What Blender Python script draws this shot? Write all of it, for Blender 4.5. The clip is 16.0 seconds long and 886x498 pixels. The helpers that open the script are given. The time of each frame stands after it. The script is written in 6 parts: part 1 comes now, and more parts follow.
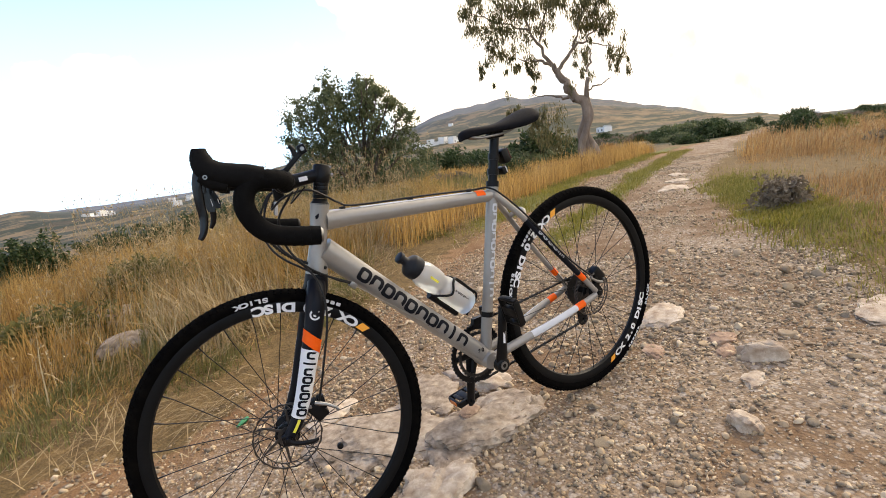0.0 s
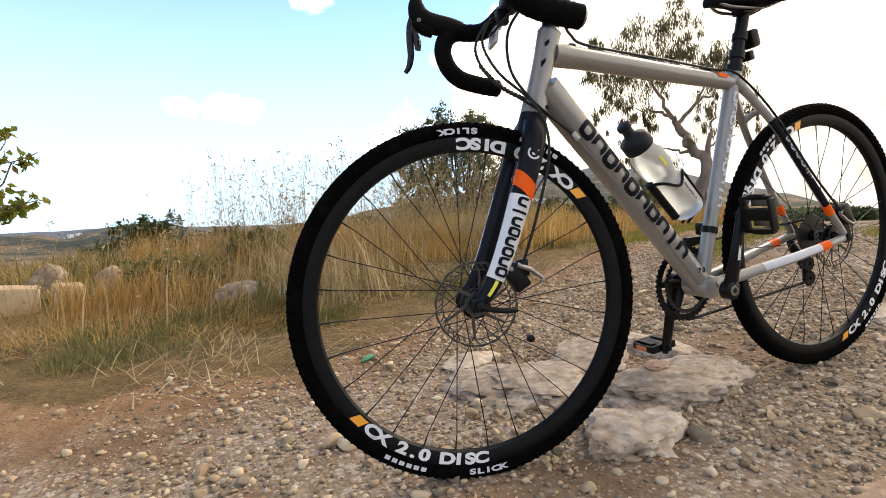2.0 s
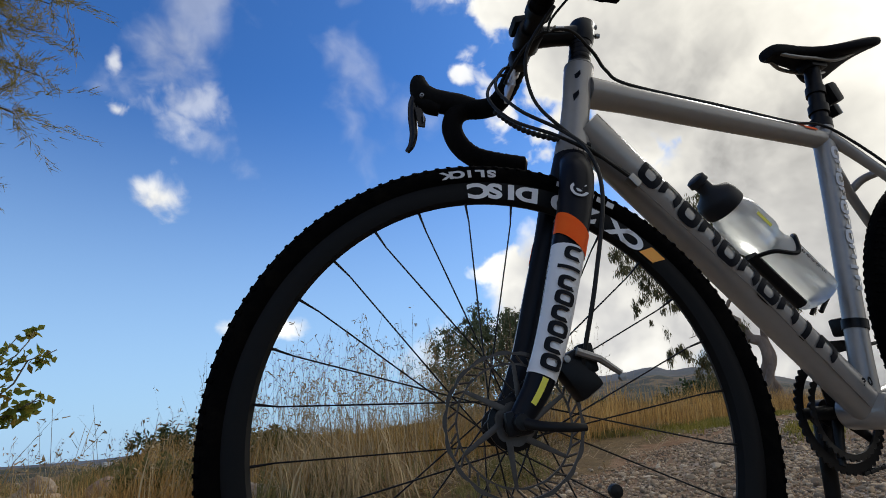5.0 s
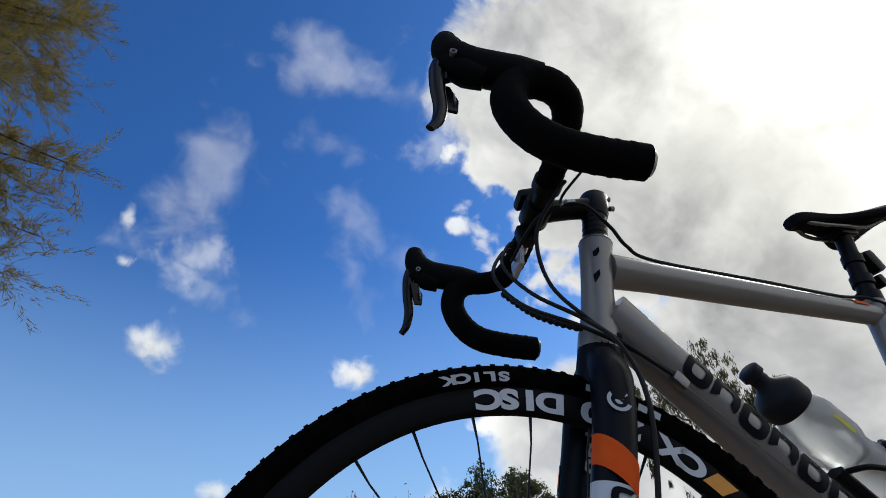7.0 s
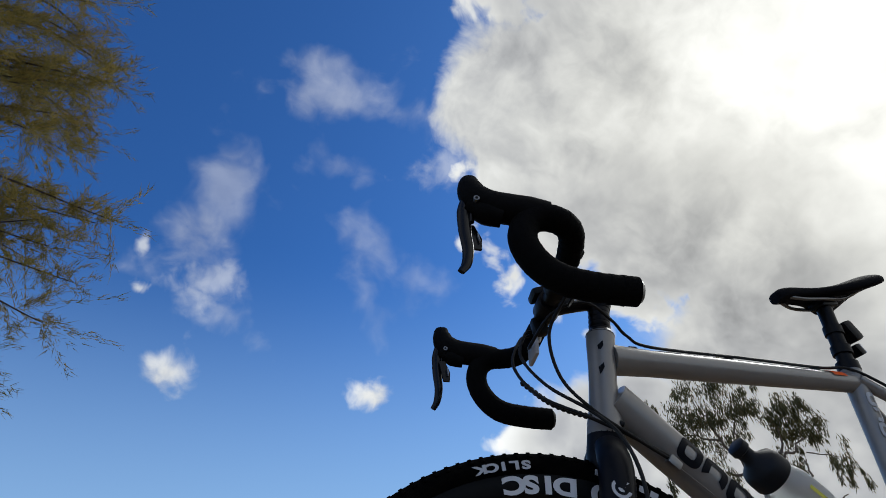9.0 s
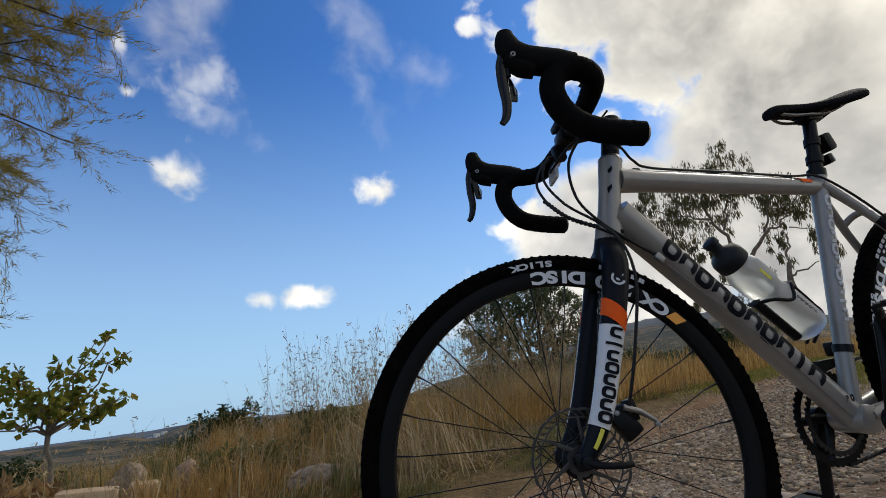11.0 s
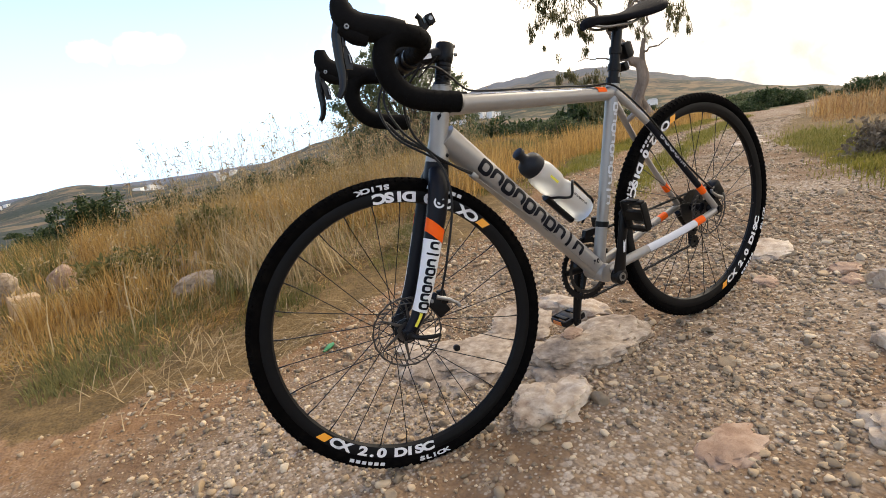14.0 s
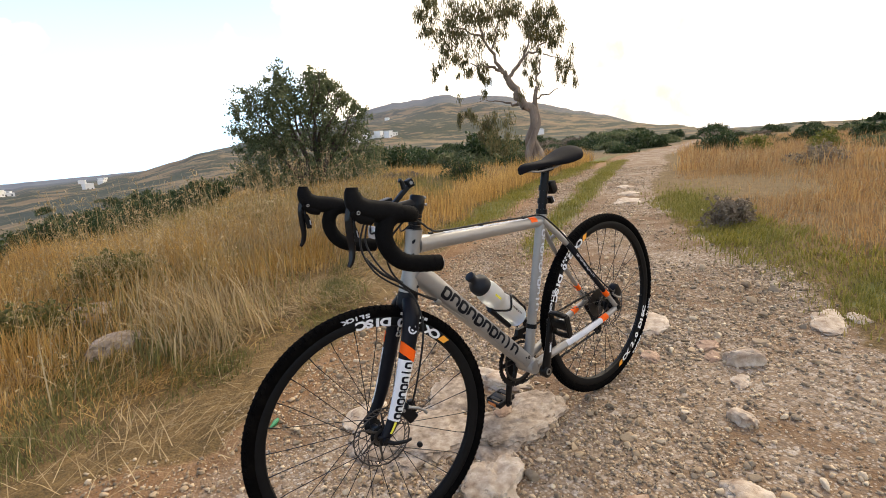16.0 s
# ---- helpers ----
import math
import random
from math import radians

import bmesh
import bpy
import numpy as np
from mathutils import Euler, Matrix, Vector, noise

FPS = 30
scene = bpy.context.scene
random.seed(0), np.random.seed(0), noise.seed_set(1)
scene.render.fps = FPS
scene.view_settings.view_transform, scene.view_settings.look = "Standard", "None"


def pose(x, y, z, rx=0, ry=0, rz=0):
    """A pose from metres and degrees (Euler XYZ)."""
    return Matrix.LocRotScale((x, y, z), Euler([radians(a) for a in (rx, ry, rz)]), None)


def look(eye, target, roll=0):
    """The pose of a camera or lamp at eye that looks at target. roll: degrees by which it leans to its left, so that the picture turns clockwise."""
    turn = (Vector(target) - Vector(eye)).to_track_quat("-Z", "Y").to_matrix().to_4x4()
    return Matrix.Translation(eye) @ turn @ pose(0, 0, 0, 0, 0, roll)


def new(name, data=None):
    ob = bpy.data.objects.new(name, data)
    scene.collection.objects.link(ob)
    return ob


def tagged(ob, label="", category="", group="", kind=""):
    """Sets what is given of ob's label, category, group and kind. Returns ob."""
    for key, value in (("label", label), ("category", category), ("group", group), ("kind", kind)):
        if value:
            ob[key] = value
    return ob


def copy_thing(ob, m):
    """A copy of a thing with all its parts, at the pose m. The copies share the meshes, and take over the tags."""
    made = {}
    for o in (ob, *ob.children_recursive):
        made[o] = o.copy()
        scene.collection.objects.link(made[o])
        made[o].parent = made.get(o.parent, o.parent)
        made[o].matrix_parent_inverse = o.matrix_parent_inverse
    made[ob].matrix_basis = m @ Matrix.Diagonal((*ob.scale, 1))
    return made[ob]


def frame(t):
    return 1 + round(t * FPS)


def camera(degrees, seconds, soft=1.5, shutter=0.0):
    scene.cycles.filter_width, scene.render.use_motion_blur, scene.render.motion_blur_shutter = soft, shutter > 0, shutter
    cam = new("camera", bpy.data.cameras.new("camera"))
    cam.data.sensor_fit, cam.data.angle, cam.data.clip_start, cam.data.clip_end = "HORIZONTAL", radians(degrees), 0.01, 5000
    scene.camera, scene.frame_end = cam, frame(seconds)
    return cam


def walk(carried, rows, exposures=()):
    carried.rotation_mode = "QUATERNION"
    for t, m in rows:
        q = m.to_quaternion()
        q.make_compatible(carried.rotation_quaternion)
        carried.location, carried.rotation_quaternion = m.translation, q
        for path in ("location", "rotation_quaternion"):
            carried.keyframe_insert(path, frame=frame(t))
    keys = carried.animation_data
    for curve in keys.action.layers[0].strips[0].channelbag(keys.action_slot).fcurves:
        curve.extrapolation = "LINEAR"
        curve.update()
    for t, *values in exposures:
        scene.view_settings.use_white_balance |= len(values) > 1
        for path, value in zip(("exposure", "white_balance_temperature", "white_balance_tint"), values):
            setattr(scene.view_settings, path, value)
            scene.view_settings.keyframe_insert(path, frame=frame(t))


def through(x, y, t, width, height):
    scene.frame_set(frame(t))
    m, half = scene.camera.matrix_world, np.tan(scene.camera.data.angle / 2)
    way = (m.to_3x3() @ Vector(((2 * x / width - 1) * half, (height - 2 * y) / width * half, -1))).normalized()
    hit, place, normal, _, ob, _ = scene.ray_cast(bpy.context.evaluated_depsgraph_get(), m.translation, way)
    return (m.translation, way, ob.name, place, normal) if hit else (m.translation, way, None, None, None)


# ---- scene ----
cam = camera(80.3, 16.0, soft=0.95)
PATH = [
    (0, pose(-0.867, -1.224, 0.907, 79.03, 7.19, -32.59)),
    (0.5, pose(-0.939, -1.201, 0.820, 77.96, 6.77, -27.06)),
    (1, pose(-0.998, -1.101, 0.746, 78.68, 5.27, -25.02)),
    (1.5, pose(-1.047, -0.965, 0.595, 82.66, 3.61, -25.42)),
    (2, pose(-1.067, -0.899, 0.465, 85.77, 0.93, -22.97)),
    (2.5, pose(-1.033, -0.865, 0.376, 89.37, -1.34, -21.66)),
    (3, pose(-0.995, -0.834, 0.301, 93.47, -2.39, -20.98)),
    (3.5, pose(-0.974, -0.770, 0.281, 96.68, -0.25, -20.15)),
    (5.8, pose(-0.882, -0.527, 0.323, 115.46, 4.23, -18.11)),
    (6, pose(-0.881, -0.518, 0.337, 117.29, 4.23, -18.04)),
    (6.5, pose(-0.866, -0.497, 0.373, 121.88, 3.97, -18.37)),
    (7, pose(-0.868, -0.496, 0.409, 124.33, 3.70, -18.34)),
    (7.5, pose(-0.887, -0.531, 0.438, 126.50, 3.39, -18.18)),
    (8, pose(-0.910, -0.582, 0.442, 128.03, 3.63, -17.82)),
    (8.5, pose(-0.923, -0.616, 0.446, 127.71, 3.51, -17.66)),
    (9, pose(-0.942, -0.658, 0.439, 126.46, 4.26, -16.48)),
    (9.5, pose(-0.968, -0.697, 0.410, 123.21, 6.35, -14.60)),
    (10, pose(-0.984, -0.718, 0.387, 117.70, 6.95, -13.56)),
    (10.2, pose(-1.003, -0.731, 0.362, 114.84, 6.94, -13.28)),
    (12.5, pose(-1.086, -1.028, 0.687, 88.10, 4.66, -19.08)),
    (13, pose(-1.091, -1.070, 0.723, 83.72, 3.83, -18.00)),
    (13.5, pose(-1.040, -1.095, 0.676, 80.25, 6.94, -20.78)),
    (14, pose(-1.043, -1.070, 0.723, 76.98, 7.35, -28.50)),
    (14.5, pose(-1.068, -1.063, 0.823, 77.53, 5.67, -33.08)),
    (15, pose(-1.121, -1.045, 0.931, 78.08, 4.56, -38.75)),
    (15.5, pose(-1.162, -1.085, 0.998, 77.77, 5.47, -41.27)),
    (16, pose(-1.262, -1.132, 1.051, 77.88, 4.14, -39.51)),
]

EXPOSURES = [(0, 0.46, 7300, 12), (1.0, 0.4, 7200, 12), (2.0, 0.3, 7200, 11), (2.5, 0.22, 7050, 11), (3.0, 0.06, 6850, 10), (3.5, -0.15, 6700, 10), (5.8, -1.12, 5850, 8), (7, -1.14, 5800, 8),
             (9.5, -1.28, 5750, 8), (10.2, -1.22, 5900, 8), (12.4, -0.24, 6800, 10), (13.2, 0.17, 7100, 12), (14.0, 0.35, 7200, 12), (15.0, 0.42, 7300, 12), (16.0, 0.4, 7300, 12)]
walk(cam, PATH, EXPOSURES)

# ---- world, sun ----
SUN_AZ, SUN_EL = 21.0, 38.0


def aim(az, el):
    """Unit vector towards an azimuth (degrees from +x, towards +y) and an elevation."""
    a, e = radians(az), radians(el)
    return Vector((math.cos(a) * math.cos(e), math.sin(a) * math.cos(e), math.sin(e)))


class Nodes:
    """Small helper that adds nodes and links them."""

    def __init__(self, tree):
        self.tree = tree
        tree.nodes.clear()

    def add(self, kind, **values):
        n = self.tree.nodes.new(kind)
        for key, value in values.items():
            setattr(n, key, value)
        return n

    def link(self, a, b):
        self.tree.links.new(a, b)

    def put(self, socket, value):
        if isinstance(value, bpy.types.NodeSocket):
            self.link(value, socket)
        else:
            socket.default_value = value

    def math(self, op, a, b=0.0, c=0.0, clamp=False):
        n = self.add("ShaderNodeMath", operation=op, use_clamp=clamp)
        for s, v in zip(n.inputs, (a, b, c)):
            self.put(s, v)
        return n.outputs[0]

    def vmath(self, op, a, b=(0, 0, 0)):
        n = self.add("ShaderNodeVectorMath", operation=op)
        self.put(n.inputs[0], a)
        self.put(n.inputs[1], b)
        return n.outputs["Value"] if op in ("DOT_PRODUCT", "LENGTH", "DISTANCE") else n.outputs[0]

    def noise(self, vec, scale, detail=4.0, rough=0.55, lac=2.0, dist=0.0):
        n = self.add("ShaderNodeTexNoise")
        if vec is not None:
            self.link(vec, n.inputs["Vector"])
        for key, v in (("Scale", scale), ("Detail", detail), ("Roughness", rough), ("Lacunarity", lac), ("Distortion", dist)):
            n.inputs[key].default_value = v
        return n.outputs["Fac"]

    def voronoi(self, vec, scale, feature="F1", rand=1.0):
        n = self.add("ShaderNodeTexVoronoi", feature=feature)
        if vec is not None:
            self.link(vec, n.inputs["Vector"])
        n.inputs["Scale"].default_value = scale
        n.inputs["Randomness"].default_value = rand
        return n

    def ramp(self, fac, stops, interpolation="LINEAR"):
        n = self.add("ShaderNodeValToRGB")
        n.color_ramp.interpolation = interpolation
        while len(n.color_ramp.elements) < len(stops):
            n.color_ramp.elements.new(0.5)
        for e, (p, c) in zip(n.color_ramp.elements, stops):
            e.position, e.color = p, (*c, 1) if len(c) == 3 else c
        self.put(n.inputs[0], fac)
        return n.outputs[0]

    def step(self, v, lo, hi):
        n = self.add("ShaderNodeMapRange", interpolation_type="SMOOTHSTEP")
        for s, x in zip(n.inputs, (v, lo, hi, 0.0, 1.0)):
            self.put(s, x)
        return n.outputs[0]

    def mix(self, fac, a, b, blend="MIX"):
        n = self.add("ShaderNodeMix", data_type="RGBA", blend_type=blend)
        for s, v in ((n.inputs[0], fac), (n.inputs[6], a), (n.inputs[7], b)):
            self.put(s, (*v, 1) if isinstance(v, tuple) and len(v) == 3 else v)
        return n.outputs[2]


def build_world():
    world = bpy.data.worlds.new("sky")
    scene.world = world
    world.use_nodes = True
    t = Nodes(world.node_tree)
    sky = t.add("ShaderNodeTexSky", sky_type="NISHITA", sun_disc=False)
    sky.sun_elevation, sky.sun_rotation = radians(SUN_EL), radians(90 - SUN_AZ)
    sky.air_density, sky.dust_density, sky.ozone_density = 1.0, 0.6, 2.5
    way = t.add("ShaderNodeTexCoord").outputs["Generated"]
    way = t.vmath("NORMALIZE", way)
    z = t.add("ShaderNodeSeparateXYZ")
    t.link(way, z.inputs[0])
    up = z.outputs[2]
    # ragged edges: noise of several sizes frays the cloud field
    warp = t.add("ShaderNodeTexNoise")
    t.link(way, warp.inputs["Vector"])
    warp.inputs["Scale"].default_value, warp.inputs["Detail"].default_value = 7.0, 3.0
    bent = t.add("ShaderNodeVectorMath", operation="MULTIPLY_ADD")
    t.link(warp.outputs["Color"], bent.inputs[0])
    bent.inputs[1].default_value = (0.10, 0.10, 0.10)
    t.link(way, bent.inputs[2])
    n1, n2, n3 = t.noise(way, 4.0, 5, 0.55), t.noise(bent.outputs[0], 12.0, 5, 0.52), t.noise(bent.outputs[0], 26.0, 5, 0.5)
    coarse = t.math("ADD", t.math("MULTIPLY", t.math("SUBTRACT", n1, 0.5), 1.2), t.math("MULTIPLY", t.math("SUBTRACT", n2, 0.5), 1.3))
    small = t.math("ADD", t.math("MULTIPLY", t.math("SUBTRACT", n2, 0.5), 1.5), t.math("MULTIPLY", t.math("SUBTRACT", n3, 0.5), 1.2))
    wispy = t.math("ADD", t.math("MULTIPLY", t.math("SUBTRACT", t.noise(bent.outputs[0], 8.0, 3, 0.45), 0.5), 2.0), t.math("ADD", t.math("MULTIPLY", t.math("SUBTRACT", n2, 0.5), 0.9), t.math("MULTIPLY", t.math("SUBTRACT", n3, 0.5), 0.7)))

    def field(az, el, size, gain, fray):
        d = t.math("ARCCOSINE", t.math("MINIMUM", t.vmath("DOT_PRODUCT", way, tuple(aim(az, el))), 1.0))
        d = t.math("SUBTRACT", 1.0, t.math("DIVIDE", d, radians(size)))
        return t.math("ADD", d, t.math("MULTIPLY", fray, gain))

    mask = thick = None
    for az, el, size, gain, edge, dens in BANKS:
        f = field(az, el, size, gain, coarse)
        m = t.math("MULTIPLY", t.step(f, 0.0, edge), dens)
        mask = m if mask is None else t.math("MAXIMUM", mask, m)
        thick = f if thick is None else t.math("MAXIMUM", thick, f)
    a_way, e_way = t.math("ARCTAN2", z.outputs[1], z.outputs[0]), t.math("ARCSINE", up)
    for az, el, wide_r, tall_r, gain, edge, dens in PUFFS:
        thin = 1.3 if edge > 1.1 else 1.0
        u = t.math("MULTIPLY", t.math("SUBTRACT", a_way, radians(az)), math.cos(radians(el)) / radians(wide_r * thin))
        v = t.math("DIVIDE", t.math("SUBTRACT", e_way, radians(el)), radians(tall_r * thin))
        d = t.math("SQRT", t.math("ADD", t.math("MULTIPLY", u, u), t.math("MULTIPLY", v, v)))
        f = t.math("ADD", t.math("SUBTRACT", 1.0, d), t.math("MULTIPLY", wispy if edge > 1.2 else small, gain))
        mask = t.math("MAXIMUM", mask, t.math("MULTIPLY", t.step(f, 0.0, edge), dens / thin ** 1.6))
    # thin haze low over the horizon
    low = t.math("SUBTRACT", 1.0, t.step(up, -0.04, 0.60))
    haze = t.math("MULTIPLY", low, 0.84)
    glow = t.vmath("DOT_PRODUCT", way, tuple(aim(SUN_AZ, SUN_EL)))
    glow = t.math("MAXIMUM", glow, 0.0)
    near, wide = t.math("POWER", glow, 22.0), t.math("POWER", glow, 5.0)
    rim = t.math("SUBTRACT", 1.0, t.step(thick, 0.0, 0.26))
    body = t.math("SUBTRACT", t.math("ADD", t.math("MULTIPLY", t.noise(way, 3.3, 5, 0.55, 2.0, 0.4), 0.6), t.math("MULTIPLY", n2, 0.5)), 0.55)
    under = t.step(field(41, 27, 18, 0.5, coarse), 0.05, 0.6)
    light = t.math("ADD", 1.15, t.math("MULTIPLY", rim, 0.6))
    light = t.math("ADD", light, t.math("ADD", t.math("MULTIPLY", near, 0.9), t.math("MULTIPLY", wide, 0.5)))
    light = t.math("ADD", light, t.math("MULTIPLY", body, 3.4))
    light = t.math("SUBTRACT", light, t.math("MULTIPLY", under, 0.5))
    light = t.math("MAXIMUM", light, 0.72)
    cloud = t.mix(t.step(light, 0.8, 1.7), (0.99, 0.95, 0.935), (1.0, 0.94, 0.84))
    cloud = t.mix(t.math("MULTIPLY", wide, 0.8, clamp=True), cloud, (1.0, 0.91, 0.75))
    tint = t.vmath("SCALE", cloud)
    t.put(tint.node.inputs["Scale"], t.math("MULTIPLY", light, CLOUD_GAIN))
    blue = t.vmath("SCALE", sky.outputs[0])
    blue.node.inputs["Scale"].default_value = SKY_GAIN
    blue = t.mix(1.0, blue, (0.42, 0.77, 1.22), "MULTIPLY")
    blue = t.mix(haze, blue, HAZE)
    both = t.mix(mask, blue, tint)
    bg = t.add("ShaderNodeBackground")
    t.link(both, bg.inputs[0])
    bg.inputs[1].default_value = 1.0
    out = t.add("ShaderNodeOutputWorld")
    t.link(bg.outputs[0], out.inputs[0])


SKY_GAIN, CLOUD_GAIN, HAZE = 0.215, 1.15, (0.91, 1.3, 1.69)
# azimuth, elevation, radius, fraying, edge, density
BANKS = [
    (34, 42, 23, 0.62, 0.16, 1.0), (56, 51, 9, 0.55, 0.3, 1.0), (10, 62, 25, 0.6, 0.16, 1.0), (-2, 40, 32, 0.4, 0.1, 1.0), (-25, 35, 42, 0.4, 0.2, 1.0), (31, 14, 20, 0.25, 0.2, 1.0),
    (54, 10, 12, 0.35, 0.18, 1.0), (10, 4, 46, 0.3, 0.3, 0.95), (200, 30, 40, 0.8, 0.5, 0.6), (300, 40, 45, 0.8, 0.5, 0.7),
]
# azimuth, elevation, half width, half height, fraying, edge, density
PUFFS = [
    (100.7, 22.6, 3.0, 2.4, 1.1, 0.9, 0.95), (80.0, 21.2, 3.3, 1.9, 1.1, 0.8, 1), (100.1, 41.4, 3.2, 4.6, 1.5, 1.4, 0.42), (102.1, 35.5, 3.2, 4, 1.5, 1.3, 0.52), (99.6, 31.4, 3.3, 3.2, 1.5, 1.2, 0.64),
    (96.2, 28.6, 3.3, 2.6, 1.5, 1.3, 0.6), (92.1, 26.5, 3, 2, 1.5, 1.4, 0.46), (106.0, 29.8, 1.1, 0.8, 2.0, 0.9, 0.7), (106.8, 34.0, 0.7, 1.4, 1.2, 0.9, 0.6), (78.9, 36.4, 4, 4.2, 2, 1.8, 0.36),
    (80.9, 31.5, 3, 3, 2, 1.8, 0.27), (85.2, 45.5, 4.2, 2, 1.6, 1.5, 0.32), (74.5, 33.3, 3, 3, 2, 1.7, 0.27), (85.2, 51.9, 6.5, 3.2, 1.8, 1.6, 0.47), (76.6, 51.8, 5.5, 3.2, 1.8, 1.5, 0.46),
    (67.1, 36.6, 1.2, 1.0, 2.2, 1.0, 0.8), (68.9, 45.0, 3.4, 2.4, 1.5, 1.2, 0.55), (53.5, 24.4, 2.2, 1.7, 1.4, 0.7, 1), (46.6, 25.3, 1.6, 1.3, 1.4, 0.7, 1), (88.5, 10.6, 3.4, 1.4, 1.1, 0.8, 0.95),
    (92.8, 10.3, 1.6, 1.1, 1.2, 0.9, 0.8), (62.5, 15.5, 4.5, 3.0, 1.4, 0.6, 1), (71.0, 7.0, 9, 3.5, 1.3, 1, 0.45),
]
build_world()
sun = new("sun", bpy.data.lights.new("sun", "SUN"))
sun.data.energy, sun.data.angle, sun.data.color = 1.5, radians(14), (1.0, 0.93, 0.82)
sun.matrix_world = look(aim(SUN_AZ, SUN_EL) * 50, (0, 0, 0))

# ---- materials ----


def material(name, colours, scale=20.0, rough=0.6, metal=0.0, bump=0.0, bump_scale=None, per=None, spec=0.5, sub=0.0, stretch=(1, 1, 1), coat=0.0):
    """A surface whose colour wanders between the given ones by noise at two scales. per: 'island' or 'object' adds a random tone to each piece."""
    m = bpy.data.materials.new(name)
    m.use_nodes = True
    t = Nodes(m.node_tree)
    co = t.add("ShaderNodeTexCoord").outputs["Object"]
    mp = t.add("ShaderNodeMapping")
    mp.inputs["Scale"].default_value = stretch
    t.link(co, mp.inputs[0])
    co = mp.outputs[0]
    fine, broad = t.noise(co, scale, 6, 0.6), t.noise(co, scale * 0.13, 3, 0.5)
    fac = t.math("ADD", t.math("MULTIPLY", fine, 0.6), t.math("MULTIPLY", broad, 0.4))
    if per:
        g = t.add("ShaderNodeNewGeometry").outputs["Random Per Island"] if per == "island" else t.add("ShaderNodeObjectInfo").outputs["Random"]
        fac = t.math("ADD", t.math("MULTIPLY", fac, 0.45), t.math("MULTIPLY", g, 0.55))
        lo, hi = 0.12, 0.88
    else:
        lo, hi = 0.3, 0.7
    n = len(colours)
    col = t.ramp(fac, [(lo + (hi - lo) * i / max(n - 1, 1), c) for i, c in enumerate(colours)]) if n > 1 else None
    b = t.add("ShaderNodeBsdfPrincipled")
    if n > 1:
        t.link(col, b.inputs["Base Color"])
    else:
        b.inputs["Base Color"].default_value = (*colours[0], 1)
    t.link(t.math("ADD", rough - 0.08, t.math("MULTIPLY", fine, 0.16)), b.inputs["Roughness"])
    b.inputs["Metallic"].default_value = metal
    b.inputs["Specular IOR Level"].default_value = spec
    b.inputs["Coat Weight"].default_value = coat
    if sub:
        b.inputs["Transmission Weight"].default_value = sub
    if bump:
        bn = t.add("ShaderNodeBump")
        bn.inputs["Strength"].default_value = min(bump, 1.0)
        bn.inputs["Distance"].default_value = 0.004
        t.link(t.noise(co, bump_scale or scale * 2, 6, 0.65), bn.inputs["Height"])
        t.link(bn.outputs[0], b.inputs["Normal"])
    t.link(b.outputs[0], t.add("ShaderNodeOutputMaterial").inputs[0])
    return m


def leafy(name, colours, through=0.35, rough=0.55):
    """Thin leaves and blades: part of the light passes through; each has a tone of its own."""
    m = bpy.data.materials.new(name)
    m.use_nodes = True
    t = Nodes(m.node_tree)
    geo = t.add("ShaderNodeNewGeometry")
    co = t.add("ShaderNodeTexCoord").outputs["Object"]
    fac = t.math("ADD", t.math("MULTIPLY", geo.outputs["Random Per Island"], 0.6), t.math("MULTIPLY", t.noise(co, 1.1, 3, 0.5), 0.4))
    n = len(colours)
    col = t.ramp(fac, [(0.12 + 0.76 * i / (n - 1), c) for i, c in enumerate(colours)])
    b = t.add("ShaderNodeBsdfPrincipled")
    t.link(col, b.inputs["Base Color"])
    b.inputs["Roughness"].default_value = rough
    b.inputs["Specular IOR Level"].default_value = 0.25
    tr = t.add("ShaderNodeBsdfTranslucent")
    t.link(col, tr.inputs[0])
    mx = t.add("ShaderNodeMixShader")
    mx.inputs[0].default_value = through
    t.link(b.outputs[0], mx.inputs[1])
    t.link(tr.outputs[0], mx.inputs[2])
    t.link(mx.outputs[0], t.add("ShaderNodeOutputMaterial").inputs[0])
    return m


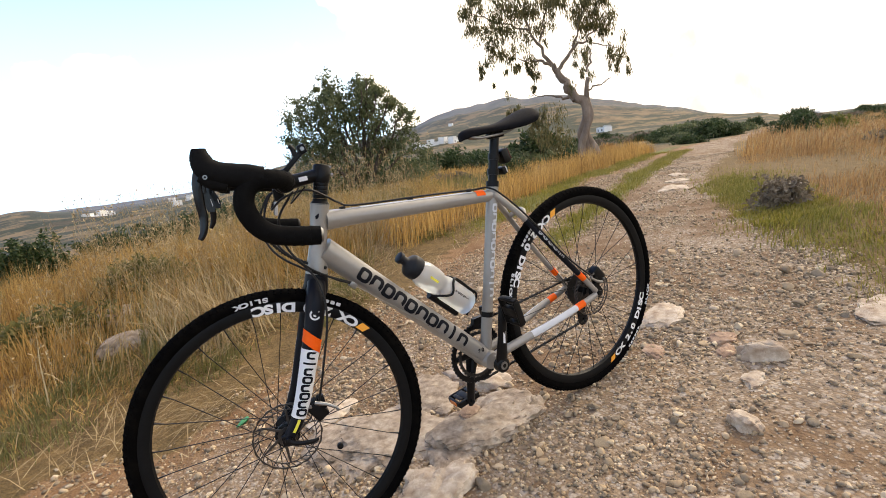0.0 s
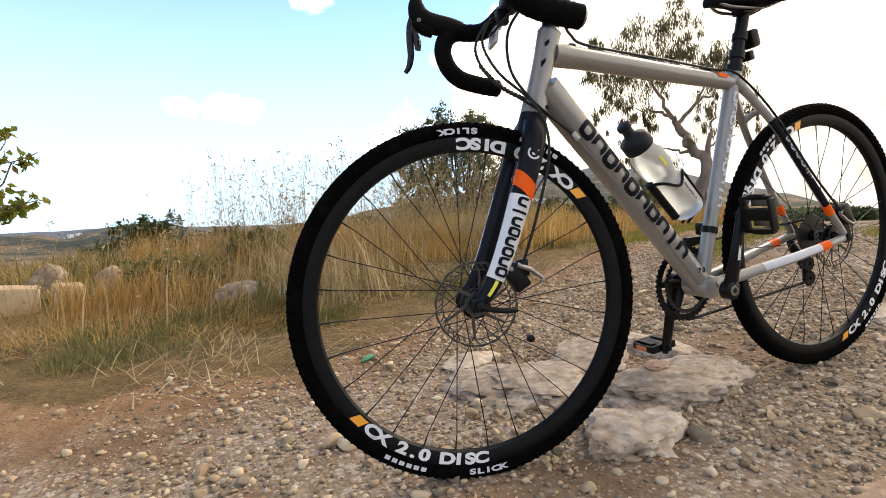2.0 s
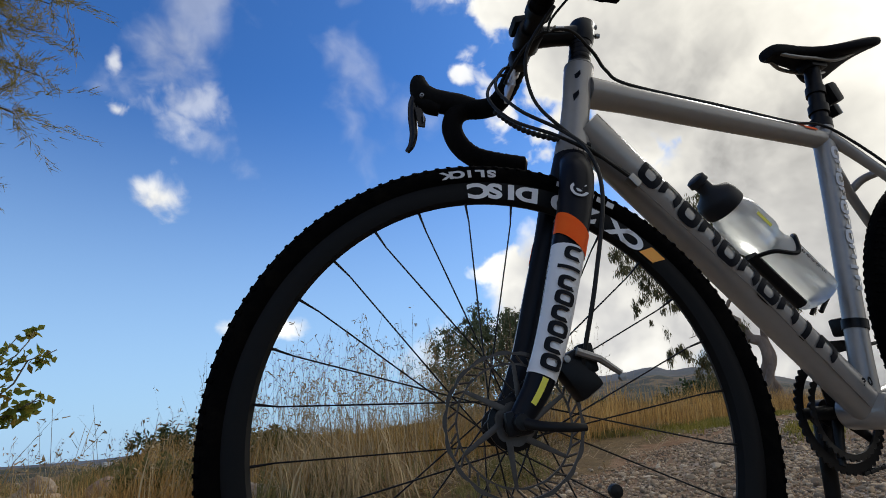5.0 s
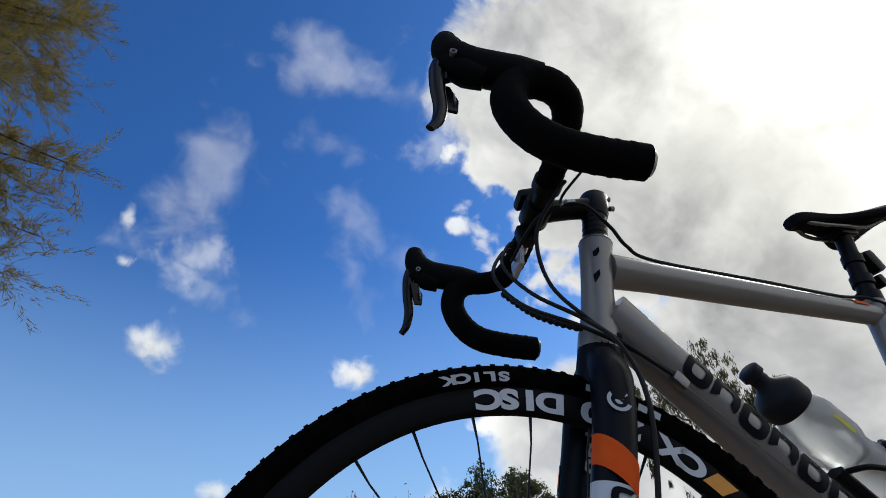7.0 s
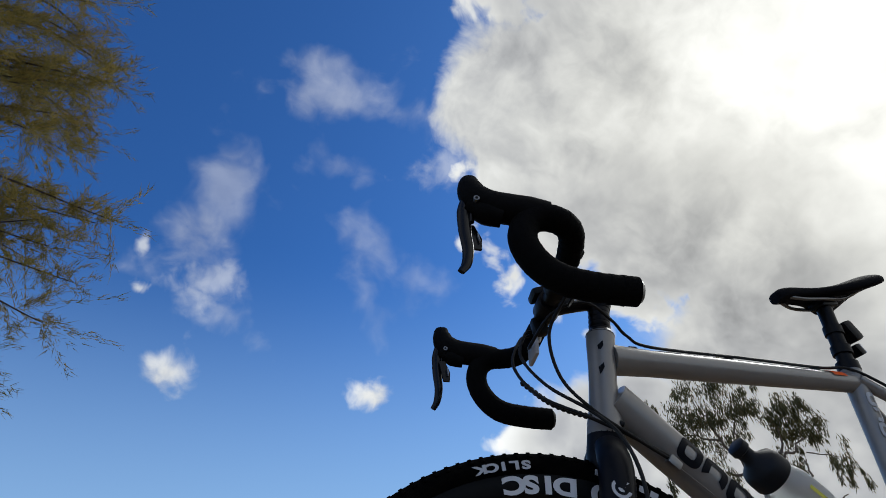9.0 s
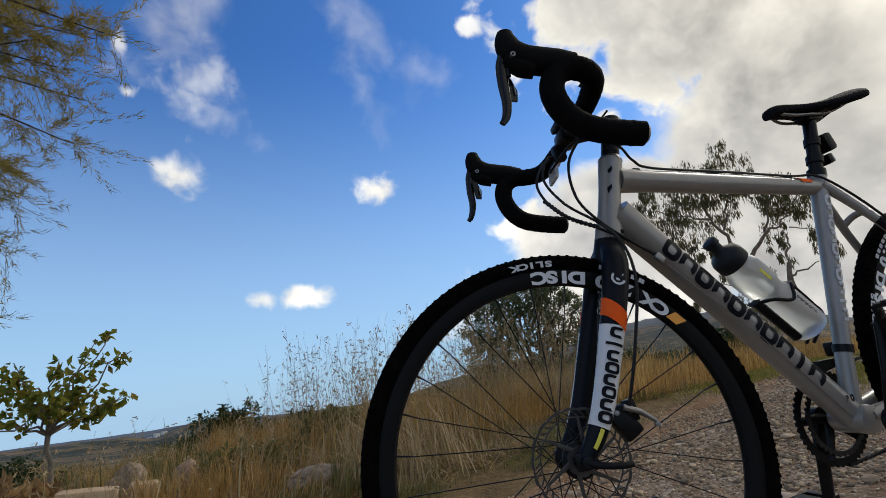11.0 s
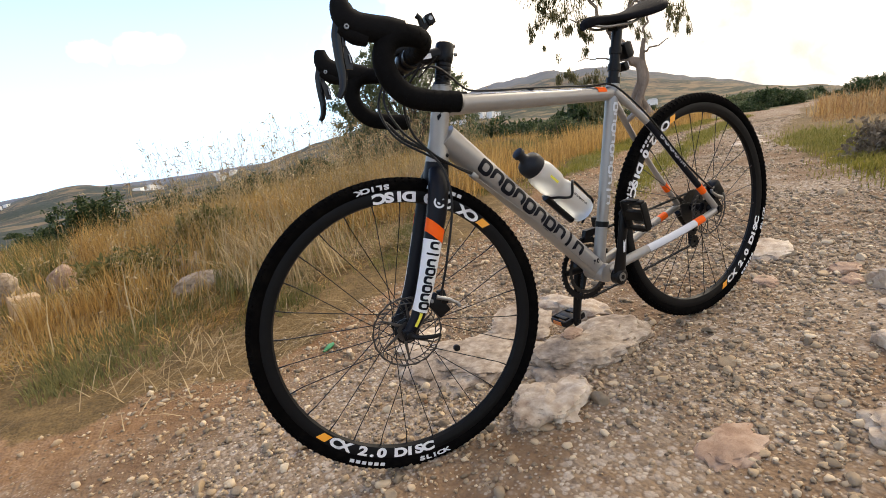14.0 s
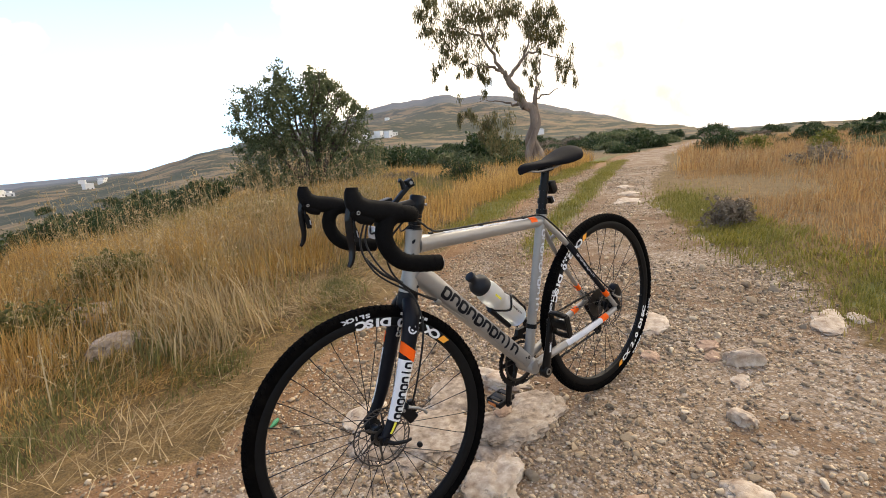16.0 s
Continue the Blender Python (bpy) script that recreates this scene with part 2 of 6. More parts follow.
M = dict(
    paint=material("warm grey frame paint", [(0.27, 0.255, 0.235), (0.31, 0.295, 0.27)], 60, 0.36, 0.25, 0.02, per=None, coat=0.35),
    navy=material("blue-black fork paint", [(0.003, 0.0036, 0.0065), (0.005, 0.006, 0.01)], 40, 0.42, 0.0, coat=0.03, spec=0.15),
    white=material("white decal", [(0.72, 0.73, 0.74), (0.8, 0.8, 0.8)], 50, 0.45),
    pale=material("pale grey decal", [(0.55, 0.56, 0.58), (0.62, 0.63, 0.65)], 50, 0.45),
    black_decal=material("black decal", [(0.005, 0.006, 0.009), (0.009, 0.01, 0.014)], 50, 0.55, spec=0.12),
    orange=material("orange decal", [(0.9, 0.1, 0.008), (0.98, 0.15, 0.015)], 40, 0.5, spec=0.12),
    amber=material("amber rim decal", [(0.9, 0.36, 0.03), (0.95, 0.42, 0.05)], 40, 0.45),
    yellow=material("yellow decal", [(0.75, 0.68, 0.05), (0.8, 0.75, 0.1)], 40, 0.5),
    rubber=material("dusty black tyre rubber", [(0.0018, 0.0018, 0.0018), (0.003, 0.0028, 0.0027), (0.008, 0.007, 0.0055)], 45, 0.9, 0.0, 0.3, 120, spec=0.02),
    rim=material("black anodised rim", [(0.003, 0.003, 0.0033), (0.006, 0.006, 0.006)], 50, 0.55, spec=0.15),
    tape=material("black bar tape", [(0.003, 0.003, 0.003), (0.007, 0.007, 0.007)], 120, 0.8, 0.0, 0.25, 240, spec=0.05),
    hood=material("black rubber hood", [(0.004, 0.004, 0.004), (0.009, 0.009, 0.009)], 120, 0.7, 0.0, 0.15, 300, spec=0.06),
    blackm=material("black anodised metal", [(0.004, 0.004, 0.0045), (0.009, 0.009, 0.0095)], 60, 0.34, 0.0, spec=0.16),
    carbon=material("dark lever", [(0.003, 0.0035, 0.0045), (0.006, 0.0065, 0.008)], 60, 0.22, 0.0, spec=0.25, coat=0.1),
    steel=material("brushed steel", [(0.2, 0.2, 0.2), (0.32, 0.32, 0.31)], 80, 0.4, 0.9),
    disc_steel=material("worn brake steel", [(0.045, 0.04, 0.036), (0.1, 0.09, 0.08)], 80, 0.45, 0.8),
    dark_steel=material("oiled dark steel", [(0.018, 0.018, 0.018), (0.05, 0.048, 0.045)], 80, 0.42, 0.7),
    spoke=material("black steel spoke", [(0.008, 0.008, 0.008), (0.016, 0.016, 0.016)], 80, 0.4, 0.3, spec=0.3),
    cable=material("black cable housing", [(0.006, 0.006, 0.006), (0.012, 0.012, 0.012)], 80, 0.5, spec=0.25),
    saddle=material("black saddle cover", [(0.005, 0.005, 0.006), (0.01, 0.01, 0.012)], 70, 0.7, 0.0, 0.12, 300, spec=0.06),
    plastic=material("black plastic", [(0.004, 0.004, 0.004), (0.008, 0.008, 0.008)], 70, 0.42, spec=0.18),
    lens=material("clear light lens", [(0.5, 0.5, 0.52), (0.65, 0.65, 0.66)], 70, 0.15, 0.0),
    red_lens=material("dark red lens", [(0.06, 0.008, 0.006), (0.1, 0.012, 0.01)], 70, 0.2),
    reflector=material("amber reflector", [(0.5, 0.13, 0.03), (0.6, 0.18, 0.04)], 90, 0.25),
    bottle=material("frosted translucent bottle plastic", [(0.80, 0.83, 0.82), (0.88, 0.9, 0.89)], 25, 0.3, 0.0, sub=0.72),
    cap=material("dark bottle cap", [(0.006, 0.007, 0.01), (0.01, 0.012, 0.016)], 60, 0.5, spec=0.25),
    rock=material("weathered limestone", [(0.108, 0.0765, 0.053), (0.243, 0.183, 0.129), (0.36, 0.281, 0.207), (0.495, 0.408, 0.312), (0.243, 0.153, 0.0936)], 38, 0.9, 0.0, 1.0, 45, spec=0.2),
    rock_pale=material("pale limestone", [(0.19, 0.12, 0.074), (0.37, 0.276, 0.196), (0.503, 0.405, 0.304), (0.646, 0.552, 0.435), (0.314, 0.184, 0.109)], 24, 0.9, 0.0, 1.0, 55, spec=0.2),
    rock_rust=material("rust-stained limestone", [(0.2, 0.11, 0.065), (0.36, 0.235, 0.155), (0.52, 0.4, 0.3)], 26, 0.88, 0.0, 0.8, 70),
    pebble=material("mixed gravel", [(0.368, 0.172, 0.077), (0.175, 0.138, 0.0963), (0.267, 0.211, 0.146), (0.35, 0.258, 0.162), (0.432, 0.318, 0.196), (0.534, 0.404, 0.262), (0.644, 0.516, 0.354), (0.81, 0.705, 0.539)], 60, 0.92, 0.0, 0.3, 200, per="island", spec=0.15),
    bark_pale=material("pale peeling bark", [(0.07, 0.05, 0.036), (0.17, 0.125, 0.09), (0.26, 0.2, 0.15), (0.4, 0.33, 0.26)], 9, 0.85, 0.0, 1.0, 30, stretch=(1, 1, 0.3)),
    bark=material("dark bark", [(0.06, 0.045, 0.035), (0.13, 0.1, 0.075)], 14, 0.9, 0.0, 0.7, 50),
    twig=material("grey twig", [(0.14, 0.12, 0.095), (0.25, 0.22, 0.18)], 30, 0.85),
    euc=leafy("hanging gum leaves", [(0.07, 0.075, 0.035), (0.12, 0.115, 0.052), (0.17, 0.15, 0.07), (0.25, 0.19, 0.09)], 0.5),
    oak=leafy("dull green leaves", [(0.06, 0.078, 0.036), (0.105, 0.13, 0.062), (0.155, 0.175, 0.085), (0.22, 0.215, 0.11)], 0.45),
    feather=leafy("feathery yellow-green foliage", [(0.15, 0.14, 0.045), (0.27, 0.23, 0.07), (0.42, 0.32, 0.08), (0.5, 0.33, 0.08)], 0.55),
    figleaf=leafy("yellowing broad leaves", [(0.1, 0.14, 0.025), (0.2, 0.23, 0.035), (0.34, 0.31, 0.045), (0.26, 0.14, 0.04)], 0.5),
    shrub=leafy("dark evergreen scrub", [(0.0225, 0.039, 0.0144), (0.0375, 0.065, 0.0216), (0.0688, 0.0975, 0.0336), (0.106, 0.111, 0.048)], 0.2),
    dry_shrub=leafy("grey-brown dry scrub", [(0.13, 0.1, 0.07), (0.21, 0.165, 0.115), (0.29, 0.23, 0.16)], 0.2),
    yellow_shrub=leafy("yellow-green scrub", [(0.08, 0.1, 0.02), (0.16, 0.17, 0.03), (0.25, 0.22, 0.05)], 0.3),
    straw=leafy("golden dry grass", [(0.2, 0.115, 0.04), (0.4, 0.24, 0.08), (0.6, 0.37, 0.12), (0.69, 0.49, 0.2)], 0.45, 0.6),
    straw_red=leafy("russet dry grass", [(0.19, 0.115, 0.05), (0.36, 0.2, 0.08), (0.5, 0.3, 0.12), (0.58, 0.42, 0.2)], 0.35, 0.6),
    straw_grey=leafy("weathered flattened straw", [(0.21, 0.125, 0.036), (0.39, 0.235, 0.07), (0.54, 0.35, 0.12), (0.68, 0.49, 0.21)], 0.4, 0.65),
    stalk=leafy("bleached weed stalks", [(0.26, 0.175, 0.08), (0.4, 0.29, 0.145), (0.55, 0.43, 0.24)], 0.15, 0.6),
    grass=leafy("short green grass", [(0.12, 0.12, 0.02), (0.21, 0.195, 0.036), (0.3, 0.26, 0.065), (0.4, 0.3, 0.11)], 0.4),
    sage=leafy("grey-green herb", [(0.10, 0.10, 0.036), (0.19, 0.18, 0.062), (0.32, 0.26, 0.09)], 0.45),
    plaster=material("white house plaster", [(0.7, 0.69, 0.66), (0.82, 0.81, 0.79)], 1.2, 0.8),
    pane=material("dark window pane", [(0.02, 0.025, 0.03), (0.05, 0.055, 0.06)], 3, 0.2),
    stone_block=material("sawn yellow stone", [(0.38, 0.25, 0.135), (0.55, 0.39, 0.23), (0.64, 0.5, 0.33)], 12, 0.9, 0.0, 0.8, 60),
    green_litter=material("green litter plastic", [(0.02, 0.2, 0.08), (0.03, 0.28, 0.12)], 40, 0.4),
)


def part(name, bm, mat, parent=None, label="", m=None, smooth=True):
    """Links a bmesh as one mesh object under a thing or under a part."""
    me = bpy.data.meshes.new(name)
    bm.normal_update()
    bm.to_mesh(me)
    bm.free()
    me.materials.append(mat)
    if smooth:
        me.polygons.foreach_set("use_smooth", [True] * len(me.polygons))
        me.set_sharp_from_angle(angle=radians(42))
    ob = new(name, me)
    if parent:
        ob.parent = parent
    if m is not None:
        ob.matrix_basis = m
    return tagged(ob, label)


def part_np(name, verts, faces, mat, parent=None, label="", m=None, smooth=False):
    """The same from arrays of vertices and of equal-sized faces."""
    me = bpy.data.meshes.new(name)
    verts, faces = np.asarray(verts, np.float32), np.asarray(faces, np.int32)
    k = faces.shape[1]
    me.vertices.add(len(verts))
    me.vertices.foreach_set("co", verts.ravel())
    me.loops.add(faces.size)
    me.loops.foreach_set("vertex_index", faces.ravel())
    me.polygons.add(len(faces))
    me.polygons.foreach_set("loop_start", np.arange(len(faces), dtype=np.int32) * k)
    me.polygons.foreach_set("loop_total", np.full(len(faces), k, np.int32))
    if smooth:
        me.polygons.foreach_set("use_smooth", [True] * len(faces))
    me.update(calc_edges=True)
    me.materials.append(mat)
    ob = new(name, me)
    if parent:
        ob.parent = parent
    if m is not None:
        ob.matrix_basis = m
    return tagged(ob, label)


def join(*bms):
    """Several bmeshes as one."""
    out = bms[0]
    for b in bms[1:]:
        me = bpy.data.meshes.new("joint")
        b.to_mesh(me)
        b.free()
        out.from_mesh(me)
        bpy.data.meshes.remove(me)
    return out


def moved(bm, m):
    bmesh.ops.transform(bm, matrix=m, verts=bm.verts)
    return bm


def smooth_path(points, n=6):
    """Catmull-Rom through the points."""
    p = [Vector(q) for q in points]
    if len(p) < 3:
        return p
    p = [2 * p[0] - p[1]] + p + [2 * p[-1] - p[-2]]
    out = []
    for i in range(1, len(p) - 2):
        a, b, c, d = p[i - 1 : i + 3]
        for k in range(n):
            t = k / n
            out.append(0.5 * ((2 * b) + (c - a) * t + (2 * a - 5 * b + 4 * c - d) * t * t + (3 * b - a - 3 * c + d) * t ** 3))
    return out + [p[-2]]


def tube(points, radii, segs=14, caps=True, flat=1.0, side=None):
    """A tube along the points. radii: one, or one for each point. flat: how much thinner it is across 'side'."""
    pts = [Vector(p) for p in points]
    n = len(pts)
    if isinstance(radii, (int, float)):
        radii = [radii] * n
    elif len(radii) != n:
        radii = np.interp(np.linspace(0, 1, n), np.linspace(0, 1, len(radii)), radii).tolist()
    bm = bmesh.new()
    rings, u = [], None
    for i, p in enumerate(pts):
        d = (pts[min(i + 1, n - 1)] - pts[max(i - 1, 0)]).normalized()
        if u is None:
            ref = Vector(side) if side else (Vector((0, 1, 0)) if abs(d.y) < 0.9 else Vector((0, 0, 1)))
            u = (ref - d * ref.dot(d)).normalized()
        else:
            u = (u - d * u.dot(d)).normalized()
        v = d.cross(u)
        rings.append([bm.verts.new(p + radii[i] * (math.cos(a) * u * flat + math.sin(a) * v)) for a in (2 * math.pi * k / segs for k in range(segs))])
    for a, b in zip(rings, rings[1:]):
        for k in range(segs):
            bm.faces.new((a[k], a[(k + 1) % segs], b[(k + 1) % segs], b[k]))
    if caps:
        bm.faces.new(rings[0][::-1])
        bm.faces.new(rings[-1])
    bmesh.ops.recalc_face_normals(bm, faces=bm.faces)
    return bm


def lathe(profile, segs=48, closed=True):
    """A profile of (radius, y) turned about the y axis."""
    bm = bmesh.new()
    rings = [[bm.verts.new((r * math.cos(a), y, r * math.sin(a))) for a in (2 * math.pi * k / segs for k in range(segs))] for r, y in profile]
    pairs = list(zip(rings, rings[1:])) + ([(rings[-1], rings[0])] if closed else [])
    for a, b in pairs:
        for k in range(segs):
            bm.faces.new((a[k], a[(k + 1) % segs], b[(k + 1) % segs], b[k]))
    if not closed:
        bm.faces.new(rings[0])
        bm.faces.new(rings[-1][::-1])
    bmesh.ops.recalc_face_normals(bm, faces=bm.faces)
    return bm


def box(x, y, z, bevel=0.0, m=None):
    bm = bmesh.new()
    bmesh.ops.create_cube(bm, size=1.0)
    bmesh.ops.scale(bm, vec=(x, y, z), verts=bm.verts)
    if bevel:
        bmesh.ops.bevel(bm, geom=bm.edges[:], offset=bevel, segments=2, affect="EDGES", profile=0.6)
    return moved(bm, m) if m is not None else bm


def plate(outline, thick, m=None):
    """A flat outline of (x, z), given a thickness along y."""
    bm = bmesh.new()
    f = bm.faces.new([bm.verts.new((x, 0, z)) for x, z in outline])
    r = bmesh.ops.extrude_face_region(bm, geom=[f])
    bmesh.ops.translate(bm, vec=(0, thick, 0), verts=[v for v in r["geom"] if isinstance(v, bmesh.types.BMVert)])
    bmesh.ops.recalc_face_normals(bm, faces=bm.faces)
    return moved(bm, m) if m is not None else bm


def boulder(size, seed, detail=3, rough=0.35, flat_top=0.0):
    """A broken stone of about the given size, its flat foot at z = 0."""
    bm = bmesh.new()
    bmesh.ops.create_icosphere(bm, subdivisions=detail, radius=1.0)
    off = Vector((seed * 3.7, seed * 1.3, seed * 7.1))
    for v in bm.verts:
        d = v.co.copy()
        f = 1 + rough * (0.9 * noise.noise(d * 1.1 + off) + 0.45 * noise.noise(d * 2.7 + off) + 0.3 * (0.35 - abs(noise.noise(d * 5.1 + off))) + 0.26 * (0.3 - abs(noise.noise(d * 11 + off))) + 0.12 * noise.noise(d * 23 + off))
        cell = noise.cell(d * 1.6 + off)
        v.co = d * (f + 0.1 * cell * rough)
        if flat_top and v.co.z > flat_top:
            v.co.z = flat_top + (v.co.z - flat_top) * 0.45
        v.co.z = max(v.co.z, -0.55)
        v.co = Vector((v.co.x * size[0] / 2, v.co.y * size[1] / 2, (v.co.z + 0.35) * size[2] / 1.35))
    return bm

# ---- land ----
ROAD_L = ([-60, -6, -2.4, -1.5, -0.9, -0.5, 0, 0.5, 1.4, 2.25, 3.4, 4.46, 6.7, 10.5, 19, 25, 60], [3.0, 2.2, 1.4, 1.0, 1.05, 1.2, 1.4, 1.68, 2.2, 2.65, 3.28, 3.95, 4.98, 7.0, 11.1, 12.8, 24])
ROAD_R = ([-60, -6, 0.5, 1.5, 1.8, 2.1, 2.63, 3.2, 3.85, 5, 7, 9.9, 13.4, 17, 24, 60], [-6, -5, -1.6, -0.42, -0.2, 0.1, 0.6, 1.13, 1.7, 2.35, 3.4, 4.7, 6.7, 8.0, 11.0, 22])
STRIP = ([1.2, 2.45, 3.2, 4.4, 6.4, 9.0, 14], [1.2, 1.87, 2.3, 2.95, 4.1, 5.6, 8.2])
SKYLINE = ([-180, -60, -10, 5, 12, 18, 21, 24.5, 29, 33, 35, 37.5, 40, 45, 48, 50, 52.5, 56, 60, 65, 70, 74, 78, 82, 86, 90, 93.5, 97, 100, 103, 106, 115, 140, 180],
           [1.0, 0.8, 0.0, -0.8, -1.0, -1.1, -1.4, -1.4, -0.8, 0.3, 0.8, 1.6, 2.2, 3.5, 3.6, 4.0, 3.8, 3.6, 2.5, 1.6, 0.9, 0.2, -0.6, -1.4, -1.8, -1.9, -1.6, -0.6, -1.1, -2.0, -2.2, -2.4, 0.0, 1.0])
RIDGE = ([-180, 5, 15, 20, 23.4, 26, 34, 66, 74, 84, 100, 110, 125, 150, 180], [300, 150, 150, 170, 300, 900, 1200, 1200, 700, 620, 700, 800, 900, 400, 300])


def base_height(x):
    x = np.asarray(x, float)
    return np.where(x > 0, 0.28 * np.tanh(0.091 * x / 0.28), 0.17 * np.tanh(0.091 * x / 0.17))


def fbm(x, y, scale, seed=0, octaves=4):
    """Smooth value noise from sines, quick for whole arrays."""
    out, amp, rng = 0, 1.0, np.random.RandomState(seed)
    for _ in range(octaves):
        a, b, c, d, e, f = rng.uniform(0, 6.28, 6)
        u, v = x * scale, y * scale
        out = out + amp * np.sin(u * math.cos(a) + v * math.sin(a) + b + 1.3 * np.sin(v * math.cos(c) - u * math.sin(c) + d)) * np.sin(u * math.cos(e) + v * math.sin(e) + f)
        scale, amp = scale * 2.03, amp * 0.5
    return out


def road_mask(x, y):
    """1 on the bare track, 0 on the verge, with a ragged edge."""
    wob = 0.10 * fbm(x, y, 3.0, 3) + 0.05 * fbm(x, y, 11.0, 4)
    l = np.clip((np.interp(x, *ROAD_L) + wob - y) / 0.25 + 0.5, 0, 1)
    r = np.clip((y - np.interp(x, *ROAD_R) + wob) / 0.25 + 0.5, 0, 1)
    return l * r


def green_mask(x, y):
    """Where short green grass grows: between the wheel tracks and along the verges."""
    wob = 0.12 * fbm(x, y, 2.2, 7)
    s = np.clip(1.1 - np.abs(y - np.interp(x, *STRIP) + wob * 0.5) / 0.24, 0, 1) * np.clip((x - 1.3) / 0.6, 0, 1) * np.clip((13 - x) / 3, 0, 1)
    left = np.clip(1.2 - np.abs(y - np.interp(x, *ROAD_L) - 0.2 + wob) / 0.35, 0, 1) * np.clip((x - 1.2) / 1.0, 0, 1)
    right = np.clip(1.2 - np.abs(y - np.interp(x, *ROAD_R) + 0.34 + 1.6 * wob) / 0.5, 0, 1) * np.clip((x - 1.2) / 0.5, 0, 1) * np.clip((6 - x) / 2.5, 0, 1) * np.clip(0.9 + 0.5 * fbm(x, y, 1.7, 17), 0.45, 1)
    return np.maximum(np.maximum(s, 0.8 * left), right)


def height(x, y):
    x, y = np.asarray(x, float), np.asarray(y, float)
    r, az = np.hypot(x, y), np.degrees(np.arctan2(y, x))
    z = base_height(x) + 0.012 * fbm(x, y, 1.3, 1) * np.clip(r / 2, 0.2, 1)
    bank = np.clip((y - np.interp(x, *ROAD_L)) / 1.0, 0, 1) + np.clip((np.interp(x, *ROAD_R) - y) / 1.0, 0, 1)
    z = z + 0.05 * bank * np.clip((4 - np.abs(x)) / 2, 0.3, 1)
    z = z + np.clip(r - 12, 0, 60) * 0.006 * fbm(x, y, 0.12, 2) * np.clip(1 - r / 200, 0, 1)
    z = z + np.interp(az, [-180, -60, 0, 30, 60, 80, 100, 120, 180], [0, 0, -0.015, -0.022, -0.018, -0.027, -0.033, -0.03, 0]) * np.clip(r - 3, 0, 150)
    fall = np.interp(az, [-180, 20, 30, 60, 75, 95, 125, 150, 180], [0, 0, -0.1, -1.2, -3.0, -6.0, -6.0, -1, 0])
    z = z + fall * np.clip((r - np.interp(az, [62, 80, 105, 120], [14, 7.5, 7.5, 14])) / 60, 0, 1) ** 1.1
    crest, edge = np.interp(az, *RIDGE), np.interp(az, *SKYLINE)
    s = np.clip((r - crest * 0.22) / (crest * 0.78), 0, 1)
    s = s * s * (3 - 2 * s)
    top = 0.8 + crest * np.tan(np.radians(edge)) + crest * 0.0022 * fbm(az, r * 0, 0.9, 5, 5)
    z = z * (1 - s) + top * s
    z = z + s * (1 - s) * crest * 0.03 * fbm(x / crest, y / crest, 9.0, 6, 5)
    return np.where(r > crest, top - (r - crest) * 0.02, z)


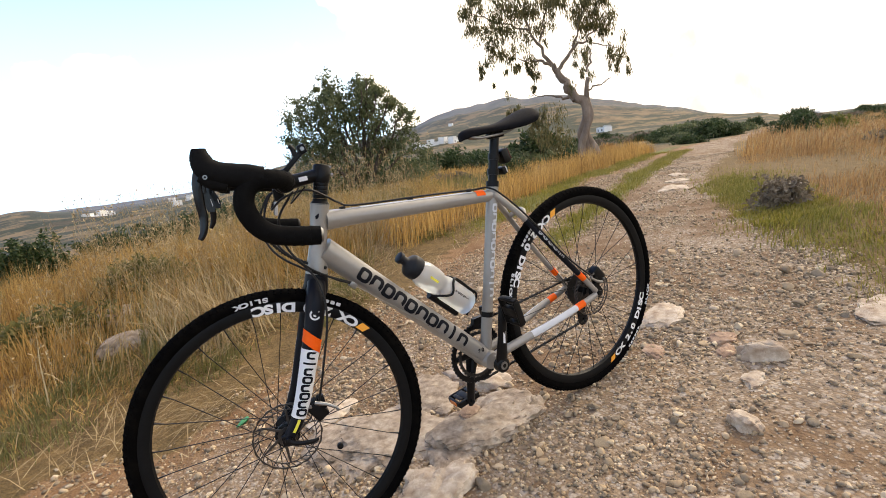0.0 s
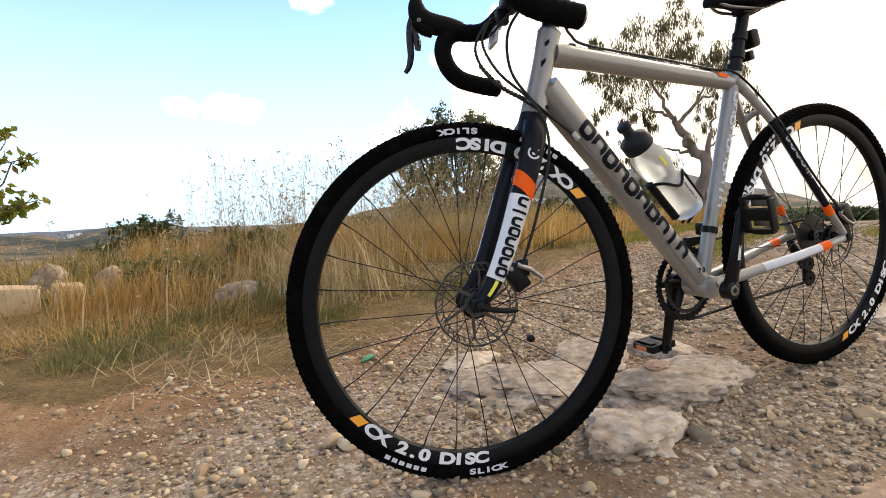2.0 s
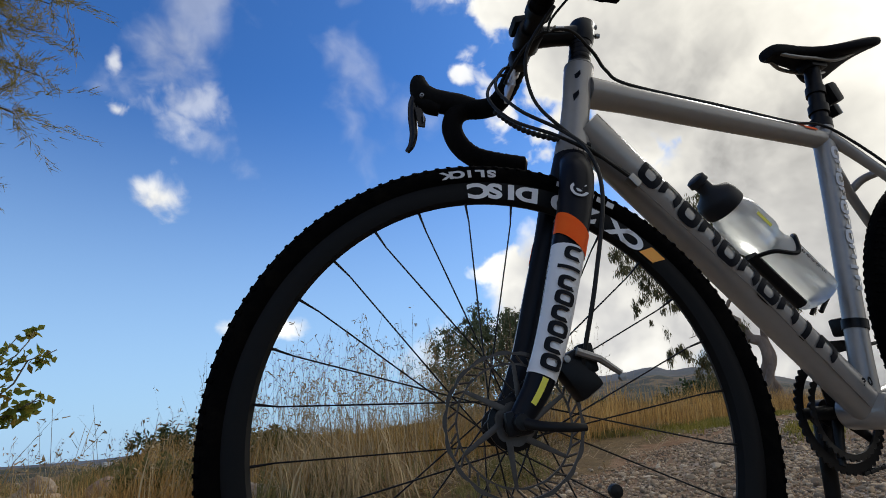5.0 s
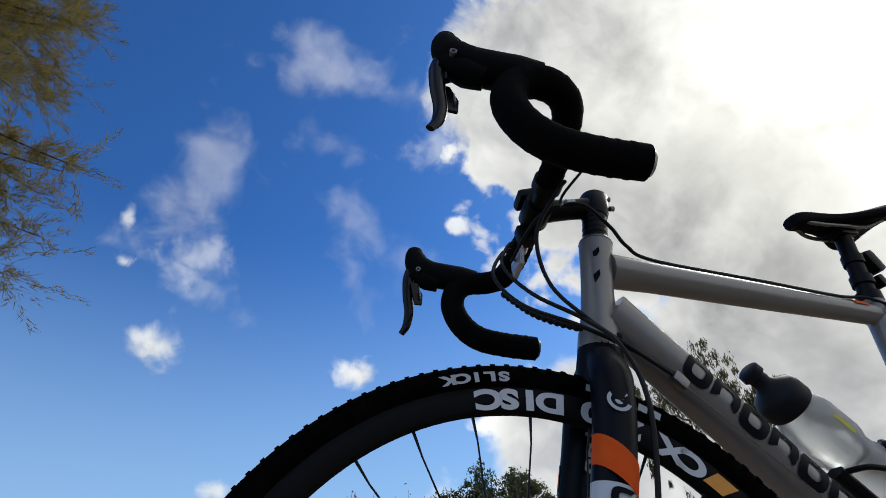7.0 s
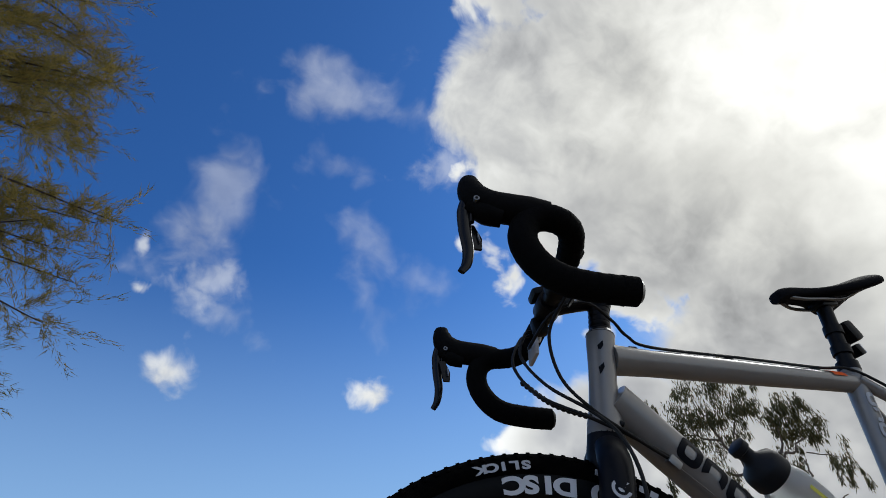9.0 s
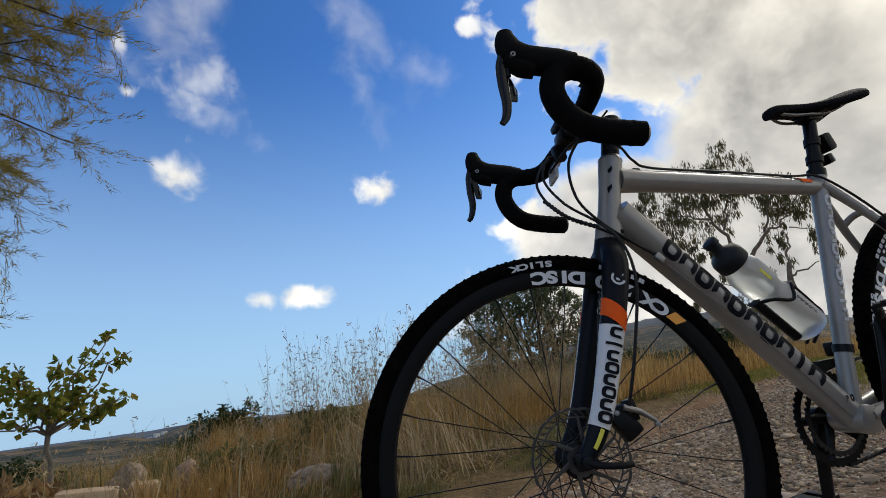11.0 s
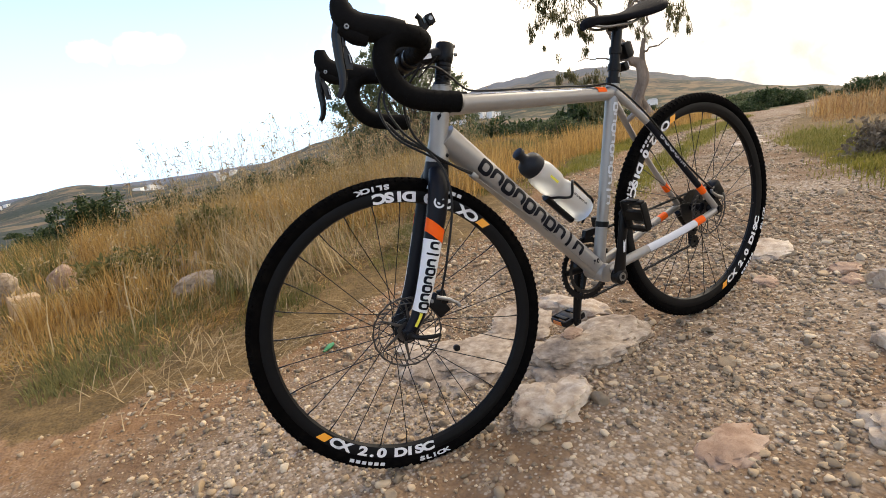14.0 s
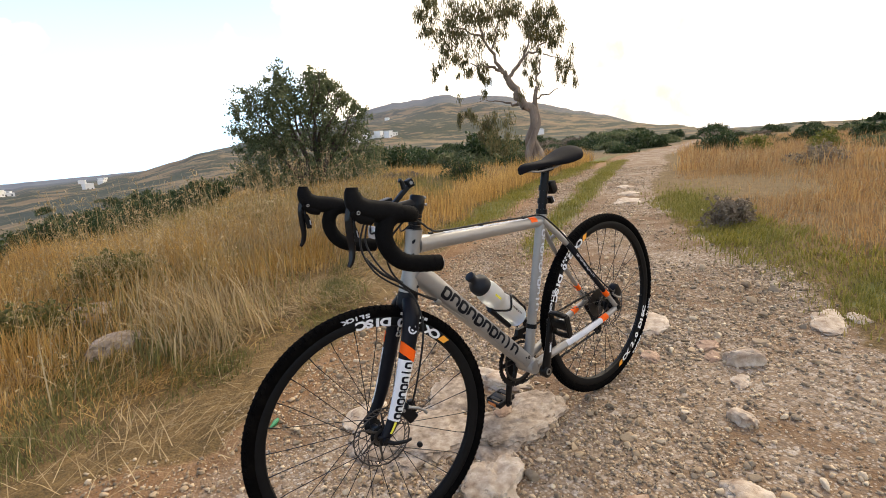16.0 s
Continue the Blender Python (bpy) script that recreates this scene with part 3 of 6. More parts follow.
def ground_material():
    m = bpy.data.materials.new("dirt track and dry verge")
    m.use_nodes = True
    t = Nodes(m.node_tree)
    co = t.add("ShaderNodeTexCoord").outputs["Object"]
    cover = t.add("ShaderNodeVertexColor", layer_name="cover")
    at, bare = cover.outputs[0], cover.outputs[1]
    sep = t.add("ShaderNodeSeparateColor")
    t.link(at, sep.inputs[0])
    road, green, far = sep.outputs
    n_big, n_mid, n_fine = t.noise(co, 1.6, 5, 0.6), t.noise(co, 9, 6, 0.65), t.noise(co, 60, 6, 0.7)
    grit = t.voronoi(co, 95)
    grit2 = t.voronoi(co, 36)
    soil = t.ramp(t.math("ADD", t.math("MULTIPLY", n_big, 0.55), t.math("MULTIPLY", n_mid, 0.45)),
                  [(0.32, (0.15, 0.08, 0.038)), (0.45, (0.21, 0.132, 0.075)), (0.56, (0.27, 0.19, 0.12)), (0.7, (0.36, 0.275, 0.19))])
    stone = t.ramp(t.add("ShaderNodeSeparateColor").outputs[0], [(0.0, (0.12, 0.09, 0.065)), (0.35, (0.24, 0.175, 0.12)), (0.7, (0.42, 0.34, 0.25)), (1.0, (0.64, 0.57, 0.47))])
    t.link(grit.outputs["Color"], stone.node.inputs[0].links[0].from_node.inputs[0])
    stone2 = t.ramp(t.add("ShaderNodeSeparateColor").outputs[0], [(0.0, (0.14, 0.1, 0.07)), (0.5, (0.28, 0.215, 0.155)), (1.0, (0.52, 0.45, 0.37))])
    t.link(grit2.outputs["Color"], stone2.node.inputs[0].links[0].from_node.inputs[0])
    dens = t.step(t.math("ADD", n_big, t.math("MULTIPLY", n_mid, 0.6)), 0.6, 0.9)
    col = t.mix(t.math("MULTIPLY", t.step(t.math("ADD", t.math("MULTIPLY", grit.outputs["Distance"], -1.0), t.math("MULTIPLY", dens, 0.5)), -0.25, 0.1), 0.62), soil, stone)
    col = t.mix(t.math("MULTIPLY", t.step(t.math("ADD", t.math("MULTIPLY", grit2.outputs["Distance"], -1.0), t.math("MULTIPLY", dens, 0.45)), -0.12, 0.12), 0.6), col, stone2)
    litter = t.ramp(t.math("ADD", t.math("MULTIPLY", n_mid, 0.5), t.math("MULTIPLY", n_fine, 0.5)),
                    [(0.3, (0.06, 0.04, 0.017)), (0.46, (0.13, 0.085, 0.034)), (0.6, (0.22, 0.14, 0.058)), (0.75, (0.36, 0.25, 0.115))])
    turf = t.ramp(t.math("ADD", t.math("MULTIPLY", n_mid, 0.5), t.math("MULTIPLY", n_fine, 0.5)), [(0.3, (0.07, 0.09, 0.025)), (0.55, (0.15, 0.17, 0.05)), (0.75, (0.26, 0.23, 0.1))])
    # hillsides: dry grass with dark scrub, further off grey rock with haze painted in
    fco = t.add("ShaderNodeMapping")
    fco.inputs["Scale"].default_value = (1, 1, 1.5)
    t.link(co, fco.inputs[0])
    scrub = t.step(t.math("ADD", t.noise(fco.outputs[0], 0.05, 8, 0.72), t.math("MULTIPLY", t.noise(fco.outputs[0], 0.012, 4, 0.6), 0.5)), 0.69, 0.765)
    field = t.ramp(t.noise(fco.outputs[0], 0.018, 7, 0.68), [(0.3, (0.06, 0.05, 0.03)), (0.42, (0.13, 0.092, 0.052)), (0.5, (0.22, 0.15, 0.078)), (0.58, (0.08, 0.075, 0.038)), (0.66, (0.17, 0.125, 0.072)), (0.8, (0.1, 0.092, 0.06))])
    hill = t.mix(scrub, field, t.ramp(t.noise(fco.outputs[0], 0.5, 4, 0.6), [(0.3, (0.024, 0.03, 0.017)), (0.7, (0.06, 0.064, 0.038))]))
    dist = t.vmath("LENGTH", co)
    # blue-grey of distant haze, mixed into the surface colour from 420 m outwards
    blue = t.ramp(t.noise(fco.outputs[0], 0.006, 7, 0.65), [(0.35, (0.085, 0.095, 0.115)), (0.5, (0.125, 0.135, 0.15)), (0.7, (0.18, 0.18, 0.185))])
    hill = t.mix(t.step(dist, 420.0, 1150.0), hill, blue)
    rust = t.ramp(t.math("ADD", t.math("MULTIPLY", n_mid, 0.6), t.math("MULTIPLY", n_fine, 0.4)), [(0.3, (0.16, 0.078, 0.032)), (0.5, (0.25, 0.135, 0.06)), (0.7, (0.36, 0.22, 0.115))])
    bare = t.step(t.math("ADD", bare, t.math("MULTIPLY", t.math("SUBTRACT", n_big, 0.5), 1.3)), 0.3, 0.75)
    col = t.mix(t.math("MULTIPLY", bare, 0.85), col, rust)
    edge = t.math("ADD", road, t.math("MULTIPLY", t.math("SUBTRACT", n_mid, 0.5), 0.9))
    col = t.mix(t.step(edge, 0.35, 0.65), litter, col)
    col = t.mix(t.math("MULTIPLY", t.step(t.math("ADD", green, t.math("MULTIPLY", t.math("SUBTRACT", n_mid, 0.5), 1.0)), 0.4, 0.75), 0.85), col, turf)
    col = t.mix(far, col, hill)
    b = t.add("ShaderNodeBsdfPrincipled")
    t.link(col, b.inputs["Base Color"])
    b.inputs["Roughness"].default_value = 0.92
    b.inputs["Specular IOR Level"].default_value = 0.2
    bump = t.add("ShaderNodeBump")
    bump.inputs["Strength"].default_value = 0.8
    bump.inputs["Distance"].default_value = 0.008
    hgt = t.math("ADD", t.math("MULTIPLY", n_fine, 0.5), t.math("ADD", t.math("MULTIPLY", grit.outputs["Distance"], -0.6), t.math("MULTIPLY", grit2.outputs["Distance"], -0.8)))
    t.link(hgt, bump.inputs["Height"])
    t.link(bump.outputs[0], b.inputs["Normal"])
    t.link(b.outputs[0], t.add("ShaderNodeOutputMaterial").inputs[0])
    return m


def build_ground():
    rad = np.concatenate([[0.0], np.arange(0.04, 3.2, 0.045), np.geomspace(3.2, 4200, 190)])
    n = 480
    ang = np.linspace(0, 2 * np.pi, n, endpoint=False)
    R, A = np.meshgrid(rad, ang, indexing="ij")
    X, Y = R * np.cos(A), R * np.sin(A)
    Z = height(X, Y)
    verts = np.stack([X.ravel(), Y.ravel(), Z.ravel()], -1)
    i, j = np.meshgrid(np.arange(len(rad) - 1), np.arange(n), indexing="ij")
    a, b = i * n + j, i * n + (j + 1) % n
    faces = np.stack([a.ravel(), (a + n).ravel(), (b + n).ravel(), b.ravel()], -1)
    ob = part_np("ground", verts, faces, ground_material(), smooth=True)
    lay = ob.data.color_attributes.new("cover", "FLOAT_COLOR", "POINT")
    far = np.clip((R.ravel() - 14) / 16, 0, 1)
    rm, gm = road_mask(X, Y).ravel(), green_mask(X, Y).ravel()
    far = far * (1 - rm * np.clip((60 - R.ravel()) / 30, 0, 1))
    strip = np.clip(1 - (np.interp(X, *ROAD_L) - Y).ravel() / 0.75, 0, 1)
    col = np.stack([rm, gm, far, strip], -1)
    lay.data.foreach_set("color", col.ravel().astype(np.float32))
    tagged(ob, "stony rust-brown dirt track between dry grass verges and scrubby hills", "ground", kind="structure")


build_ground()


def ground_z(x, y):
    return float(height(np.array([x]), np.array([y]))[0])


# broken bedrock and the larger loose stones: x, y, length, width, height, turn, sink, material, label
SLABS = [
    (0.03, 0.09, 0.36, 0.27, 0.115, -12, 0.05, "rock", "flat grey-white limestone slab under the pedal"),
    (-0.25, 0.33, 0.44, 0.42, 0.10, -15, 0.052, "rock", "low grey limestone slab set in the track"),
    (-0.02, 0.40, 0.34, 0.26, 0.09, 40, 0.05, "rock", "worn grey bedrock between the slabs"),
    (-0.28, -0.05, 0.25, 0.19, 0.11, 30, 0.045, "rock_pale", "pale broken limestone lump beside the front wheel"),
    (-0.15, 0.05, 0.18, 0.14, 0.04, 60, 0.014, "rock", "small grey slab at the foot of the larger rock"),
    (0.19, 0.34, 0.3, 0.14, 0.055, 108, 0.018, "rock_pale", "long pale limestone ridge in the track"),
    (-0.33, 0.62, 0.20, 0.12, 0.045, 20, 0.015, "rock_pale", "pale limestone poking out of the gravel"),
    (-0.02, 0.135, 0.075, 0.06, 0.028, 20, -0.034, "rock_rust", "small brown stone wedged under the pedal"),
]
TRACK_ROCKS = [
    (1.02, 0.14, 0.30, 0.16, 0.06, 15, 0.02, "rock_pale", "pale flat outcrop behind the rear wheel"),
    (0.72, -0.03, 0.11, 0.07, 0.03, 50, 0.012, "rock_rust", "rust-stained stone sunk in the gravel"),
    (0.87, -0.34, 0.13, 0.06, 0.10, -60, 0.015, "rock_pale", "upright pale limestone fragment"),
    (0.94, -0.16, 0.10, 0.08, 0.05, -40, 0.02, "rock_rust", "reddish crumbling rock in the track"),
    (0.86, -0.22, 0.09, 0.06, 0.04, 30, 0.018, "rock_rust", "reddish crumbling rock in the track"),
    (0.72, -0.39, 0.10, 0.07, 0.03, 10, 0.01, "rock_pale", "small pale stone beside the red rock"),
    (0.48, -0.49, 0.085, 0.06, 0.06, 80, 0.01, "rock_pale", "single whitish stone on the gravel"),
    (1.43, -0.47, 0.26, 0.15, 0.05, 20, 0.02, "rock_pale", "flat pale rock at the edge of the grass"),
    (1.52, -0.56, 0.12, 0.08, 0.03, 60, 0.01, "rock_pale", "small pale rock at the edge of the grass"),
    (-0.11, -0.45, 0.18, 0.11, 0.045, 15, 0.02, "rock_rust", "buff rock embedded in the track"),
    (0.14, -0.64, 0.14, 0.12, 0.06, 40, 0.015, "rock_pale", "pale rock by the wheel rut"),
]
FAR_ROCKS = [
    (3.9, 2.05, 0.42, 0.25, 0.05, 30, 0.02, "rock_pale", "pale bedrock slab in the wheel track"),
    (4.5, 2.4, 0.36, 0.22, 0.05, 10, 0.02, "rock_pale", "pale bedrock slab in the wheel track"),
    (4.35, 2.25, 0.26, 0.18, 0.04, 70, 0.02, "rock", "grey bedrock slab in the wheel track"),
    (5.2, 2.9, 0.36, 0.2, 0.05, 45, 0.02, "rock_pale", "pale bedrock slab in the wheel track"),
    (-2.25, 3.8, 0.26, 0.16, 0.36, 20, 0.05, "rock", "upright dark rock among dry grass"),
    (-1.85, 3.75, 0.26, 0.18, 0.28, 50, 0.04, "rock_rust", "pale rock half hidden in dry grass"),
    (-0.95, 2.35, 0.34, 0.2, 0.16, 15, 0.03, "rock", "grey rock half hidden in dry grass"),
    (-0.98, 3.3, 0.5, 0.3, 0.2, 25, 0.05, "rock", "low grey rock among tall weeds"),
]
ROCKS = SLABS + TRACK_ROCKS + FAR_ROCKS
for n, (x, y, a, b, c, turn, sink, mat, label) in enumerate(ROCKS):
    ob = part("rock", boulder((a, b, c), n + 1, 5 if n < 4 else 4 if n < 20 else 3, 0.5, 0.6 if n < 6 else 0.4), M[mat], m=pose(x, y, ground_z(x, y) - sink, 0, -4 if x < 2 else 0, turn))
    tagged(ob, label, "rock")

# fallen building blocks by the small fig tree
for x, y, a, b, c, turn in ((-2.22, 2.85, 0.3, 0.15, 0.17, 12), (-1.94, 2.9, 0.15, 0.13, 0.15, 20)):
    bm = box(a, b, c, 0.012)
    bmesh.ops.subdivide_edges(bm, edges=bm.edges[:], cuts=2, use_grid_fill=True)
    for v in bm.verts:
        v.co += 0.008 * noise.noise_vector(v.co * 18)
    tagged(part("stone_block", bm, M["stone_block"], m=pose(x, y, ground_z(x, y) + c * 0.46, 2, 4, turn)), "weathered yellowish building stone lying in grass", "stone", "fallen blocks")


def icosphere(sub):
    bm = bmesh.new()
    bmesh.ops.create_icosphere(bm, subdivisions=sub, radius=1.0)
    v = np.array([x.co[:] for x in bm.verts])
    f = np.array([[x.index for x in y.verts] for y in bm.faces])
    bm.free()
    return v, f


def scatter_stones(name, count, region, sizes, sub, seed, label, keep=None):
    rng = np.random.RandomState(seed)
    v0, f0 = icosphere(sub)
    x = rng.uniform(region[0], region[1], count * 3)
    y = rng.uniform(region[2], region[3], count * 3)
    p = road_mask(x, y) * np.clip(0.5 + 0.5 * fbm(x, y, 2.4, 12), 0.06, 1) * np.where((x < -0.35) & (y > 0.35), 0.35, 1.0) * (1 - 0.85 * green_mask(x, y))
    if keep is not None:
        p = p * keep(x, y)
    ok = rng.uniform(0, 1, len(x)) < p
    x, y = x[ok][:count], y[ok][:count]
    n = len(x)
    s = sizes[0] * (sizes[1] / sizes[0]) ** (rng.uniform(0, 1, n) ** 2.2)
    z = height(x, y)
    shape = rng.uniform(0.55, 1.25, (n, 1, 3)) * np.array([1.0, 1.0, 0.72])
    pts = np.repeat(v0[None], n, 0)
    if sub > 1:
        # broken faces: random planes cut the stone
        for _ in range(7):
            cut = rng.normal(0, 1, (n, 3))
            cut /= np.linalg.norm(cut, axis=1)[:, None]
            over = np.einsum("ijk,ik->ij", pts, cut) - rng.uniform(0.35, 0.8, (n, 1))
            pts = pts - np.maximum(over, 0)[..., None] * cut[:, None]
        pts = pts * 1.3
    else:
        pts = pts * np.clip(1 + rng.normal(0, 0.3, (n, len(v0), 1)), 0.5, 1.6)
    pts = pts * shape * s[:, None, None]
    a = rng.uniform(0, 6.28, n)
    c, d = np.cos(a)[:, None], np.sin(a)[:, None]
    px, py = pts[..., 0] * c - pts[..., 1] * d, pts[..., 0] * d + pts[..., 1] * c
    pts = np.stack([px + x[:, None], py + y[:, None], pts[..., 2] + (z + 0.3 * s)[:, None]], -1)
    faces = (f0[None] + (np.arange(n) * len(v0))[:, None, None]).reshape(-1, 3)
    ob = part_np(name, pts.reshape(-1, 3), faces, M["pebble"], smooth=False)
    tagged(ob, label, "gravel", kind="stuff")


scatter_stones("gravel", 34000, (-1.9, 2.6, -1.4, 2.0), (0.003, 0.0102), 1, 21, "loose grey, white and rusty gravel on the track")
scatter_stones("pebbles", 3400, (-1.6, 2.4, -1.4, 1.8), (0.0055, 0.0155), 2, 22, "angular grey and whitish pebbles on the track")
scatter_stones("loose_stones", 190, (-1.2, 1.9, -1.1, 1.5), (0.011, 0.026), 3, 27, "loose angular cream and grey stones on the track")
scatter_stones("far_gravel", 17000, (1.6, 9.5, -0.8, 6.0), (0.005, 0.015), 1, 23, "loose pale gravel further up the track")
scatter_stones("verge_gravel", 1500, (-2.6, -0.9, -0.6, 1.2), (0.004, 0.015), 1, 24, "scattered gravel at the edge of the grass")

# green litter by the verge
bm = tube([(0, 0, 0), (0.035, 0.008, 0.006), (0.06, 0.02, 0.004)], [0.004, 0.011, 0.007], 8)
tagged(part("litter", bm, M["green_litter"], m=pose(-0.64, 0.85, ground_z(-0.64, 0.85) + 0.008, 0, 0, 20)), "crumpled green plastic scrap on the gravel", "litter")


def house(x, y, z, w, d, h, turn):
    root = new("house")
    root.matrix_basis = pose(x, y, z, 0, 0, turn)
    part("wall", box(w, d, h, 0, pose(0, 0, h / 2)), M["plaster"], root, smooth=False)
    part("roof", box(w + 0.3, d + 0.3, 0.25, 0, pose(0, 0, h + 0.1)), M["plaster"], root, smooth=False)
    for k in range(max(1, int(w / 3))):
        for lev in range(max(1, int(h / 2.9))):
            u = -w / 2 + (k + 0.5) * w / max(1, int(w / 3))
            for s in (-1, 1):
                part("window", box(1.0, 0.08, 1.2, 0, pose(u, s * (d / 2 + 0.02), 1.5 + 2.9 * lev)), M["pane"], root, smooth=False)
    return tagged(root, "distant flat-roofed white house on the hillside", "house", "white village houses")


rng = random.Random(5)
for az0, az1, r0, r1, count in ((55.8, 60.4, 398, 430, 9), (56.2, 56.5, 600, 610, 1), (40.3, 42, 330, 380, 2), (101, 104, 600, 750, 5), (90, 93.5, 450, 590, 9), (82.5, 86.5, 450, 590, 4), (22, 26, 700, 1000, 14)):
    for k in range(count):
        az, r = radians(rng.uniform(az0, az1)), rng.uniform(r0, r1)
        x, y = r * math.cos(az), r * math.sin(az)
        house(x, y, ground_z(x, y) - 0.3, rng.uniform(4, 8), rng.uniform(3.5, 6), rng.choice((2.8, 3.0, 5.2)), rng.uniform(0, 90))

# ---- bicycle ----
# Built upright in its own frame: front towards -x, its left side towards -y, ground at z = 0; then tipped to the slope.
SLOPE = pose(0, 0, 0, 0, -5.2, 0)
bike = tagged(new("bicycle"), "grey cyclocross bicycle with drop bars propped on a stony track", "bicycle")
bike.matrix_basis = SLOPE
AXIS0, AXIS = Vector((-0.545, 0, 0.33)), Vector((math.sin(radians(18)), 0, math.cos(radians(18))))
STEER = Matrix.Translation(AXIS0) @ Matrix.Rotation(radians(-11.0), 4, AXIS) @ Matrix.Translation(-AXIS0)
REAR, FRONT, BB = Vector((0.430, 0, 0.344)), Vector((-0.598, 0, 0.343)), Vector((0, 0, 0.278))


def on_axis(z):
    return AXIS0 + AXIS * ((z - AXIS0.z) / AXIS.z)


def shell(points, radii, a0, a1, lift=0.0007, segs=14, skew=0.0):
    """A strip of the skin of a tube between two angles (degrees; 180 is the bicycle's left face)."""
    pts = [Vector(p) for p in points]
    n = len(pts)
    radii = np.interp(np.linspace(0, 1, n), np.linspace(0, 1, len(radii)), radii).tolist()
    bm = bmesh.new()
    rows = []
    for i, p in enumerate(pts):
        d = (pts[min(i + 1, n - 1)] - pts[max(i - 1, 0)]).normalized()
        u = (Vector((0, 1, 0)) - d * d.y).normalized()
        v = d.cross(u)
        rows.append([bm.verts.new(p + d * skew * math.sin(a) + (radii[i] + lift) * (math.cos(a) * u + math.sin(a) * v)) for a in (radians(a0 + (a1 - a0) * k / segs) for k in range(segs + 1))])
    for a, b in zip(rows, rows[1:]):
        for k in range(segs):
            bm.faces.new((a[k], a[k + 1], b[k + 1], b[k]))
    return bm


def along(points, t0, t1, n=6):
    """A piece of a path between two fractions of its length."""
    pts = [Vector(p) for p in points]
    s = np.concatenate([[0], np.cumsum([(b - a).length for a, b in zip(pts, pts[1:])])])
    arr, q = np.array([p[:] for p in pts]), np.linspace(t0, t1, n) * s[-1]
    return [Vector((np.interp(x, s, arr[:, 0]), np.interp(x, s, arr[:, 1]), np.interp(x, s, arr[:, 2]))) for x in q]


def wordmark(p0, p1, r0, r1, start, step, tall, count, lift=0.0012, high=(), face=180.0):
    """A row of plain rounded rings and bars on a tube's side, in the place of a word: start and step along it and the half height in metres."""
    p0, p1 = Vector(p0), Vector(p1)
    length = (p1 - p0).length
    d = (p1 - p0).normalized()
    u = (Vector((0, 1, 0)) - d * d.y).normalized()
    v = d.cross(u)
    out = []

    def at(s, h):
        r = r0 + (r1 - r0) * s / length
        a = radians(face) - h / r
        return bm.verts.new(p0 + d * s + (r + lift) * (math.cos(a) * u + math.sin(a) * v))

    for k in range(count):
        bm = bmesh.new()
        out.append(bm)
        s, hi = start + step * k, tall * (1.35 if k in high else 1.0)
        w = step * 0.47
        if k in high[1:]:
            ring = [(s - w * 0.25, -tall), (s + w * 0.25, -tall), (s + w * 0.25, hi), (s - w * 0.25, hi)]
            q = [[at(x, ring[0][1] + (ring[2][1] - ring[0][1]) * j / 6) for x in (s - w * 0.25, s + w * 0.25)] for j in range(7)]
            for a, b in zip(q, q[1:]):
                bm.faces.new((a[0], a[1], b[1], b[0]))
            bmesh.ops.recalc_face_normals(bm, faces=bm.faces)
            continue
        outer, inner = [], []
        for j in range(20):
            a = 2 * math.pi * j / 20
            c, e = math.cos(a), math.sin(a)
            c, e = math.copysign(abs(c) ** 0.6, c), math.copysign(abs(e) ** 0.6, e)
            outer.append(at(s + w * c, tall * e))
            inner.append(at(s + w * 0.46 * c, tall * 0.5 * e))
        for j in range(20):
            if k % 2 and 12 <= j <= 17:
                continue
            bm.faces.new((outer[j], outer[(j + 1) % 20], inner[(j + 1) % 20], inner[j]))
        bmesh.ops.recalc_face_normals(bm, faces=bm.faces)
    return out


def shapes_on(name, bms, mat, parent, label, m=None):
    for bm in bms:
        part(name, bm, mat, parent, label, m)


def letters(text, size):
    """Built-in font letters as flat meshes, one bmesh for each character."""
    out = []
    for ch in text:
        if ch == " ":
            out.append(None)
            continue
        cu = bpy.data.curves.new("letter", "FONT")
        cu.body, cu.size, cu.align_x, cu.align_y, cu.offset = ch, size, "CENTER", "CENTER", size * 0.05
        ob = bpy.data.objects.new("letter", cu)
        me = bpy.data.meshes.new_from_object(ob)
        bm = bmesh.new()
        bm.from_mesh(me)
        bpy.data.objects.remove(ob)
        bpy.data.curves.remove(cu)
        bpy.data.meshes.remove(me)
        out.append(bm)
    return out


def arc_text(text, r, y, start, step, size, stretch=1.0):
    """Letters along a circle about the y axis, tops towards its centre, read from the left side."""
    pieces = []
    for k, bm in enumerate(letters(text, size)):
        if bm is None:
            continue
        a = radians(start + step * k)
        t, u = Vector((-math.sin(a), 0, math.cos(a))), Vector((-math.cos(a), 0, -math.sin(a)))
        m = Matrix((t * stretch, u, t.cross(u))).transposed().to_4x4()
        pieces.append(moved(bm, Matrix.Translation((r * math.cos(a), y, r * math.sin(a))) @ m))
    return join(*pieces)


def arc_patch(r0, r1, y, a0, a1, skew=0.0, n=8):
    bm = bmesh.new()
    rows = []
    for k in range(n + 1):
        a = a0 + (a1 - a0) * k / n
        rows.append([bm.verts.new((r * math.cos(radians(a + s)), y, r * math.sin(radians(a + s)))) for r, s in ((r0, -skew), (r1, skew))])
    for a, b in zip(rows, rows[1:]):
        bm.faces.new((a[0], a[1], b[1], b[0]))
    bmesh.ops.recalc_face_normals(bm, faces=bm.faces)
    return bm


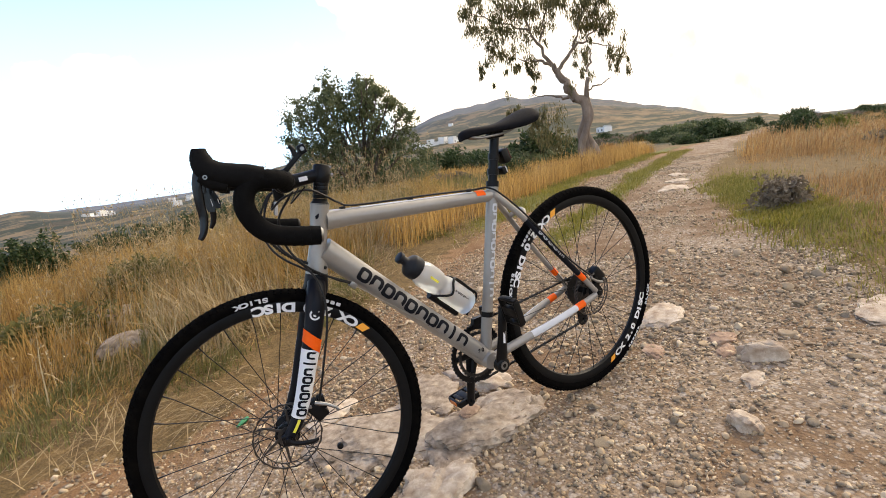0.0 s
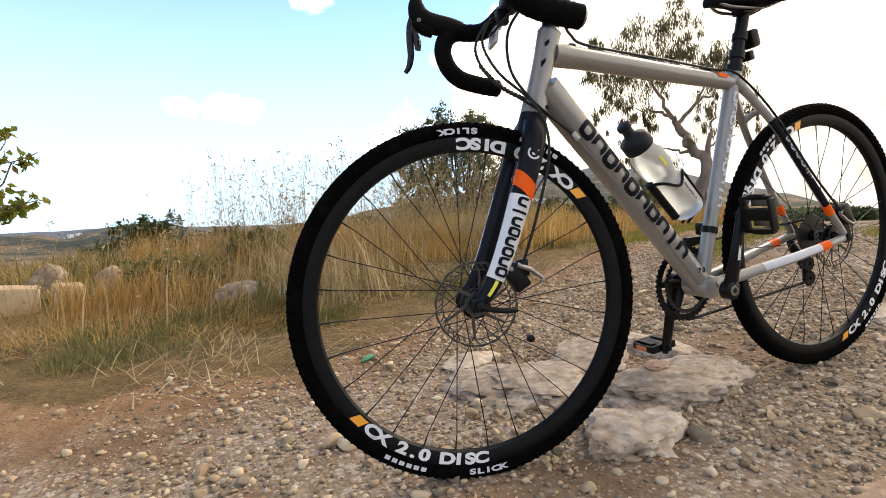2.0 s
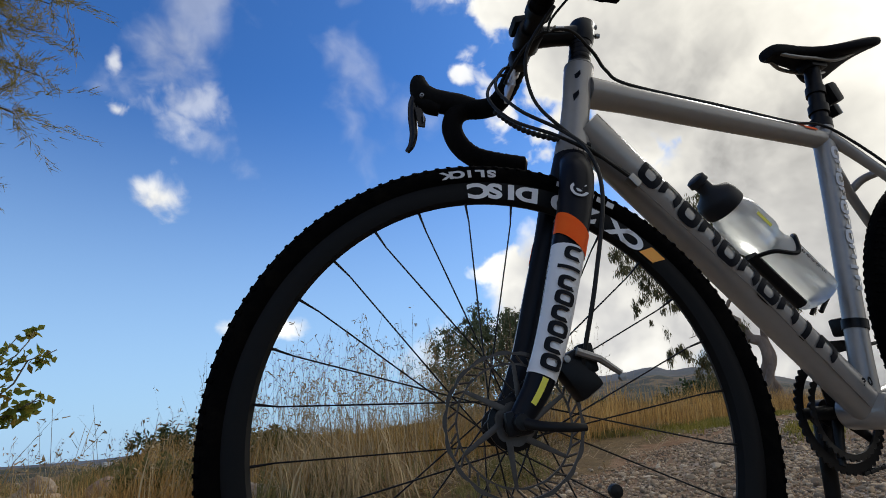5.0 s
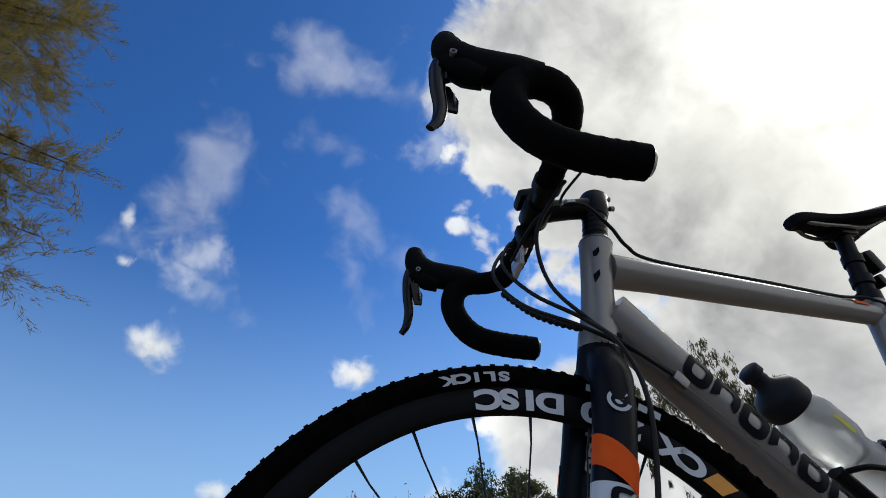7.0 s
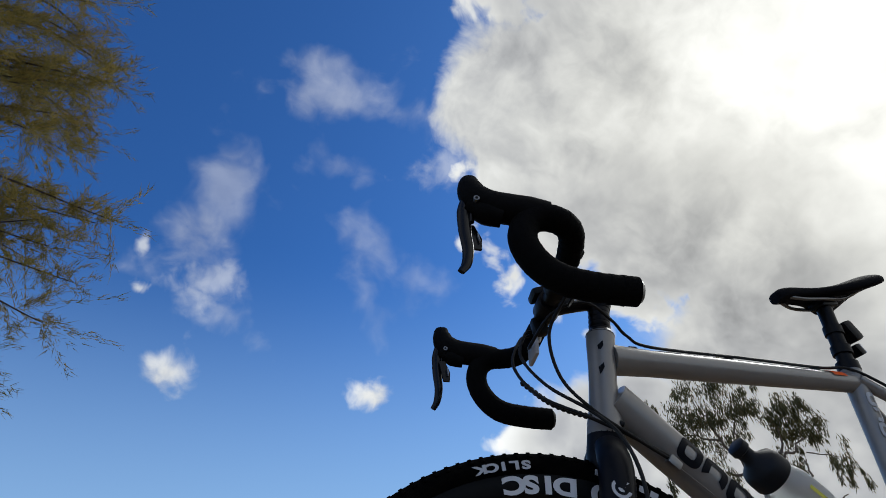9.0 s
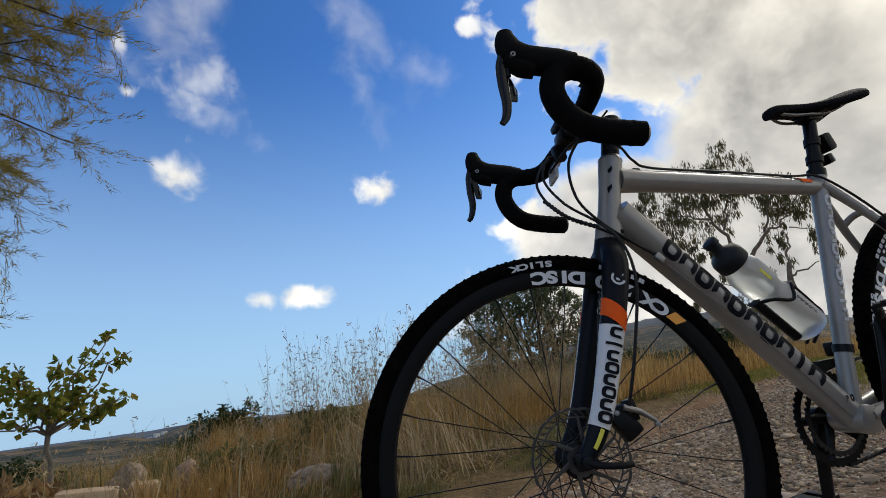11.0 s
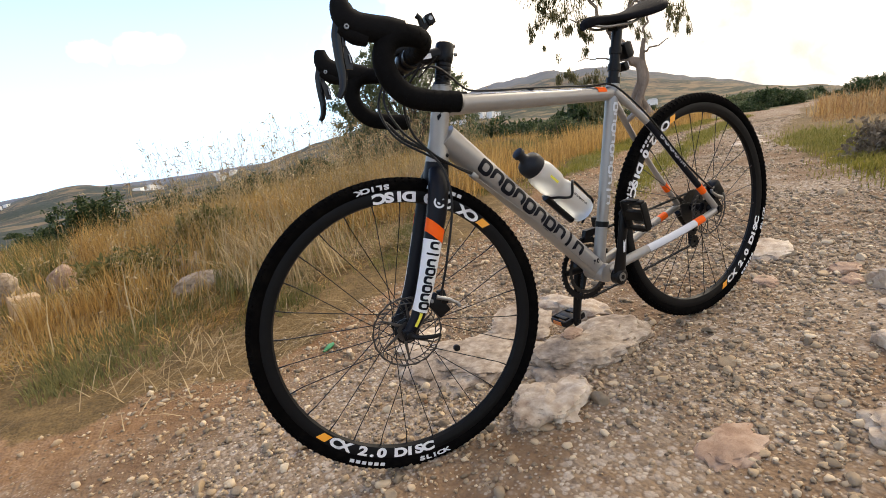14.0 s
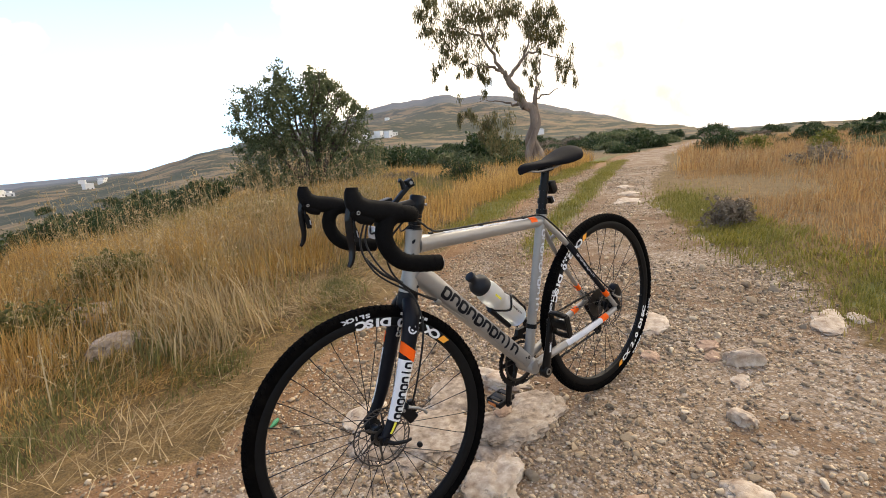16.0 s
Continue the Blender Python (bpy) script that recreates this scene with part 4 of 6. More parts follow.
def gear(r_out, r_in, teeth, depth, y0, thick):
    bm = bmesh.new()
    prof = []
    for k in range(teeth):
        for f, rr in ((0.0, r_out - depth), (0.3, r_out - depth * 0.2), (0.5, r_out), (0.7, r_out - depth * 0.2)):
            prof.append((2 * math.pi * (k + f) / teeth, rr))
    lay = []
    for y in (y0, y0 + thick):
        lay.append(([bm.verts.new((r * math.cos(a), y, r * math.sin(a))) for a, r in prof], [bm.verts.new((r_in * math.cos(a), y, r_in * math.sin(a))) for a, _ in prof]))
    (o0, i0), (o1, i1) = lay
    n = len(prof)
    for k in range(n):
        j = (k + 1) % n
        for q in ((o0[k], o0[j], i0[j], i0[k]), (o1[j], o1[k], i1[k], i1[j]), (o0[j], o0[k], o1[k], o1[j]), (i0[k], i0[j], i1[j], i1[k])):
            bm.faces.new(q)
    bmesh.ops.recalc_face_normals(bm, faces=bm.faces)
    return bm


def disc_rotor(y):
    """A brake disc: two wavy rings joined by slanted ribs, on six arms."""
    t = 0.0018
    bms = [gear(0.081, 0.0762, 18, 0.0024, y, t), gear(0.067, 0.0645, 18, 0.0012, y, t)]
    for k in range(36):
        a = 2 * math.pi * k / 36
        p, q = Vector((0.066 * math.cos(a), y + t / 2, 0.066 * math.sin(a))), Vector((0.0752 * math.cos(a + 0.13), y + t / 2, 0.0752 * math.sin(a + 0.13)))
        bms.append(tube([p, q], 0.0013, 6))
    for k in range(6):
        a = 2 * math.pi * k / 6
        p, q = Vector((0.02 * math.cos(a), y + t / 2, 0.02 * math.sin(a))), Vector((0.0645 * math.cos(a + 0.35), y + t / 2, 0.0645 * math.sin(a + 0.35)))
        bms.append(tube([p, q], [0.0045, 0.0024], 6, flat=0.3))
    bms.append(gear(0.024, 0.014, 6, 0.003, y, t))
    return join(*bms)


def wheel(name, m, mark):
    """A wheel about the y axis. mark: the angle of the coloured mark with which the rim's lettering begins."""
    rim = part(name, lathe([(0.3175, -0.0112), (0.3155, -0.0124), (0.302, -0.0122), (0.292, -0.0088), (0.2885, 0), (0.292, 0.0088), (0.302, 0.0122), (0.3155, 0.0124),
                            (0.3175, 0.0112), (0.309, 0.009), (0.309, -0.009)], 128), M["rim"], bike, "spoked black wheel with a deep rim", m)
    prof = [(0.3285 + 0.0168 * math.cos(a), 0.0178 * math.sin(a)) for a in (2 * math.pi * k / 20 for k in range(20))]
    tyre = lathe(prof, 128)
    knobs = []
    for k in range(132):
        for s in (-1, 1):
            a = radians(360 * (k + (0.5 if s > 0 else 0)) / 132)
            for lat, big in ((58, 1.0), (30, 0.75)):
                la = radians(lat) * s
                r, y = 0.3285 + 0.0172 * math.cos(la), 0.0182 * math.sin(la)
                b = box(0.0062 * big, 0.005, 0.0018, 0.0)
                knobs.append(moved(b, Matrix.Rotation(-a, 4, "Y") @ Matrix.Translation((r, y, 0)) @ Matrix.Rotation(la, 4, "Z") @ Matrix.Rotation(radians(90), 4, "Y")))
    part("tyre", tyre, M["rubber"], rim, "dusty black knobbly tyre")
    verts, faces = [], []
    for b in knobs:
        off = len(verts)
        b.verts.index_update()
        verts += [v.co[:] for v in b.verts]
        faces += [[v.index + off for v in f.verts] for f in b.faces]
        b.free()
    part_np("tread", verts, faces, M["rubber"], rim, "rows of small tread knobs")
    part("hub", lathe([(0.008, -0.052), (0.012, -0.046), (0.012, -0.038), (0.029, -0.034), (0.029, -0.030), (0.013, -0.026), (0.012, 0.02), (0.024, 0.026), (0.024, 0.03), (0.012, 0.036), (0.008, 0.05)], 28, False), M["blackm"], rim)
    part("brake_disc", disc_rotor(-0.042), M["disc_steel"], rim, "perforated steel brake disc")
    shapes = {}
    for k in range(28):
        side = -1 if k % 2 else 1
        lead = 1 if (k // 2) % 2 else -1
        key = (side, lead)
        if key not in shapes:
            fr, fy = (0.027, -0.032) if side < 0 else (0.0225, 0.028)
            a = radians(62) * lead
            shapes[key] = tube([(fr * math.cos(a), fy, fr * math.sin(a)), (0.262, fy * 0.1, 0), (0.289, 0.002 * side, 0)], [0.00105, 0.00105, 0.0019], 6)
            first = part("spoke", shapes[key], M["spoke"], rim, m=Matrix.Rotation(-2 * math.pi * k / 28, 4, "Y"))
            shapes[key] = first.data
            continue
        ob = new("spoke", shapes[key])
        ob.parent, ob.matrix_basis = rim, Matrix.Rotation(-2 * math.pi * k / 28, 4, "Y")
    for start in (mark, mark + 180):
        part("rim_mark", arc_patch(0.2945, 0.3125, -0.0132, start - 2.6, start + 1.8, -0.9), M["amber"], rim, "amber mark on the rim")
        for word, skip in (("CX", 0), ("2.0", 3), ("DISC", 7)):
            part("rim_lettering", arc_text(word, 0.3035, -0.0132, start + 5.5 + 4.3 * skip, 4.3, 0.0295, 1.45), M["white"], rim, "white lettering on the rim")
        for k in range(6):
            part("tyre_bar", arc_patch(0.3235, 0.3315, -0.0186, start + 14 + 2.6 * k, start + 14 + 2.6 * (k + 0.7), 0, 3), M["pale"], rim, "pale printed bar on the tyre wall")
        part("tyre_lettering", arc_text("SLICK", 0.3265, -0.0186, start + 45, 2.7, 0.0145, 1.75), M["pale"], rim, "pale lettering on the tyre wall")
    for start in (mark, mark + 180):
        part("rim_mark", arc_patch(0.2945, 0.3125, 0.0132, start - 2.6, start + 1.8, -0.9), M["amber"], rim)
    return rim


front_wheel = wheel("front_wheel", STEER @ Matrix.Translation(FRONT), 38.0)
part("spoke_magnet", lathe([(0.0, -0.006), (0.0075, -0.0045), (0.0085, 0), (0.0075, 0.0045), (0.0, 0.006)], 14, False), M["plastic"], front_wheel, "round black magnet on a spoke",
     Matrix.Translation((0.140 * math.cos(radians(-39)), -0.012, 0.140 * math.sin(radians(-39)))))
rear_wheel = wheel("rear_wheel", Matrix.Translation(REAR), -72.5)
for k, r in enumerate((0.056, 0.050, 0.044, 0.039, 0.034, 0.029, 0.024)):
    part("sprocket", gear(r, 0.016, 12 + 3 * (6 - k), 0.004, 0.014 + 0.0042 * k, 0.002), M["dark_steel"], rear_wheel)

# frame
HT_LOW, HT_TOP = on_axis(0.690), on_axis(0.850)
part("head_tube", tube(along([HT_LOW, HT_TOP], 0, 1, 9), [0.0265, 0.0255, 0.0225, 0.0215, 0.021, 0.021, 0.0215, 0.0225, 0.023], 24), M["paint"], bike, "warm grey painted tube")
TT0, TT1 = Vector((-0.375, 0, 0.808)), Vector((0.135, 0, 0.744))
part("top_tube", tube(along([TT0, TT1], 0, 1, 8), [0.0245, 0.0215, 0.021, 0.0205, 0.0195, 0.0185, 0.0175, 0.017], 24), M["paint"], bike)
DT0, DT1 = Vector((-0.398, 0, 0.742)), Vector((-0.002, 0, 0.283))
DTR = [0.031, 0.0305, 0.0295, 0.0285, 0.028, 0.0275, 0.027, 0.0265]
part("down_tube", tube(along([DT0, DT1], 0, 1, 8), DTR, 28), M["paint"], bike)
ST0, ST1 = Vector((0.0, 0, 0.285)), Vector((0.139, 0, 0.772))
part("seat_tube", tube(along([ST0, ST1], 0, 1, 8), [0.019, 0.0165, 0.016, 0.016, 0.016, 0.0162, 0.017, 0.018], 22), M["paint"], bike)
part("bottom_bracket", lathe([(0.02, -0.037), (0.0245, -0.036), (0.0265, -0.03), (0.0265, 0.03), (0.0245, 0.036), (0.02, 0.037)], 28, False), M["paint"], bike, m=Matrix.Translation(BB))
for s in (-1, 1):
    cs = smooth_path([(0.008, 0.026 * s, 0.283), (0.10, 0.034 * s, 0.293), (0.24, 0.056 * s, 0.313), (0.36, 0.066 * s, 0.331), (0.432, 0.067 * s, 0.343)], 5)
    stay = part("chainstay", tube(cs, [0.0145, 0.0135, 0.012, 0.0105, 0.0095], 16), M["paint"], bike)
    part("stay_band", tube(along(cs, 0.76, 0.84, 4), 0.0113, 16), M["orange"], stay, "orange band")
    part("stay_graphic", shell(along(cs, 0.34, 0.76, 10), [0.0127, 0.0112], 95, 200) if s < 0 else shell(along(cs, 0.34, 0.76, 10), [0.0127, 0.0112], -20, 85), M["pale"], stay, "pale grey graphic")
    ss = smooth_path([(0.128, 0.010 * s, 0.748), (0.175, 0.024 * s, 0.695), (0.225, 0.040 * s, 0.628), (0.31, 0.054 * s, 0.505), (0.40, 0.064 * s, 0.385), (0.424, 0.066 * s, 0.352)], 5)
    stay = part("seatstay", tube(ss, [0.0115, 0.0095, 0.0085, 0.0082, 0.0088, 0.009], 14), M["paint"], bike)
    part("stay_band", tube(along(ss, 0.80, 0.86, 4), 0.0100, 14), M["orange"], stay, "orange band")
    if s < 0:
        part("stay_graphic", shell(along(ss, 0.26, 0.80, 12), [0.0092, 0.0090], 95, 265), M["black_decal"], stay, "black graphic")
        shapes_on("stay_bar", wordmark(*along(ss, 0.36, 0.66, 2), 0.0092, 0.0090, 0.01, 0.0128, 0.0045, 10, 0.0015, (6, 8)), M["pale"], stay, "small pale bars in place of a maker's name")
    drop = [(-0.022, -0.006), (-0.006, -0.016), (0.014, -0.014), (0.020, 0.0), (0.012, 0.018), (-0.004, 0.034), (-0.014, 0.03), (-0.016, 0.010)]
    part("dropout", plate(drop, 0.007, Matrix.Translation(REAR + Vector((0.004, 0.066 * s - 0.0035, 0)))), M["blackm"], bike, "black rear dropout plate")
    part("axle_cap", lathe([(0.0, -0.008), (0.009, -0.007), (0.010, 0.0), (0.009, 0.006)], 16, False), M["blackm"], bike, m=Matrix.Translation(REAR + Vector((0, 0.073 * s, 0))))
part("stay_bridge", tube(smooth_path([(0.205, -0.034, 0.655), (0.222, -0.018, 0.672), (0.228, 0, 0.676), (0.222, 0.018, 0.672), (0.205, 0.034, 0.655)], 4), 0.0075, 12), M["paint"], bike)
# frame graphics; makers' names are plain rings and bars
shapes_on("tube_graphic", wordmark(DT0, DT1, 0.031, 0.0265, 0.118, 0.0405, 0.0185, 10, 0.0012, (6, 8)), M["black_decal"], bike, "bold black rounded shapes along the down tube")
shapes_on("tube_graphic", wordmark(ST1, ST0, 0.0175, 0.0165, 0.065, 0.0275, 0.0085, 10, 0.001, (6, 8), 0.0 + 180), M["pale"], bike, "pale rounded shapes down the seat tube")
part("tube_stripe", shell(along([TT0, TT1], 0.18, 0.86, 8), [0.0213, 0.0178], 82, 118, 0.0008), M["white"], bike, "white stripe along the top tube")
part("tube_stripe", shell(along([TT0, TT1], 0.865, 0.925, 4), [0.0182, 0.0178], 78, 165, 0.0009), M["orange"], bike, "orange block at the end of the top tube")
for z0 in (0.786, 0.822):
    a = on_axis(z0)
    part("head_badge", plate([(-0.004, -0.008), (0.006, 0.002), (0.007, 0.009), (-0.003, 0.004)], 0.001, Matrix.Translation(a + Vector((-0.013, -0.0185, 0))) @ Matrix.Rotation(radians(-38), 4, "Z")), M["black_decal"], bike, "black badge shape")
tx = letters("30", 0.017)
num = join(moved(tx[0], pose(-0.006, 0, 0)), moved(tx[1], pose(0.006, 0, 0)))
part("number_mark", moved(num, Matrix.Translation((-0.030, -0.0305, 0.322)) @ pose(0, 0, 0, 90, 0, 0)), M["black_decal"], bike, "small black number 30")

# fork, steered with the front wheel
part("fork_crown", tube(along([on_axis(0.693), on_axis(0.632)], 0, 1, 5), [0.0262, 0.0275, 0.029, 0.028, 0.022], 22), M["navy"], bike, "blue-black fork crown", STEER)

for s in (-1, 1):
    leg = smooth_path([(-0.436, 0.018 * s, 0.672), (-0.450, 0.043 * s, 0.640), (-0.472, 0.051 * s, 0.582), (-0.511, 0.054 * s, 0.492), (-0.541, 0.055 * s, 0.425), (-0.568, 0.056 * s, 0.378), (-0.596, 0.057 * s, 0.346)], 5)
    rad = [0.021, 0.0235, 0.0222, 0.0202, 0.0182, 0.0162, 0.013]
    ob = part("fork_leg", tube(leg, rad, 20, flat=0.85), M["navy"], bike, "blue-black fork leg with orange and white panels", STEER)
    lo, hi = (98, 276) if s < 0 else (-96, 82)
    part("fork_stripe", shell(along(leg, 0.335, 0.415, 5), [0.0204, 0.0198], 88 if s < 0 else -92, 272 if s < 0 else 92, 0.0022, 14, 0.012), M["orange"], ob, "orange stripe")
    part("fork_panel", shell(along(leg, 0.425, 0.86, 10), [0.0196, 0.0158], lo, hi, 0.0016), M["white"], ob, "white panel")
    if s < 0:
        q = along(leg, 0.43, 0.85, 2)
        shapes_on("fork_graphic", wordmark(q[1], q[0], 0.0176, 0.0206, 0.012, 0.0192, 0.0118, 8, 0.0024, (4, 6), 188), M["black_decal"], ob, "black shapes on the white panel")
        part("fork_mark", shell(along(leg, 0.865, 0.95, 4), [0.0156, 0.0142], 164, 188, 0.0012), M["yellow"], ob, "yellow mark low on the leg")
        q = along(leg, 0.185, 0.225, 2)
        c = (q[0] + q[1]) / 2 + Vector((0, -0.0185, 0))
        ring = join(arc_patch(0.0085, 0.0125, 0, 20, 320, 0, 24), arc_patch(0.0, 0.0045, 0, 0, 300, 0, 12))
        part("fork_badge", moved(ring, Matrix.Translation(c + Vector((-0.002, -0.0008, 0))) @ Matrix.Rotation(radians(-14), 4, "X")), M["pale"], ob, "round pale badge")
    part("fork_end", box(0.03, 0.011, 0.026, 0.004, pose(-0.598, 0.0575 * s, 0.343)), M["blackm"], ob)
    if s > 0:
        q = along(leg, 0.10, 0.33, 2)
        shapes_on("fork_bar", wordmark(q[1], q[0], 0.0205, 0.0225, 0.012, 0.0165, 0.0085, 5, 0.0016, (1, 2, 4), 200), M["pale"], ob, "pale bar on the inner side of the fork")
    part("skewer_cap", lathe([(0.0, -0.009), (0.0085, -0.008), (0.0095, 0.0), (0.0085, 0.006)], 16, False), M["blackm"], ob, m=Matrix.Translation(FRONT + Vector((0, 0.066 * s, 0))))
qr = tube(smooth_path([(-0.598, -0.070, 0.343), (-0.581, -0.082, 0.336), (-0.551, -0.086, 0.330), (-0.534, -0.082, 0.328)], 4), [0.006, 0.0055, 0.005, 0.004], 10, flat=0.6)
part("skewer_lever", qr, M["blackm"], bike, "black quick-release lever", STEER)


def caliper(name, at, m):
    body = join(box(0.034, 0.030, 0.052, 0.007, at), moved(box(0.018, 0.018, 0.034, 0.004), at @ pose(0.020, -0.006, 0.008, 0, 25, 0)))
    ob = part(name, body, M["blackm"], bike, "black disc brake caliper", m)
    part("caliper_arm", moved(join(tube([(0.01, -0.02, 0.022), (0.026, -0.022, 0.0), (0.036, -0.021, -0.026)], [0.005, 0.0045, 0.0035], 8), lathe([(0.0, -0.004), (0.006, -0.003), (0.006, 0.003)], 12, False)), at), M["steel"], ob, "bright steel brake arm")
    part("caliper_bolt", moved(lathe([(0.0, -0.0035), (0.004, -0.003), (0.004, 0.003)], 10, False), at @ pose(0.034, -0.021, -0.03)), M["steel"], ob)
    part("caliper_bolt", moved(lathe([(0.0, -0.0035), (0.004, -0.003), (0.004, 0.003)], 10, False), at @ pose(-0.004, -0.017, 0.022)), M["steel"], ob)


caliper("front_caliper", pose(-0.518, -0.048, 0.384, 0, -28, 0), STEER)
caliper("rear_caliper", pose(0.452, -0.050, 0.398, 0, 150, 0), None)

# cranks, pedals, chain
CRANK = Vector((0.030, 0, 0.1665))
for s in (-1, 1):
    end = BB + Vector((CRANK.x * -s, 0, CRANK.z * -s))
    arm = part("crank_arm", tube([BB + Vector((0, 0.074 * s, 0)) - (end - BB) * 0.10, BB + Vector((0, 0.076 * s, 0)), BB + (end - BB) * 0.5 + Vector((0, 0.084 * s, 0)), end + Vector((0, 0.089 * s, 0)), end + (end - BB) * 0.09 + Vector((0, 0.089 * s, 0))],
                                 [0.014, 0.0205, 0.0155, 0.014, 0.008], 16, flat=0.55, side=(0, 1, 0)), M["blackm"], bike, "black crank arm")
    part("crank_boss", tube([BB + Vector((0, 0.066 * s, 0)), BB + Vector((0, 0.086 * s, 0)), BB + Vector((0, 0.088 * s, 0))], [0.0215, 0.0215, 0.019], 24), M["blackm"], arm)
    part("crank_bolt", tube([BB + Vector((0, 0.086 * s, 0)), BB + Vector((0, 0.0895 * s, 0))], [0.0125, 0.0115], 24), M["steel"], arm, "round steel crank bolt")
    part("bolt_hole", tube([BB + Vector((0, 0.088 * s, 0)), BB + Vector((0, 0.0899 * s, 0))], 0.0062, 8), M["plastic"], arm)
    d = (end - BB).normalized()
    part("crank_decal", box(0.007, 0.001, 0.05, 0, Matrix.Translation(BB + (end - BB) * 0.55 + Vector((0, 0.0925 * s, 0))) @ Matrix.Rotation(math.atan2(d.x, d.z), 4, "Y")), M["white"], arm, "white bar on the crank")
    tilt = 80 if s < 0 else -4
    pm = Matrix.Translation(end + Vector((0, 0.090 * s, 0))) @ Matrix.Rotation(radians(tilt), 4, "Y") @ Matrix.Diagonal((0.86, 0.72, 1.0, 1.0))
    w = s
    body = join(box(0.030, 0.085, 0.018, 0.004, pose(0, 0.055 * w, 0)), box(0.092, 0.012, 0.020, 0.004, pose(0, 0.012 * w, 0)), box(0.082, 0.010, 0.020, 0.004, pose(0, 0.098 * w, 0)),
                box(0.010, 0.086, 0.016, 0.003, pose(0.043, 0.055 * w, 0)), box(0.010, 0.086, 0.016, 0.003, pose(-0.043, 0.055 * w, 0)), tube([(0, -0.02 * w, 0), (0, 0.02 * w, 0)], 0.007, 10))
    ped = part("pedal", body, M["plastic"], bike, "black platform pedal", pm)
    for u in (-1, 1):
        part("pedal_reflector", box(0.003, 0.048, 0.012, 0.001, pose(0.0495 * u, 0.055 * w, 0)), M["reflector"] if s > 0 else M["plastic"], ped, "amber pedal reflector" if s > 0 else "")
        part("pedal_grip", box(0.016, 0.06, 0.003, 0.001, pose(0.026 * u, 0.055 * w, 0.0105)), M["steel"] if s < 0 else M["plastic"], ped)
rings = part("chainring", gear(0.0935, 0.076, 46, 0.0045, 0.046, 0.003), M["blackm"], bike, "toothed black chainring", Matrix.Translation(BB))
part("inner_chainring", gear(0.0735, 0.062, 36, 0.0045, 0.038, 0.003), M["dark_steel"], rings)
sp = []
for k in range(5):
    a = radians(72 * k + 30)
    sp.append(tube([(0.012 * math.cos(a), 0.052, 0.012 * math.sin(a)), (0.082 * math.cos(a), 0.047, 0.082 * math.sin(a))], [0.012, 0.008], 8, flat=0.5))
part("spider", join(*sp), M["blackm"], rings)
CH = 0.046
links = []
top0, top1 = BB + Vector((-0.005, CH, 0.092)), REAR + Vector((0.0, 0.034, 0.042))
low0, low1 = BB + Vector((0.006, CH, -0.0925)), Vector((0.447, 0.034, 0.214))


def chain_run(a, b):
    n = int((b - a).length / 0.0127)
    out = []
    for k in range(n):
        p, q = a + (b - a) * (k / n), a + (b - a) * ((k + 1) / n)
        w = 0.0028 if k % 2 else 0.0018
        for s in (-1, 1):
            out.append(tube([p + Vector((0, w * s, 0)) - (q - p) * 0.12, (p + q) / 2 + Vector((0, w * s, 0)), q + Vector((0, w * s, 0)) + (q - p) * 0.12], [0.0036, 0.0027, 0.0036], 6, flat=0.3))
        out.append(tube([p - Vector((0, 0.003, 0)), p + Vector((0, 0.003, 0))], 0.0026, 6))
    return out


for run in ((top0, top1), (low0, low1)):
    part("chain", join(*chain_run(*run)), M["dark_steel"], bike, "oiled dark steel chain")
rd = part("rear_derailleur", join(tube([(0.432, 0.075, 0.322), (0.452, 0.078, 0.30), (0.462, 0.066, 0.272), (0.452, 0.052, 0.25)], [0.009, 0.013, 0.014, 0.010], 12), plate([(-0.008, 0.012), (0.010, 0.012), (0.012, -0.05), (0.0, -0.062), (-0.012, -0.05)], 0.003, pose(0.446, 0.042, 0.265))),
          M["blackm"], bike, "black rear derailleur hanging under the sprockets")
for p in ((0.444, 0.034, 0.262), (0.447, 0.034, 0.222)):
    part("jockey_wheel", gear(0.022, 0.005, 11, 0.004, -0.003, 0.006), M["plastic"], rd, m=Matrix.Translation(p))
fd = part("front_derailleur", join(plate([(-0.03, -0.012), (0.028, -0.004), (0.034, 0.012), (-0.02, 0.014)], 0.014, pose(0.030, 0.040, 0.375)), box(0.022, 0.03, 0.03, 0.005, pose(0.045, 0.026, 0.408))), M["blackm"], bike, "black front derailleur")
part("clamp_band", tube([ST0.lerp(ST1, 0.235), ST0.lerp(ST1, 0.265)], 0.0185, 20), M["blackm"], fd)

# cockpit, steered
part("headset_spacer", join(*[tube(along([on_axis(z), on_axis(z + 0.0082)], 0, 1, 3), [0.0172, 0.0178, 0.0172], 20) for z in (0.853, 0.862, 0.871, 0.880, 0.889)], tube([on_axis(0.848), on_axis(0.856)], [0.0235, 0.019], 20)), M["blackm"], bike, "stack of black headset spacers", STEER)
BAR = Vector((-0.446, 0, 0.914))
top = on_axis(0.917)
stem = part("stem", join(tube([on_axis(0.897), on_axis(0.905), on_axis(0.934), on_axis(0.938)], [0.0185, 0.0205, 0.0205, 0.017], 20), tube(along([top, BAR], 0.1, 0.92, 5), [0.0165, 0.0155, 0.0155, 0.0165, 0.018], 18)), M["blackm"], bike, "black handlebar stem", STEER)
part("faceplate", tube([BAR - Vector((0, 0.021, 0)), BAR - Vector((0, 0.018, 0)), BAR + Vector((0, 0.018, 0)), BAR + Vector((0, 0.021, 0))], [0.0195, 0.0215, 0.0215, 0.0195], 20), M["blackm"], stem)
